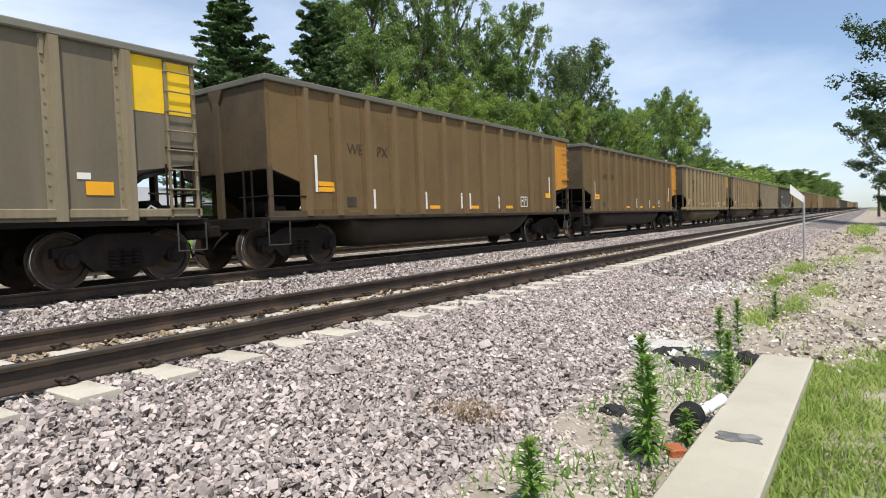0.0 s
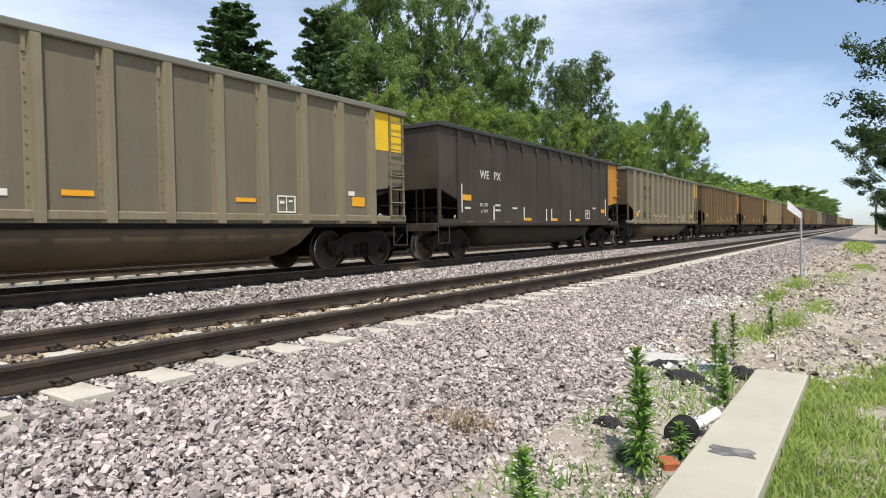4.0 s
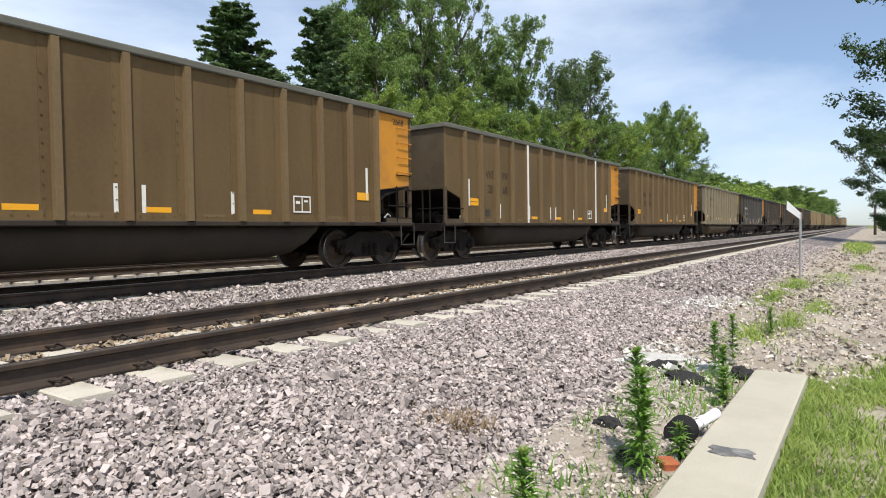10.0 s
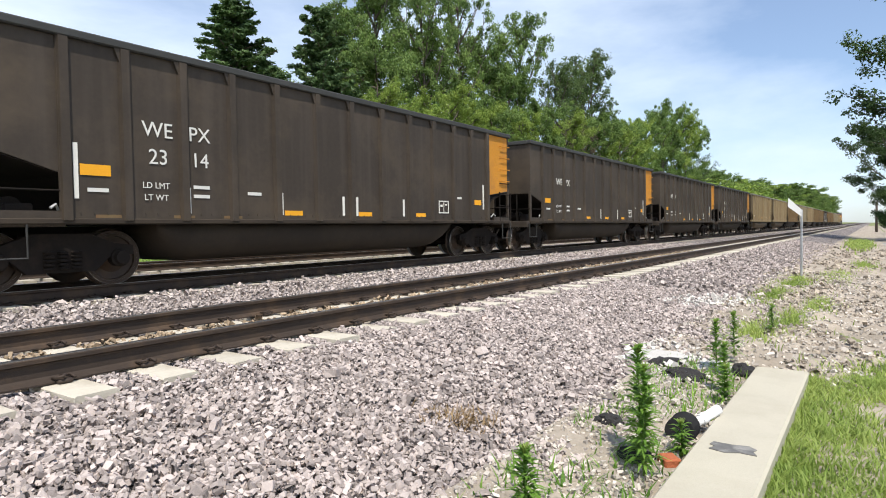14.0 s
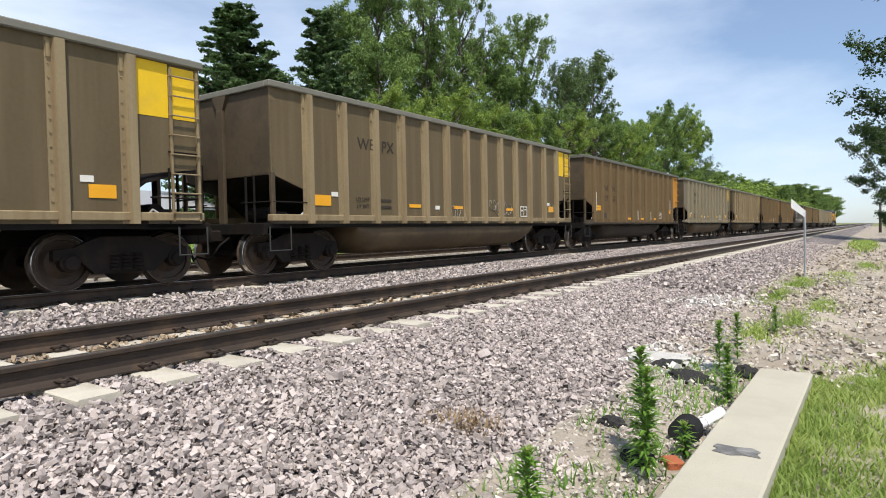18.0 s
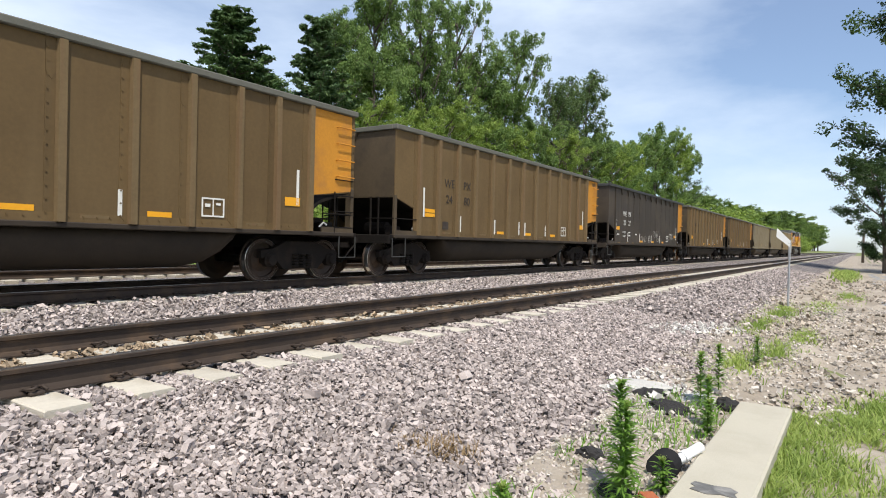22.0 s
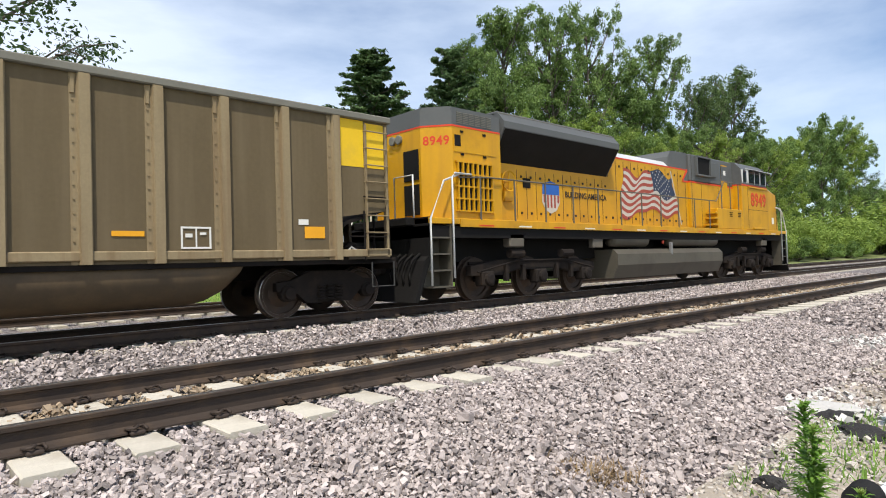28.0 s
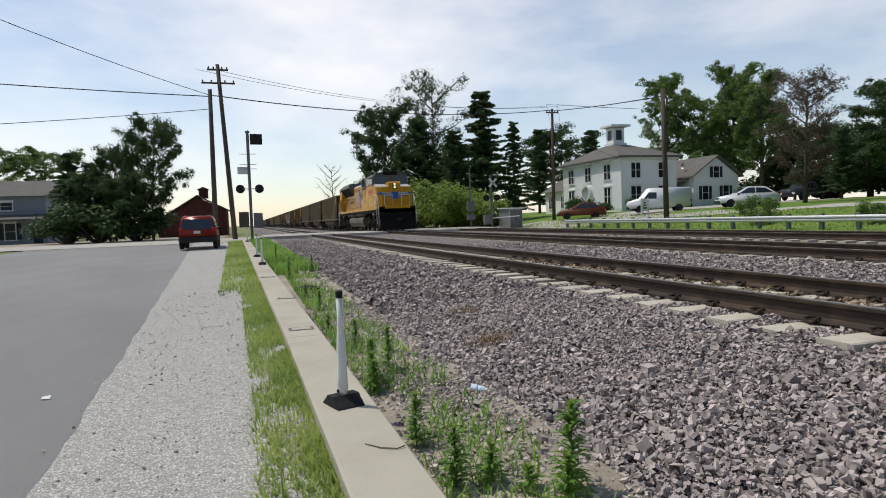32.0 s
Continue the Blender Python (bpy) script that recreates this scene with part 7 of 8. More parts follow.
# houses
def window(house, p, w, h, axis, arch=False, double=True, shut=False):
    """A window standing proud of a wall whose outward normal is -y or +x: frame, sill, panes."""
    x, y, z = p

    def bx(u0, v0, u1, v1, d0, d1):
        if axis == "-y":
            return MB().box(x + u0, y - d1, z + v0, x + u1, y - d0, z + v1)
        return MB().box(x + d0, y + u0, z + v0, x + d1, y + u1, z + v1)
    wn = part("window", bx(-w / 2, 0, w / 2, h, 0.0, 0.03), M["pane"], house, "dark glazed sash window")
    for a, b, c, d in ((-w / 2 - 0.09, -0.02, -w / 2, h + 0.1), (w / 2, -0.02, w / 2 + 0.09, h + 0.1), (-w / 2, h, w / 2, h + 0.1), (-w / 2, h * 0.49, w / 2, h * 0.515)):
        part("frame", bx(a, b, c, d, 0.0, 0.06), M["trim_white"], wn)
    if double:
        part("mullion", bx(-0.05, 0, 0.05, h, 0.0, 0.055), M["trim_white"], wn)
    part("sill", bx(-w / 2 - 0.15, -0.12, w / 2 + 0.15, -0.02, 0.0, 0.12), M["trim_white"], wn)
    part("hood", bx(-w / 2 - 0.18, h + 0.1, w / 2 + 0.18, h + 0.22, 0.0, 0.15), M["trim_white"], wn)
    if shut:
        for s in (-1, 1):
            a = s * (w / 2 + 0.3)
            part("shutter", bx(a - 0.2, 0, a + 0.2, h, 0.0, 0.05), M["shutter"], wn, "black shutter")


def siding(mb_part, house, x0, x1, y0, y1, z0, z1, material):
    """Clapboards: thin lapped boards on the two faces seen."""
    n = int((z1 - z0) / 0.3)
    for i in range(n):
        z = z0 + (z1 - z0) * i / n
        mb = MB().box(x0 - 0.02, y0 - 0.025, z, x1 + 0.025, y0, z + (z1 - z0) / n - 0.03)
        mb.box(x1, y0 - 0.02, z, x1 + 0.025, y1, z + (z1 - z0) / n - 0.03)
        part("clapboard", mb, material, house)


def hip(x0, x1, y0, y1, z0, z1, top, o=0.6):
    """A low hipped roof with overhanging eaves, flat on top."""
    a = [(x0 - o, y0 - o, z0), (x1 + o, y0 - o, z0), (x1 + o, y1 + o, z0), (x0 - o, y1 + o, z0)]
    cx, cy = (x0 + x1) / 2, (y0 + y1) / 2
    b = [(cx - top, cy - top, z1), (cx + top, cy - top, z1), (cx + top, cy + top, z1), (cx - top, cy + top, z1)]
    lo = [(p, q, r - 0.18) for p, q, r in a]
    return MB().add(lo + a + b, [(3, 2, 1, 0), (0, 1, 5, 4), (1, 2, 6, 5), (2, 3, 7, 6), (3, 0, 4, 7), (4, 5, 9, 8), (5, 6, 10, 9), (6, 7, 11, 10), (7, 4, 8, 11), (8, 9, 10, 11)])


H1 = (-74.7, -61.2, 41.0, 48.5)
hb = 1.55
house = thing("house", (0, 0, 0), 0, "two-storey white clapboard house with hipped roof and cupola", "house", "village houses")
part("wall", MB().box(H1[0], H1[2], hb - 0.4, H1[1], H1[3], hb + 6.2), M["house_white"], house)
siding(None, house, *H1, hb + 0.3, hb + 5.9, M["house_white"])
part("roof", hip(*H1, hb + 6.4, hb + 8.3, 1.2), M["shingle"], house, "grey shingled hipped roof")
part("cornice", MB().box(H1[0] - 0.25, H1[2] - 0.25, hb + 5.95, H1[1] + 0.25, H1[3] + 0.25, hb + 6.2), M["trim_white"], house)
for k in range(18):
    part("bracket", MB().box(H1[0] + 0.76 * k, H1[2] - 0.5, hb + 5.95, H1[0] + 0.76 * k + 0.15, H1[2] - 0.25, hb + 6.2), M["trim_white"], house)
cx, cy = (H1[0] + H1[1]) / 2, (H1[2] + H1[3]) / 2
cup = part("cupola", MB().box(cx - 1.0, cy - 1.0, hb + 8.1, cx + 1.0, cy + 1.0, hb + 8.6).box(cx - 0.78, cy - 0.78, hb + 8.6, cx + 0.78, cy + 0.78, hb + 10.5), M["trim_white"], house, "white square cupola")
part("cap", MB().box(cx - 1.35, cy - 1.35, hb + 10.6, cx + 1.35, cy + 1.35, hb + 10.85), M["trim_white"], cup)
part("light", MB().box(cx - 0.4, cy - 0.81, hb + 9.0, cx + 0.4, cy - 0.78, hb + 10.2).box(cx + 0.78, cy - 0.4, hb + 9.0, cx + 0.81, cy + 0.4, hb + 10.2), M["pane"], cup)
for x in (-72.5, -68.3, -64.0):
    if x != -68.3:
        window(house, (x, H1[2] - 0.03, hb + 0.9), 1.3, 2.0, "-y")
    window(house, (x, H1[2] - 0.03, hb + 3.9), 1.3, 1.7, "-y")
for y in (42.9, 46.6):
    window(house, (H1[1] + 0.03, y, hb + 0.9), 1.3, 2.0, "+x")
    window(house, (H1[1] + 0.03, y, hb + 3.9), 1.2, 1.7, "+x")
door = part("door", MB().box(-68.8, H1[2] - 0.08, hb + 0.3, -67.8, H1[2] - 0.02, hb + 2.5), M["trim_white"], house, "white panelled front door under arched hood")
part("door_hood", MB().lathe([(0.8, -0.5), (0.95, -0.5), (0.95, 0.0), (0.8, 0.0)], (-68.3, H1[2], hb + 2.5), "y", 16, False), M["trim_white"], door)
part("door_step", MB().box(-69.2, H1[2] - 1.2, hb - 0.2, -67.4, H1[2], hb + 0.3), M["concrete"], door)
part("wing", MB().box(-83.0, 42.5, hb - 0.4, -74.7, 47.5, hb + 3.3), M["house_white"], house)
part("wing_roof", MB().prism([(42.0, hb + 3.2), (45.0, hb + 5.0), (48.0, hb + 3.2)], "x", -83.4, -74.7), M["shingle"], house)
for x in (-81.2, -77.6):
    window(house, (x, 42.47, hb + 0.8), 1.1, 1.7, "-y")

H2 = (-69.0, -61.0, 50.8, 57.3)
h2 = thing("house", (0, 0, 0), 0, "small white gabled house with porch and black shutters", "house", "village houses")
hz = 2.0
part("wall", MB().box(H2[0], H2[2], hz - 0.4, H2[1], H2[3], hz + 3.5).prism([(H2[2], hz + 3.5), ((H2[2] + H2[3]) / 2, hz + 5.7), (H2[3], hz + 3.5)], "x", H2[0], H2[1]), M["house_white"], h2)
siding(None, h2, *H2, hz + 0.3, hz + 3.3, M["house_white"])
for s in (-1, 1):
    ym = (H2[2] + H2[3]) / 2
    ye = H2[2] - 0.5 if s < 0 else H2[3] + 0.5
    part("roof", MB().prism([(ye, hz + 3.3), (ym, hz + 5.85), (ym, hz + 6.0), (ye, hz + 3.48)], "x", H2[0] - 0.4, H2[1] + 0.4), M["shingle"], h2, "grey shingled roof")
window(h2, (H2[1] + 0.03, 54.0, hz + 3.3), 0.8, 1.3, "+x", double=False, shut=True)
window(h2, (H2[1] + 0.03, 52.4, hz + 0.7), 0.8, 1.6, "+x", double=False, shut=True)
window(h2, (H2[1] + 0.03, 55.4, hz + 0.7), 0.8, 1.6, "+x", double=False, shut=True)
part("porch_roof", MB().prism([(48.4, hz + 2.5), (50.8, hz + 3.1), (50.8, hz + 3.25), (48.3, hz + 2.68)], "x", -69.2, -61.8), M["shingle"], h2)
part("porch_floor", MB().box(-69.0, 48.6, hz - 0.2, -62.0, 50.8, hz + 0.3), M["trim_white"], h2)
for x in (-68.8, -66.6, -64.4, -62.2):
    part("porch_column", MB().box(x - 0.09, 48.65, hz + 0.3, x + 0.09, 48.83, hz + 2.55), M["trim_white"], h2)
part("porch_rail", MB().box(-69.0, 48.7, hz + 1.05, -62.0, 48.77, hz + 1.13), M["trim_white"], h2)
for x in (-67.6, -63.4):
    window(h2, (x, H2[2] - 0.03, hz + 0.7), 0.9, 1.6, "-y", double=False)
tagged(part("dish", MB().lathe([(0.05, 0.0), (0.25, -0.06), (0.36, -0.16), (0.25, -0.05)], (-63.5, 51.4, hz + 4.9), "y", 12), M["galv"], h2), "small grey roof dish")

h3 = thing("house", (0, 0, 0), 0, "weathered blue-grey two-storey house with white windows", "house", "village houses")
part("wall", MB().box(-80, -34, 0.0, -71.5, -19.2, 5.3), M["house_blue"], h3)
siding(None, h3, -80, -71.5, -34, -19.2, 0.5, 5.1, M["house_blue"])
part("roof", MB().prism([(-80.6, 5.2), (-75.7, 7.0), (-70.9, 5.2)], "y", -34.4, -18.8), M["shingle"], h3, "grey shingled roof")
part("porch_roof", MB().prism([(-71.5, 3.15), (-69.3, 2.75), (-69.3, 2.9), (-71.5, 3.4)], "y", -34, -19.0), M["shingle"], h3)
for y in (-22.6, -27.5):
    window(h3, (-71.47, y, 3.85), 1.0, 0.75, "+x", double=False)
window(h3, (-71.47, -22.4, 0.9), 0.9, 1.6, "+x", double=False, shut=True)
part("door", MB().box(-71.5, -20.4, 0.45, -71.44, -19.6, 2.5), M["shutter"], h3)

barn = thing("barn", (0, 0, 0), 0, "dark red wooden barn with small roof cupola", "barn")
part("wall", MB().prism([(-9.6, 0.2), (-9.6, 2.3), (-5.3, 5.0), (-2.2, 3.4), (-2.2, 0.2)], "x", -86, -77), M["barn_red"], barn)
for a, b in (((-10.1, 2.1), (-5.3, 5.12)), ((-1.7, 3.2), (-5.3, 5.12))):
    part("roof", MB().prism([a, b, (b[0], b[1] + 0.14), (a[0], a[1] + 0.14)], "x", -86.4, -76.7), M["shingle"], barn)
part("cupola", MB().box(-79.3, -5.2, 4.9, -78.1, -4.2, 5.9).prism([(-5.4, 5.9), (-4.7, 6.25), (-4.0, 5.9)], "x", -79.5, -77.9), M["barn_red"], barn)


# poles and wires
def pole(x, y, h, lean=(0.0, 0.0), arms=0, label="weathered wooden utility pole", xf=False):
    p = thing("utility_pole", (x, y, gz(x, y)), 0, label, "utility pole", "utility poles")
    top = (lean[0], lean[1], h)
    part("shaft", MB().tube([(0, 0, -0.3), (lean[0] * 0.5, lean[1] * 0.5, h * 0.5), top], 0.20, 10, r1=0.14), M["pole_wood"], p, smooth=True)
    for k in range(arms):
        z = h - 0.4 - 1.0 * k
        w = 1.2 if k else 0.75
        arm = part("cross_arm", MB().box(lean[0] - 0.06, lean[1] - w, z - 0.06, lean[0] + 0.06, lean[1] + w, z + 0.06, 0.01), M["pole_wood"], p)
        for q in (-w + 0.1, -w * 0.4, w * 0.4, w - 0.1):
            part("insulator", MB().lathe([(0.03, 0.0), (0.06, 0.05), (0.06, 0.14), (0.03, 0.18)], (lean[0], lean[1] + q, z + 0.06), "z", 8), M["hand_grey"], arm)
    if xf:
        part("transformer", MB().lathe([(0.2, 0.0), (0.24, 0.06), (0.24, 0.8), (0.18, 0.9)], (0.28, 0, h - 1.6), "z", 12), M["mast_grey"], p)
    return p


pole(-48.0, -2.15, 11.0, (0, 0.10))
pole(-50.0, -0.85, 13.3, (0, -0.66), 2, "leaning wooden utility pole with two cross arms")
pole(-61.5, 32.5, 12.2, (0, 0.1), 1)
pole(-37.2, 28.65, 9.6, (0, -0.15))
pole(-25.5, 36.5, 7.0, (0, 0.0), 0, "wooden utility pole with transformer", True)
pole(-110, 60, 13, (0, 0), 1)
pole(112, -0.6, 4.6)


def wire(a, b, sag, r=0.022):
    pts = [Vector(a).lerp(Vector(b), i / 16) - Vector((0, 0, sag * 4 * (i / 16) * (1 - i / 16))) for i in range(17)]
    w = new("wire", MB().tube(pts, r, 5).mesh("wire", M["black"], True))
    tagged(w, "thin black overhead wire between utility poles", "wire", "overhead wires")


Z1 = gz(-48, -2) + 10.6
wire((-48.0, -2.1, Z1), (-61.5, 32.6, 13.0), 0.9, 0.04)
wire((-61.5, 32.6, 12.9), (-37.2, 28.55, 9.6), 0.12, 0.04)
wire((-48.0, -2.1, Z1 - 0.1), (-40, -60, 14.0), 0.8, 0.035)
wire((-48.0, -2.1, Z1), (-14, -38, 23.0), 1.8)
wire((-48.0, -2.1, Z1 - 1.0), (-36, -45, 5.5), 0.6)
for k in (-0.7, 0.7):
    wire((-50, -2.4 + k, gz(-50, 0) + 12.9), (-61.5, 32.6 + k, 13.4), 1.2, 0.015)
    wire((-61.5, 32.6 + k, 13.6), (-110, 60 + k, 15.0), 0.8, 0.015)
    wire((-61.5, 32.6 + k, 13.6), (-40, 75 + k, 12.0), 1.2, 0.015)
wire((-61.5, 32.6, 11.0), (-62.0, 42.0, 7.6), 0.3, 0.015)


# crossing signals
def signal_mast(x, y, h, turn, label):
    s = thing("crossing_signal", (x, y, gz(x, y)), turn, label, "crossing signal", "crossing signals")
    part("mast", MB().tube([(0, 0, 0), (0, 0, h)], 0.10, 10).box(-0.25, -0.25, 0, 0.25, 0.25, 0.15), M["mast_grey"], s)
    return s


sg = signal_mast(-44.0, 0.35, 7.3, 0, "grey crossing signal mast with flashing lights and gate box")
part("radar_box", MB().box(-0.12, 0.15, 6.55, 0.12, 0.95, 7.25, 0.03), M["black"], sg, "black square equipment box")
for z in (3.55,):
    part("light_arm", MB().tube([(0, -0.85, z), (0, 0.85, z)], 0.03, 6), M["mast_grey"], sg)
    for q in (-0.62, 0.62):
        lt = part("flasher", MB().lathe([(0.30, 0.0), (0.30, 0.02), (0.15, 0.05), (0.15, 0.2)], (-0.05, q, z), "x", 14), M["black"], sg, "round black flashing light")
        part("hood", MB().lathe([(0.16, -0.35), (0.16, 0.0), (0.15, 0.0), (0.15, -0.35)], (-0.02, q, z), "x", 12, False), M["black"], lt)
part("bell", MB().lathe([(0.05, 0.0), (0.16, 0.03), (0.16, 0.12), (0.05, 0.2)], (0, 0, 7.3), "z", 10), M["mast_grey"], sg)
part("sign", MB().box(-0.1, -0.75, 4.55, -0.08, 0.0, 5.05), M["sign_white"], sg)
for z in (4.9, 5.2, 5.9):
    part("bracket", MB().tube([(0, -0.6, z), (0, 0.5, z)], 0.018, 6), M["mast_grey"], sg)
part("gate_box", MB().box(-0.3, 0.15, 0.9, 0.3, 0.75, 1.9, 0.04), M["mast_grey"], sg)
part("gate_box", MB().box(-0.3, -0.8, 0.95, 0.3, -0.15, 2.0, 0.04), M["pole_wood"], sg)

x2, y2 = -50.0, 20.4
s2 = signal_mast(x2, y2, 4.9, 0, "crossing signal with white crossbuck and lights")
for a in (45, -45):
    q = Matrix.Translation((0.12, 0.15, 4.2)) @ Euler((radians(a), 0, 0)).to_matrix().to_4x4()
    part("crossbuck", MB().box(-0.01, -0.5, -0.09, 0.01, 0.5, 0.09, 0, q), M["sign_white"], s2, "white crossed boards")
for q in (-0.5, 0.5):
    part("flasher", MB().lathe([(0.28, 0.0), (0.28, 0.02), (0.15, 0.05), (0.15, 0.2)], (0.1, q, 2.9), "x", 12), M["black"], s2)
part("gate_box", MB().box(-0.25, -0.7, 0.6, 0.25, -0.1, 1.4, 0.03), M["mast_grey"], s2)
part("gate_arm", MB().tube([(0, -0.4, 1.1), (0.1, 2.6, 1.25)], 0.05, 6), M["sign_white"], s2)
s3 = thing("light_mast", (-52.5, 19.4, gz(-52.5, 19.4)), 0, "slim grey signal pole with ladder", "signal pole")
part("mast", MB().tube([(0, 0, 0), (0, 0, 5.6)], 0.06, 8), M["mast_grey"], s3)
part("box", MB().box(-0.2, -0.3, 1.7, 0.2, 0.3, 2.6, 0.02).box(-0.2, -0.35, 0.9, 0.2, 0.35, 1.4, 0.02), M["mast_grey"], s3)
cab = thing("signal_cabinet", (-57.5, 25.5, gz(-57.5, 25.5)), 20, "grey metal signal cabinet beside the crossing", "cabinet")
part("body", MB().box(-0.8, -0.9, 0, 0.8, 0.9, 2.0, 0.03), M["galv"], cab)
part("roof", MB().box(-0.9, -1.0, 2.0, 0.9, 1.0, 2.1, 0.02), M["trim_white"], cab)
part("door", MB().box(0.8, -0.8, 0.1, 0.83, 0.8, 1.9), M["mast_grey"], cab)
part("handle", MB().box(0.83, -0.1, 0.9, 0.87, -0.05, 1.2), M["black"], cab)

# crossing panels between and beside the rails
cr = thing("road_crossing", (0, 0, 0), 0, "concrete road crossing panels level with the rails", "road crossing", kind="structure")
for ty in TRACKS:
    for a, b in ((-2.4, -0.84), (-0.66, 0.66), (0.84, 2.4)):
        for k in range(4):
            part("panel", MB().box(-56.5 + 2.4 * k, ty + a, 0.3, -54.12 + 2.4 * k, ty + b, RAIL_Z - 0.012, 0.02), M["street"], cr)
for a, b in ((1.2, 3.1), (7.9, 8.95), (13.75, 14.8), (19.6, 20.6)):
    part("approach", MB().box(-57, a, 0.2, -47, b, RAIL_Z - 0.03), M["street"], cr)

# drive on the far lawn and a yard sign
vs, fs = [], []
line = [(-62, 29.2, 4.5), (-50, 31.2, 4.2), (-42, 34.5, 4.0), (-32, 38.2, 4.0), (-20, 40.5, 4.0), (0, 42.5, 4.0), (30, 44, 4.0)]
for (x, y, w) in line:
    for j in range(5):
        yy = y - w / 2 + w * j / 4
        vs.append((x, yy, ground_z(x, yy) + 0.03))
fs = [(i * 5 + j, (i + 1) * 5 + j, (i + 1) * 5 + j + 1, i * 5 + j + 1) for i in range(len(line) - 1) for j in range(4)]
tagged(new("driveway", raw_mesh("driveway", vs, fs, M["street"])), "pale concrete drive across the lawn", "driveway", kind="structure")
yard = thing("yard_sign", (-43.3, 31.2, gz(-43.3, 31.2)), 35, "white wooden yard sign on two posts", "sign")
part("board", MB().box(-0.03, -0.7, 0.75, 0.03, 0.7, 1.75, 0.01), M["sign_white"], yard)
for q in (-0.75, 0.75):
    part("post", MB().box(-0.05, q - 0.05, 0, 0.05, q + 0.05, 1.85), M["sign_white"], yard)
for k in range(3):
    part("writing_bar", MB().box(0.03, -0.45 + 0.1 * k, 0.95 + 0.22 * k, 0.034, 0.45 - 0.15 * k, 1.07 + 0.22 * k), M["black"], yard)
wall = thing("distant_building", (0, 0, 0), 0, "long pale building far beyond the train", "building")
part("wall", MB().box(5, 36, 0.8, 25, 42, 3.2), M["house_shaded"], wall)
part("roof", MB().prism([(35.4, 3.15), (39, 4.5), (42.6, 3.15)], "x", 4.6, 25.4), M["metal_roof"], wall, "pale metal roof")
for x in (7, 12, 17.5, 22):
    part("door", MB().box(x - 0.5, 35.95, 1.3, x + 0.5, 36.0, 2.7), M["shutter"], wall)


# ---- things near the camera ----
M["pvc"] = mat("pvc", (0.78, 0.78, 0.76), 0.4, vary=0.04)
M["brick"] = mat("brick", (0.42, 0.13, 0.06), 0.9, vary=0.15, fine=30, bump=0.5)
M["slab_pale"] = mat("slab_pale", (0.50, 0.48, 0.44), 0.9, vary=0.08, scale=3, fine=40, bump=0.4)
M["asphalt_lump"] = mat("asphalt_lump", (0.035, 0.033, 0.032), 0.9, vary=0.2, fine=40, bump=0.8, bump_scale=40)
M["dry"] = leaf_mat("dry", (0.16, 0.10, 0.05), (0.34, 0.24, 0.12), 0.2)
M["bottle"] = mat("bottle", (0.62, 0.72, 0.80), 0.2, vary=0.05)
M["tape"] = mat("tape", (0.15, 0.145, 0.135), 0.6, 0.1, vary=0.3, scale=9, stain=(0.42, 0.40, 0.36), stain_scale=7, stain_at=0.56)
M["fine_stone"] = mat("fine_stone", (0.48, 0.43, 0.37), 0.9, vary=0.1, scale=3, fine=60, island=0.8)


def earth(x, y):
    """The surface a thing by the kerb rests on."""
    return ground_z(x, y) + 0.03


def delineator(x, y):
    z = 0.20 + ground_z(x, y) - ground_z(0, y)
    d = thing("delineator_post", (x, y, z), 20 * math.sin(x), "white flexible delineator post with black cap on a rubber base", "delineator", "delineator posts")
    part("base", MB().prism([(-0.13, 0.0), (0.13, 0.0), (0.12, 0.012), (0.07, 0.05), (0.045, 0.075), (-0.045, 0.075), (-0.07, 0.05), (-0.12, 0.012)], "y", -0.10, 0.10), M["rubber"], d, "black rubber base")
    part("tube", MB().lathe([(0.034, 0.06), (0.035, 0.20), (0.033, 0.40), (0.025, 0.51), (0.021, 0.57), (0.021, 0.76)], (0, 0, 0), "z", 16), M["pvc"], d, smooth=True)
    part("cap", MB().lathe([(0.024, 0.75), (0.025, 0.76), (0.025, 0.795), (0.020, 0.80)], (0, 0, 0), "z", 14), M["rubber"], d, "black cap")
    part("bolt", MB().lathe([(0.013, -0.044), (0.013, -0.03)], (0, 0, 0.10), "y", 8), M["rubber"], d)
    part("sleeve", MB().lathe([(0.0365, 0.10), (0.0365, 0.14)], (0, 0, 0), "z", 16, False), M["mark_white"], d)


for x, y in ((-4.19, 0.63), (-18.7, 0.42), (-22.7, 0.33), (-38.1, 0.02)):
    delineator(x, y)
for i, (x, y) in enumerate(((3.84, 0.66), (-7.5, 0.61), (-10.6, 0.62), (-14.7, 0.45), (-27, 0.2), (-31, 0.15))):
    z = 0.20 + ground_z(x, y) - ground_z(0, y)
    pl = thing("curb_plate", (x, y, z), 8 - 9 * i, "thin dark scuffed plate fixed to the curb top", "plate", "curb plates")
    part("plate", MB().box(-0.11, -0.15, 0.0, 0.11, 0.15, 0.008, 0.003) if i else MB().prism([(-0.08, -0.13), (-0.02, -0.11), (0.02, -0.13), (0.07, -0.09), (0.06, 0.0), (0.08, 0.10), (0.03, 0.12), (0.0, 0.09), (-0.05, 0.12), (-0.09, 0.03), (-0.06, -0.04)], "z", 0.0, 0.006), M["tape"] if i == 0 else M["hand_grey"], pl)
    if i:
        part("recess", MB().box(-0.07, -0.11, 0.008, 0.07, 0.11, 0.011), M["concrete"], pl)
tw = new("twig", MB().tube([(-3.35, 0.63, 0.203), (-3.25, 0.70, 0.206), (-3.2, 0.78, 0.207), (-3.22, 0.83, 0.21)], 0.004, 5).mesh("twig", M["bark"]))
tagged(tw, "thin curved dry twig on the curb", "twig")

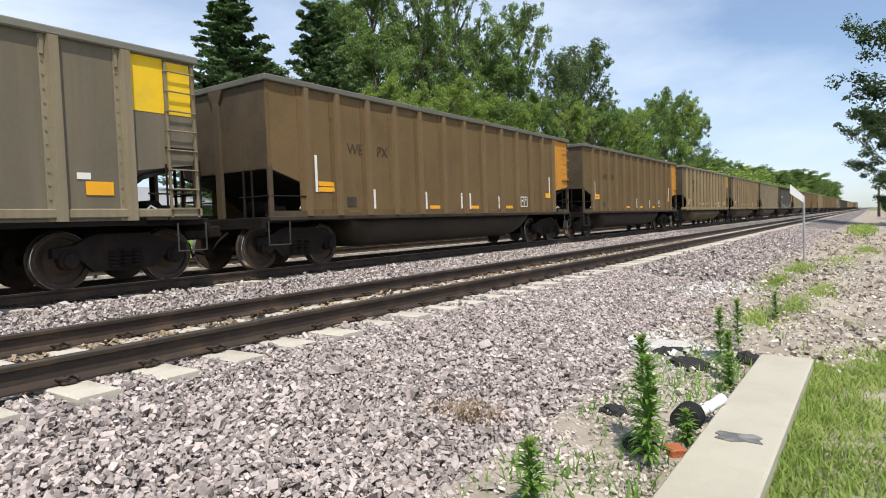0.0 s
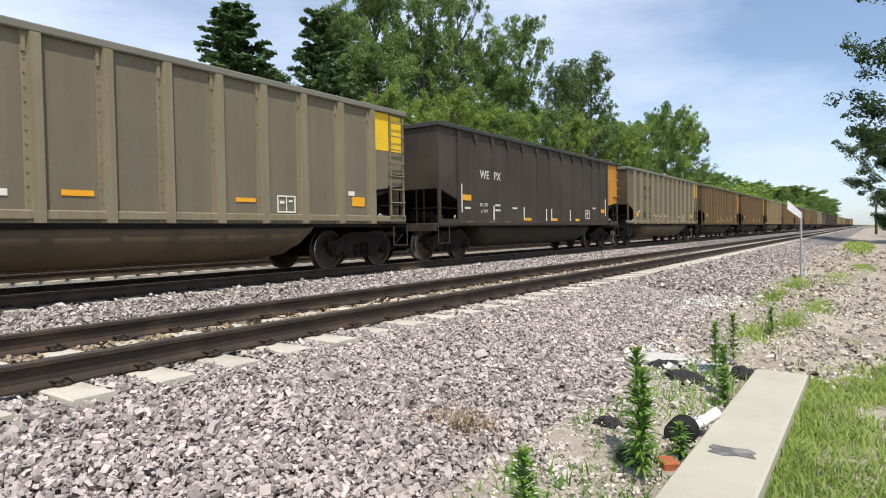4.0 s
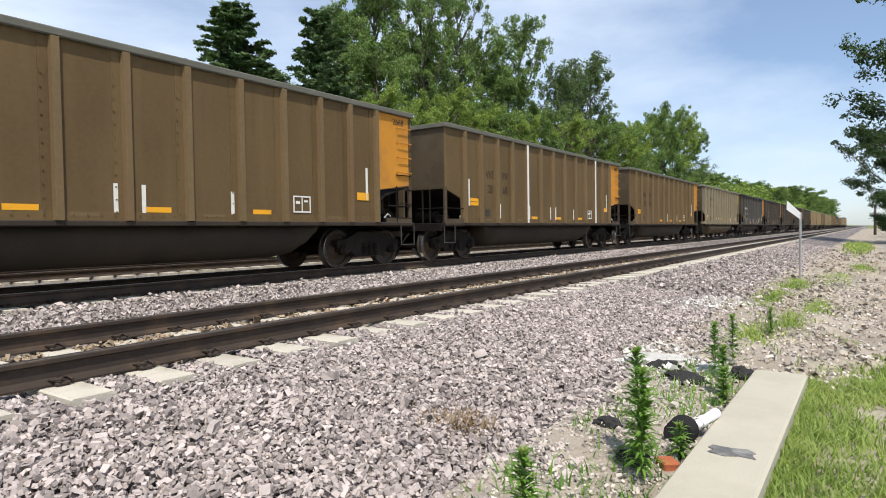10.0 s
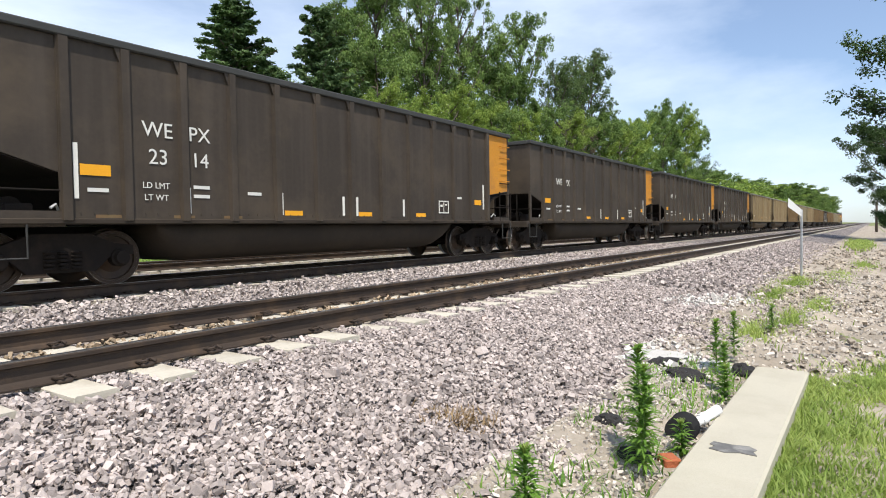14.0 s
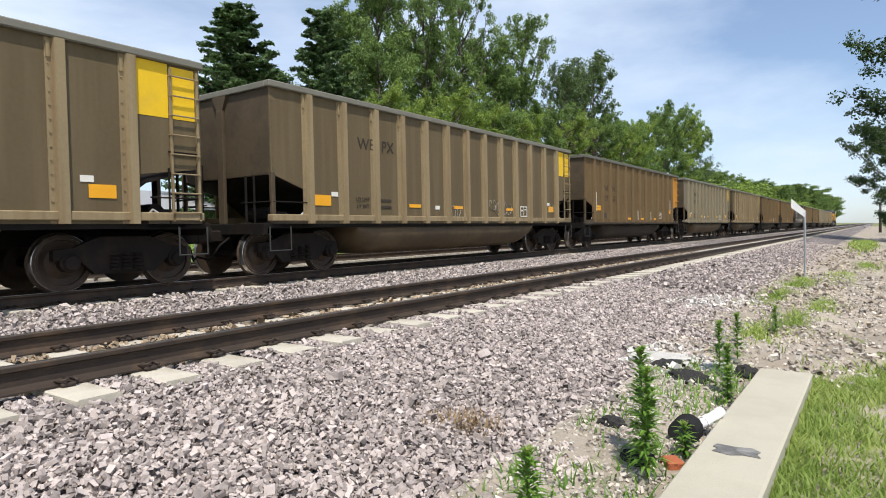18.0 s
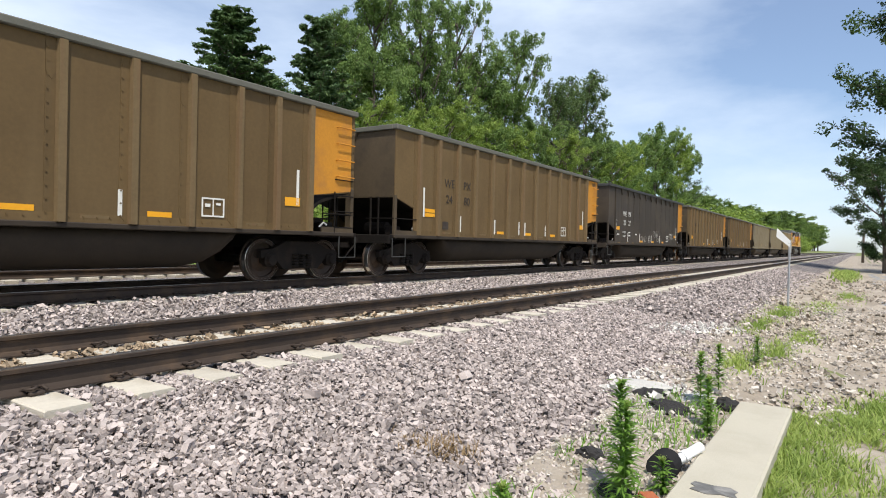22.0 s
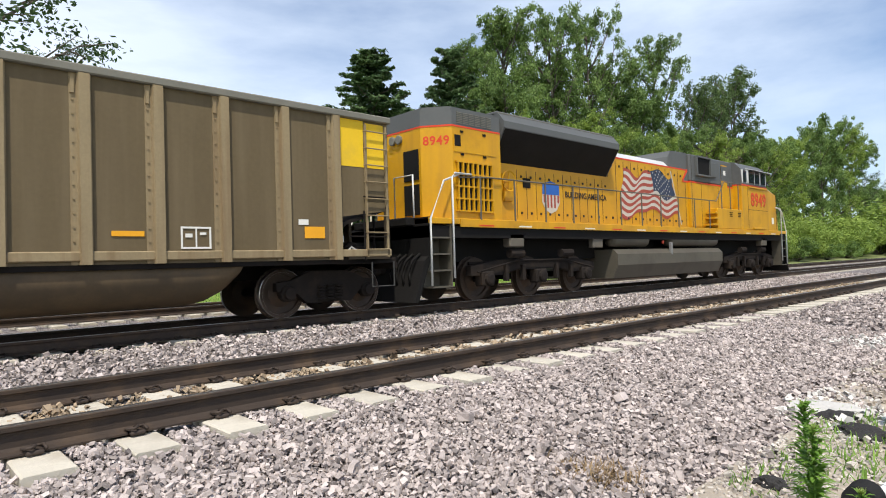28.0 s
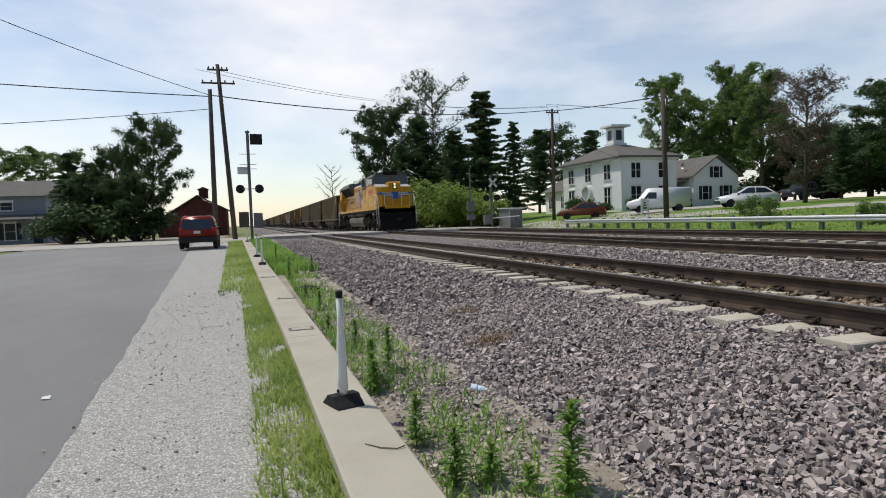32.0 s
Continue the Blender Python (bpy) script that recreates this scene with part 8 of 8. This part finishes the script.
# drain pipe, brick, rubble
pp = thing("drain_pipe", (4.22, 1.0, earth(4.2, 1.0)), 0, "white plastic drain pipe with black corrugated end", "pipe")
part("pipe", MB().tube([(0.02, 0.0, 0.05), (0.25, -0.15, 0.15)], 0.034, 14), M["pvc"], pp, smooth=True)
cor = [(0.05, 0.0)]
for k in range(9):
    cor += [(0.095, 0.02 * k), (0.078, 0.02 * k + 0.01)]
part("corrugated_end", MB().lathe(cor, (-0.10, 0.02, 0.06), "x", 16), M["rubber"], pp)
part("collar", MB().tube([(0.12, -0.065, 0.093), (0.15, -0.085, 0.107)], 0.040, 14), M["pvc"], pp)
br = thing("brick", (3.68, 0.97, earth(3.68, 0.97)), 40, "broken orange-red brick lying in weeds", "brick")
part("half", MB().box(-0.06, -0.05, -0.01, 0.06, 0.05, 0.055, 0.01), M["brick"], br)


def lump(name, x, y, sx, sy, sz, material, label, turn=0.0, seed=0):
    rd = random.Random(seed)
    b = bmesh.new()
    bmesh.ops.create_icosphere(b, subdivisions=3, radius=1.0)
    for v in b.verts:
        k = 1 + 0.35 * noise.noise(v.co * 1.6 + Vector((seed, 0, 0))) + 0.30 * noise.noise(v.co * 4.3 + Vector((0, seed, 0)))
        v.co = Vector((v.co.x * sx * k, v.co.y * sy * k, max(v.co.z, -0.3) * sz * k))
    me = bpy.data.meshes.new(name)
    b.to_mesh(me)
    b.free()
    me.materials.append(material)
    ob = new(name, me)
    ob.matrix_basis = pose(x, y, earth(x, y) + 0.1 * sz, 0, 0, turn)
    return tagged(ob, label, "rubble", "rubble by the curb")


lump("broken_slab", 6.25, 1.75, 0.26, 0.30, 0.05, M["slab_pale"], "flat broken slab of pale concrete", 20, 3)
lump("broken_slab", 6.3, 1.25, 0.16, 0.22, 0.05, M["slab_pale"], "flat broken slab of pale concrete", 70, 4)
lump("asphalt_lump", 5.72, 1.38, 0.14, 0.20, 0.07, M["asphalt_lump"], "black lump of broken asphalt", 10, 5)
lump("asphalt_lump", 6.0, 1.62, 0.12, 0.18, 0.06, M["asphalt_lump"], "black lump of broken asphalt", 50, 6)
lump("asphalt_lump", 6.25, 0.98, 0.12, 0.12, 0.09, M["asphalt_lump"], "black lump of broken asphalt", 80, 7)
lump("asphalt_lump", 3.62, 1.16, 0.09, 0.11, 0.05, M["asphalt_lump"], "black lump of broken asphalt", 30, 8)
lump("asphalt_lump", 4.1, 1.48, 0.07, 0.09, 0.06, M["asphalt_lump"], "dark broken stone in the gravel", 0, 9)
lump("asphalt_lump", -12.4, 1.15, 0.35, 0.2, 0.08, M["asphalt_lump"], "black lump of broken asphalt", 30, 11)
bt = thing("plastic_bottle", (-4.2, 1.59, ground_z(-4.2, 1.59) + 0.075), 30, "crushed pale blue plastic bottle on the stones", "bottle")
bt.scale = (0.75, 0.75, 0.75)
part("body", MB().lathe([(0.01, 0.0), (0.032, 0.01), (0.034, 0.08), (0.026, 0.10), (0.033, 0.13), (0.02, 0.17), (0.012, 0.18)], (0, 0, 0), "x", 12), M["bottle"], bt)
part("cap", MB().lathe([(0.014, 0.18), (0.014, 0.20)], (0, 0, 0), "x", 10), M["sign_white"], bt)
pa = thing("litter", (-6.1, -1.72, 0.016), 15, "scrap of white paper on the asphalt", "litter")
part("paper", MB().add([(-0.06, -0.03, 0), (0.05, -0.04, 0.006), (0.06, 0.03, 0), (-0.04, 0.035, 0.01), (-0.06, -0.03, 0.003), (0.05, -0.04, 0.009), (0.06, 0.03, 0.003), (-0.04, 0.035, 0.013)],
                       [(0, 1, 2, 3), (7, 6, 5, 4), (0, 1, 5, 4), (1, 2, 6, 5), (2, 3, 7, 6), (3, 0, 4, 7)]), M["sign_white"], pa)
sp = thing("sign_post", (17.6, 1.42, ground_z(17.6, 1.42)), 0, "galvanised post with a white sign plate seen edge-on", "sign")
part("post", MB().prism([(-0.03, -0.02), (0.03, -0.02), (0.03, 0.0), (0.012, 0.03), (-0.012, 0.03), (-0.03, 0.0)], "z", -0.1, 1.72), M["galv"], sp)
part("plate", MB().prism([(0.29, 2.02), (0.0, 1.72), (0.0, 1.55), (0.30, 1.80)], "x", -0.04, -0.033), M["sign_white"], sp, "weathered white plate")
part("bolt", MB().lathe([(0.012, -0.05), (0.012, -0.03)], (0, 0.02, 1.64), "x", 8), M["galv"], sp)

def heap(cx, cy, rx, ry, turn, count, size, material, label, seed):
    """A flat drift of broken stone, densest in its middle."""
    rg = np.random.default_rng(seed)
    a, r = rg.uniform(0, 2 * math.pi, count), np.abs(rg.normal(0, 0.5, count))
    u, v, c, s = np.cos(a) * r * rx, np.sin(a) * r * ry, math.cos(radians(turn)), math.sin(radians(turn))
    hx, hy = cx + u * c - v * s, cy + u * s + v * c
    box = (hx.min(), hx.max()), (hy.min(), hy.max())
    ob = stones("limestone_drift", count, box[0], box[1], size, material, label, seed, zf=lambda x, y: np.array([ground_z(p, q) + 0.03 for p, q in zip(x, y)]),
                keep=lambda x, y: ((((x - cx) * c + (y - cy) * s) / rx) ** 2 + ((-(x - cx) * s + (y - cy) * c) / ry) ** 2) < np.random.default_rng(seed + 1).uniform(0.1, 1.1, len(x)))
    return ob


heap(11.0, 2.15, 1.3, 0.42, -25, 2600, 0.03, M["stone_white"], "pale streak of crushed limestone on ballast", 31)
heap(6.2, 1.65, 0.9, 0.45, 10, 1500, 0.03, M["stone_white"], "pale broken concrete rubble behind the curb", 32)

# small loose stones on the soil and the road's edge
stones("gravel_bits", 14000, (-10, 6.3), (0.86, 1.75), 0.016, M["fine_stone"], "small pale stones on the soil", 21, zf=lambda x, y: np.array([earth(a, b) for a, b in zip(x, y)]))
stones("gravel_bits", 15000, (6.2, 20), (-2.2, 2.0), 0.024, M["fine_stone"], "small stones and clods on bare dirt", 22, zf=lambda x, y: np.array([ground_z(a, b) + 0.015 + 0.075 * noise.fractal(Vector((a * 2.1, b * 2.1, 7.0)), 0.7, 2.1, 5) for a, b in zip(x, y)]))
M["clod"] = mat("clod", (0.37, 0.315, 0.25), 0.95, vary=0.2, scale=6, fine=50, island=0.9, bump=0.6, bump_scale=40)
DIRT = lambda x, y: np.array([ground_z(a, b) + 0.02 + 0.075 * noise.fractal(Vector((a * 2.1, b * 2.1, 7.0)), 0.7, 2.1, 5) for a, b in zip(x, y)])
CLODDY = lambda x, y: np.array([noise.noise(Vector((a * 0.7, b * 1.4, 2.0))) for a, b in zip(x, y)]) > np.random.default_rng(3).uniform(-0.35, 0.55, len(x))
stones("dirt_clods", 9000, (6.3, 16), (-1.2, 2.0), 0.027, M["clod"], "broken clods of dry brown earth", 24, zf=DIRT, keep=CLODDY)
stones("dirt_clods", 5000, (13, 40), (-2.5, 2.2), 0.055, M["clod"], "broken clods of dry brown earth", 25, zf=DIRT, keep=CLODDY)
stones("gravel_bits", 9000, (-14, 5.0), (-1.5, 0.3), 0.010, M["fine_stone"], "small limestone chips on the shoulder", 23, zf=lambda x, y: np.array([ground_z(a, b) + 0.016 for a, b in zip(x, y)]),
       keep=lambda x, y: y > np.array([edge_y(a) for a in x]) - 0.25 * np.random.default_rng(5).uniform(0, 1, len(x)) ** 3)


# grass and weeds
def grass(name, pts, height, label, material, seed, width=0.006, lean=1.3):
    """Blades of grass, each a bent narrow strip, rooted at the given places (x, y, z)."""
    rg = np.random.default_rng(seed)
    p = np.asarray(pts, float)
    n = len(p)
    h = height * rg.uniform(0.45, 1.25, n)
    a = rg.uniform(0, 2 * math.pi, n)
    d = np.stack([np.cos(a), np.sin(a), np.zeros(n)], 1)
    s = np.stack([-np.sin(a), np.cos(a), np.zeros(n)], 1) * (width * rg.uniform(0.7, 1.4, n))[:, None]
    ln = (lean * rg.uniform(0.1, 1.0, n) * h)[:, None]
    up = np.array([0, 0, 1.0])
    m = p + d * ln * 0.35 + up * (h * 0.6)[:, None]
    t = p + d * ln + up * (h * 0.98)[:, None]
    v = np.stack([p - s, p + s, m + s * 0.8, m - s * 0.8, t + s * 0.12, t - s * 0.12], 1).reshape(-1, 3)
    o = (np.arange(n) * 6)[:, None]
    f = np.concatenate([o + np.array([0, 1, 2, 3]), o + np.array([3, 2, 4, 5])])
    return tagged(new(name, raw_mesh(name, v, f, material)), label, "grass", kind="stuff")


def scatter(n, xr, yf, seed, clump=0.0):
    """n places for blades: x in a range, y from yf(x, u); clumped where clump > 0."""
    rd = random.Random(seed)
    out = []
    while len(out) < n:
        x = rd.uniform(*xr)
        y = yf(x, rd.random())
        if clump and noise.noise(Vector((x * 1.3, y * 1.8, seed))) < clump - 0.5 * rd.random():
            continue
        out.append((x, y, ground_z(x, y)))
    return out


grass("curb_grass", scatter(9000, (1.9, 6.6), lambda x, u: 0.45 - (0.55 + 0.16 * (x - 2)) * u ** 1.7, 41, 0.02), 0.10, "tufted bright green grass beside the curb", M["grass"], 41)
grass("curb_grass", scatter(17000, (-13, 1.8), lambda x, u: curb_line(x) - 0.42 * u ** 2.2, 42, 0.05), 0.10, "tufted bright green grass beside the curb", M["grass"], 42)
grass("curb_grass", scatter(9000, (-44, -13), lambda x, u: curb_line(x) - 0.85 * u ** 1.8, 43, -0.1), 0.13, "green grass strip beside the curb", M["grass"], 43, 0.012)
grass("verge_grass", scatter(1100, (1.6, 6.3), lambda x, u: 0.90 + 0.75 * u, 46, 0.12), 0.11, "sparse green grass among stones", M["weed"], 46)
grass("verge_grass", scatter(4800, (-16, 1.6), lambda x, u: 0.90 + 0.65 * u ** 1.5, 44, 0.08), 0.14, "sparse green grass among stones", M["weed"], 44)
grass("verge_grass", scatter(6000, (-44, -16), lambda x, u: curb_line(x) + 0.45 + 1.1 * u, 45, 0.0), 0.22, "rough green verge grass", M["weed"], 45, 0.014)
for i, (cx, cy, rx, ry, n) in enumerate(((13.2, 1.55, 2.2, 0.28, 1700), (16.5, 1.45, 2.2, 0.35, 1700), (10.2, 0.9, 1.6, 0.35, 1000), (8.7, 1.25, 1.0, 0.3, 700), (12.5, 0.75, 1.6, 0.3, 800), (19, 0.75, 2.6, 0.4, 1500), (25, 0.2, 3.0, 0.5, 1500), (46, 0.6, 7, 0.55, 2600), (7.6, -0.2, 0.8, 0.3, 500), (6.6, 0.0, 0.8, 0.5, 1500))):
    rd = random.Random(60 + i)
    pts = []
    for _ in range(n):
        a, r = rd.uniform(0, 2 * math.pi), abs(rd.gauss(0, 0.55))
        x, y = cx + math.cos(a) * r * rx, cy + math.sin(a) * r * ry
        pts.append((x, y, ground_z(x, y)))
    grass("grass_patch", pts, 0.10 if cx < 40 else 0.3, "patch of short green grass on dirt", M["grass"], 60 + i, 0.007 if cx < 40 else 0.03)


def lawn_blades():
    """Uneven turf on the far lawn and beyond the tracks."""
    rd = random.Random(9)
    pts = []
    for _ in range(26000):
        x, y = rd.uniform(-60, 40), rd.uniform(20.8, 36)
        pts.append((x, y, ground_z(x, y) - 0.02))
    return pts


grass("lawn_grass", lawn_blades(), 0.16, "mown green lawn beyond the tracks", M["grass"], 77, 0.03, 0.9)
# dry clump on the ballast
rd = random.Random(4)
pts = []
for _ in range(260):
    x, y = 3.36 + rd.gauss(0, 0.10), 2.2 + rd.gauss(0, 0.12)
    pts.append((x, y, ground_z(x, y) + 0.02))
grass("dry_weeds", pts, 0.06, "dead brown weed clump on the ballast", M["dry"], 5, 0.004, 2.0)
pts = []
for cx, cy in ((-5.6, 2.3), (-7.3, 2.6)):
    for _ in range(160):
        x, y = cx + rd.gauss(0, 0.10), cy + rd.gauss(0, 0.12)
        pts.append((x, y, ground_z(x, y) + 0.02))
grass("dry_weeds", pts, 0.06, "dead brown weed clump on the ballast", M["dry"], 6, 0.004, 2.0)


def tall_weed(x, y, h, seed):
    """An upright weed: one stem close-set with narrow leaves, a pale tuft on top."""
    rd, rg = random.Random(seed), np.random.default_rng(seed)
    w = thing("tall_weed", (x, y, earth(x, y) - 0.01), rd.uniform(0, 360), "tall green weed with narrow leaves up its stem", "weed", "tall weeds")
    bend = rd.uniform(-0.05, 0.05) * h
    part("stem", MB().tube([(0, 0, 0), (bend * 0.4, 0, h * 0.5), (bend, bend * 0.5, h)], 0.006, 6, r1=0.003), M["weed"], w)
    n = int(190 * h / 0.5) + 25
    t = rg.uniform(0.10, 1.0, n)
    a = rg.uniform(0, 2 * math.pi, n)
    ln = (0.125 * (1 - 0.4 * t) * rg.uniform(0.45, 1.35, n)) * (0.7 + h * 0.6)
    root = np.stack([bend * t, bend * 0.5 * t, h * t], 1)
    d = np.stack([np.cos(a), np.sin(a), 0.15 + 0.55 * t], 1)
    d /= np.linalg.norm(d, axis=1)[:, None]
    s = np.stack([-np.sin(a), np.cos(a), np.zeros(n)], 1) * 0.0095
    mid = root + d * (ln * 0.55)[:, None]
    tip = root + d * ln[:, None] - np.array([0, 0, 1.0]) * (ln * 0.25)[:, None]
    v = np.stack([root - s * 0.5, root + s * 0.5, mid + s, mid - s, tip + s * 0.1, tip - s * 0.1], 1).reshape(-1, 3)
    o = (np.arange(n) * 6)[:, None]
    part("foliage", raw_mesh("foliage", v, np.concatenate([o + np.array([0, 1, 2, 3]), o + np.array([3, 2, 4, 5])]), M["weed"]), None, w)
    k = 40
    a, t = rg.uniform(0, 2 * math.pi, k), rg.uniform(0.94, 1.0, k)
    root = np.stack([bend * t, bend * 0.5 * t, h * t], 1)
    d = np.stack([np.cos(a) * 0.7, np.sin(a) * 0.7, np.full(k, 1.0)], 1) * 0.04
    s = np.stack([-np.sin(a), np.cos(a), np.zeros(k)], 1) * 0.005
    v = np.stack([root - s, root + s, root + d], 1).reshape(-1, 3)
    part("tuft", raw_mesh("tuft", v, np.arange(k * 3).reshape(k, 3), M["grass"]), None, w, "pale green growing tip")


for i, (x, y, h) in enumerate(((3.42, 1.04, 0.62), (3.62, 1.12, 0.68), (2.50, 1.30, 0.36), (5.5, 1.0, 0.42), (6.1, 1.18, 0.50), (6.9, 1.16, 0.48), (5.2, 0.95, 0.30), (8.9, 1.05, 0.35), (3.9, 0.95, 0.2),
                               (-2.46, 1.46, 0.44), (-2.36, 1.38, 0.24), (-3.47, 0.96, 0.33), (-2.83, 1, 0.32), (-2.76, 1.16, 0.22), (-2.6, 1.3, 0.12), (-5.3, 1.2, 0.40), (-4.9, 0.97, 0.30), (-5.1, 1.02, 0.36), (-4.75, 0.95, 0.26),
                               (-6.5, 1.1, 0.30), (-7.9, 0.98, 0.22), (-9.5, 1.05, 0.32), (-11.3, 1, 0.25), (-15, 0.95, 0.43), (-17.5, 1.1, 0.36), (-21, 0.9, 0.58), (-16.2, 1.6, 0.42))):
    tall_weed(x, y, h, 100 + i)


def motions():
    for ob, n in TRAIN:
        walk(ob, [(t, pose(car_x(n, t) + (LOCO_AT if ob is loco else 0.0), TRACKS[1], RAIL_Z)) for t in (0, 4, 8, 12, 16, 20, 24, 26.5, 27, 27.5, 28, 28.5, 29, 29.5, 30, 30.5, 31, 32)])


motions()
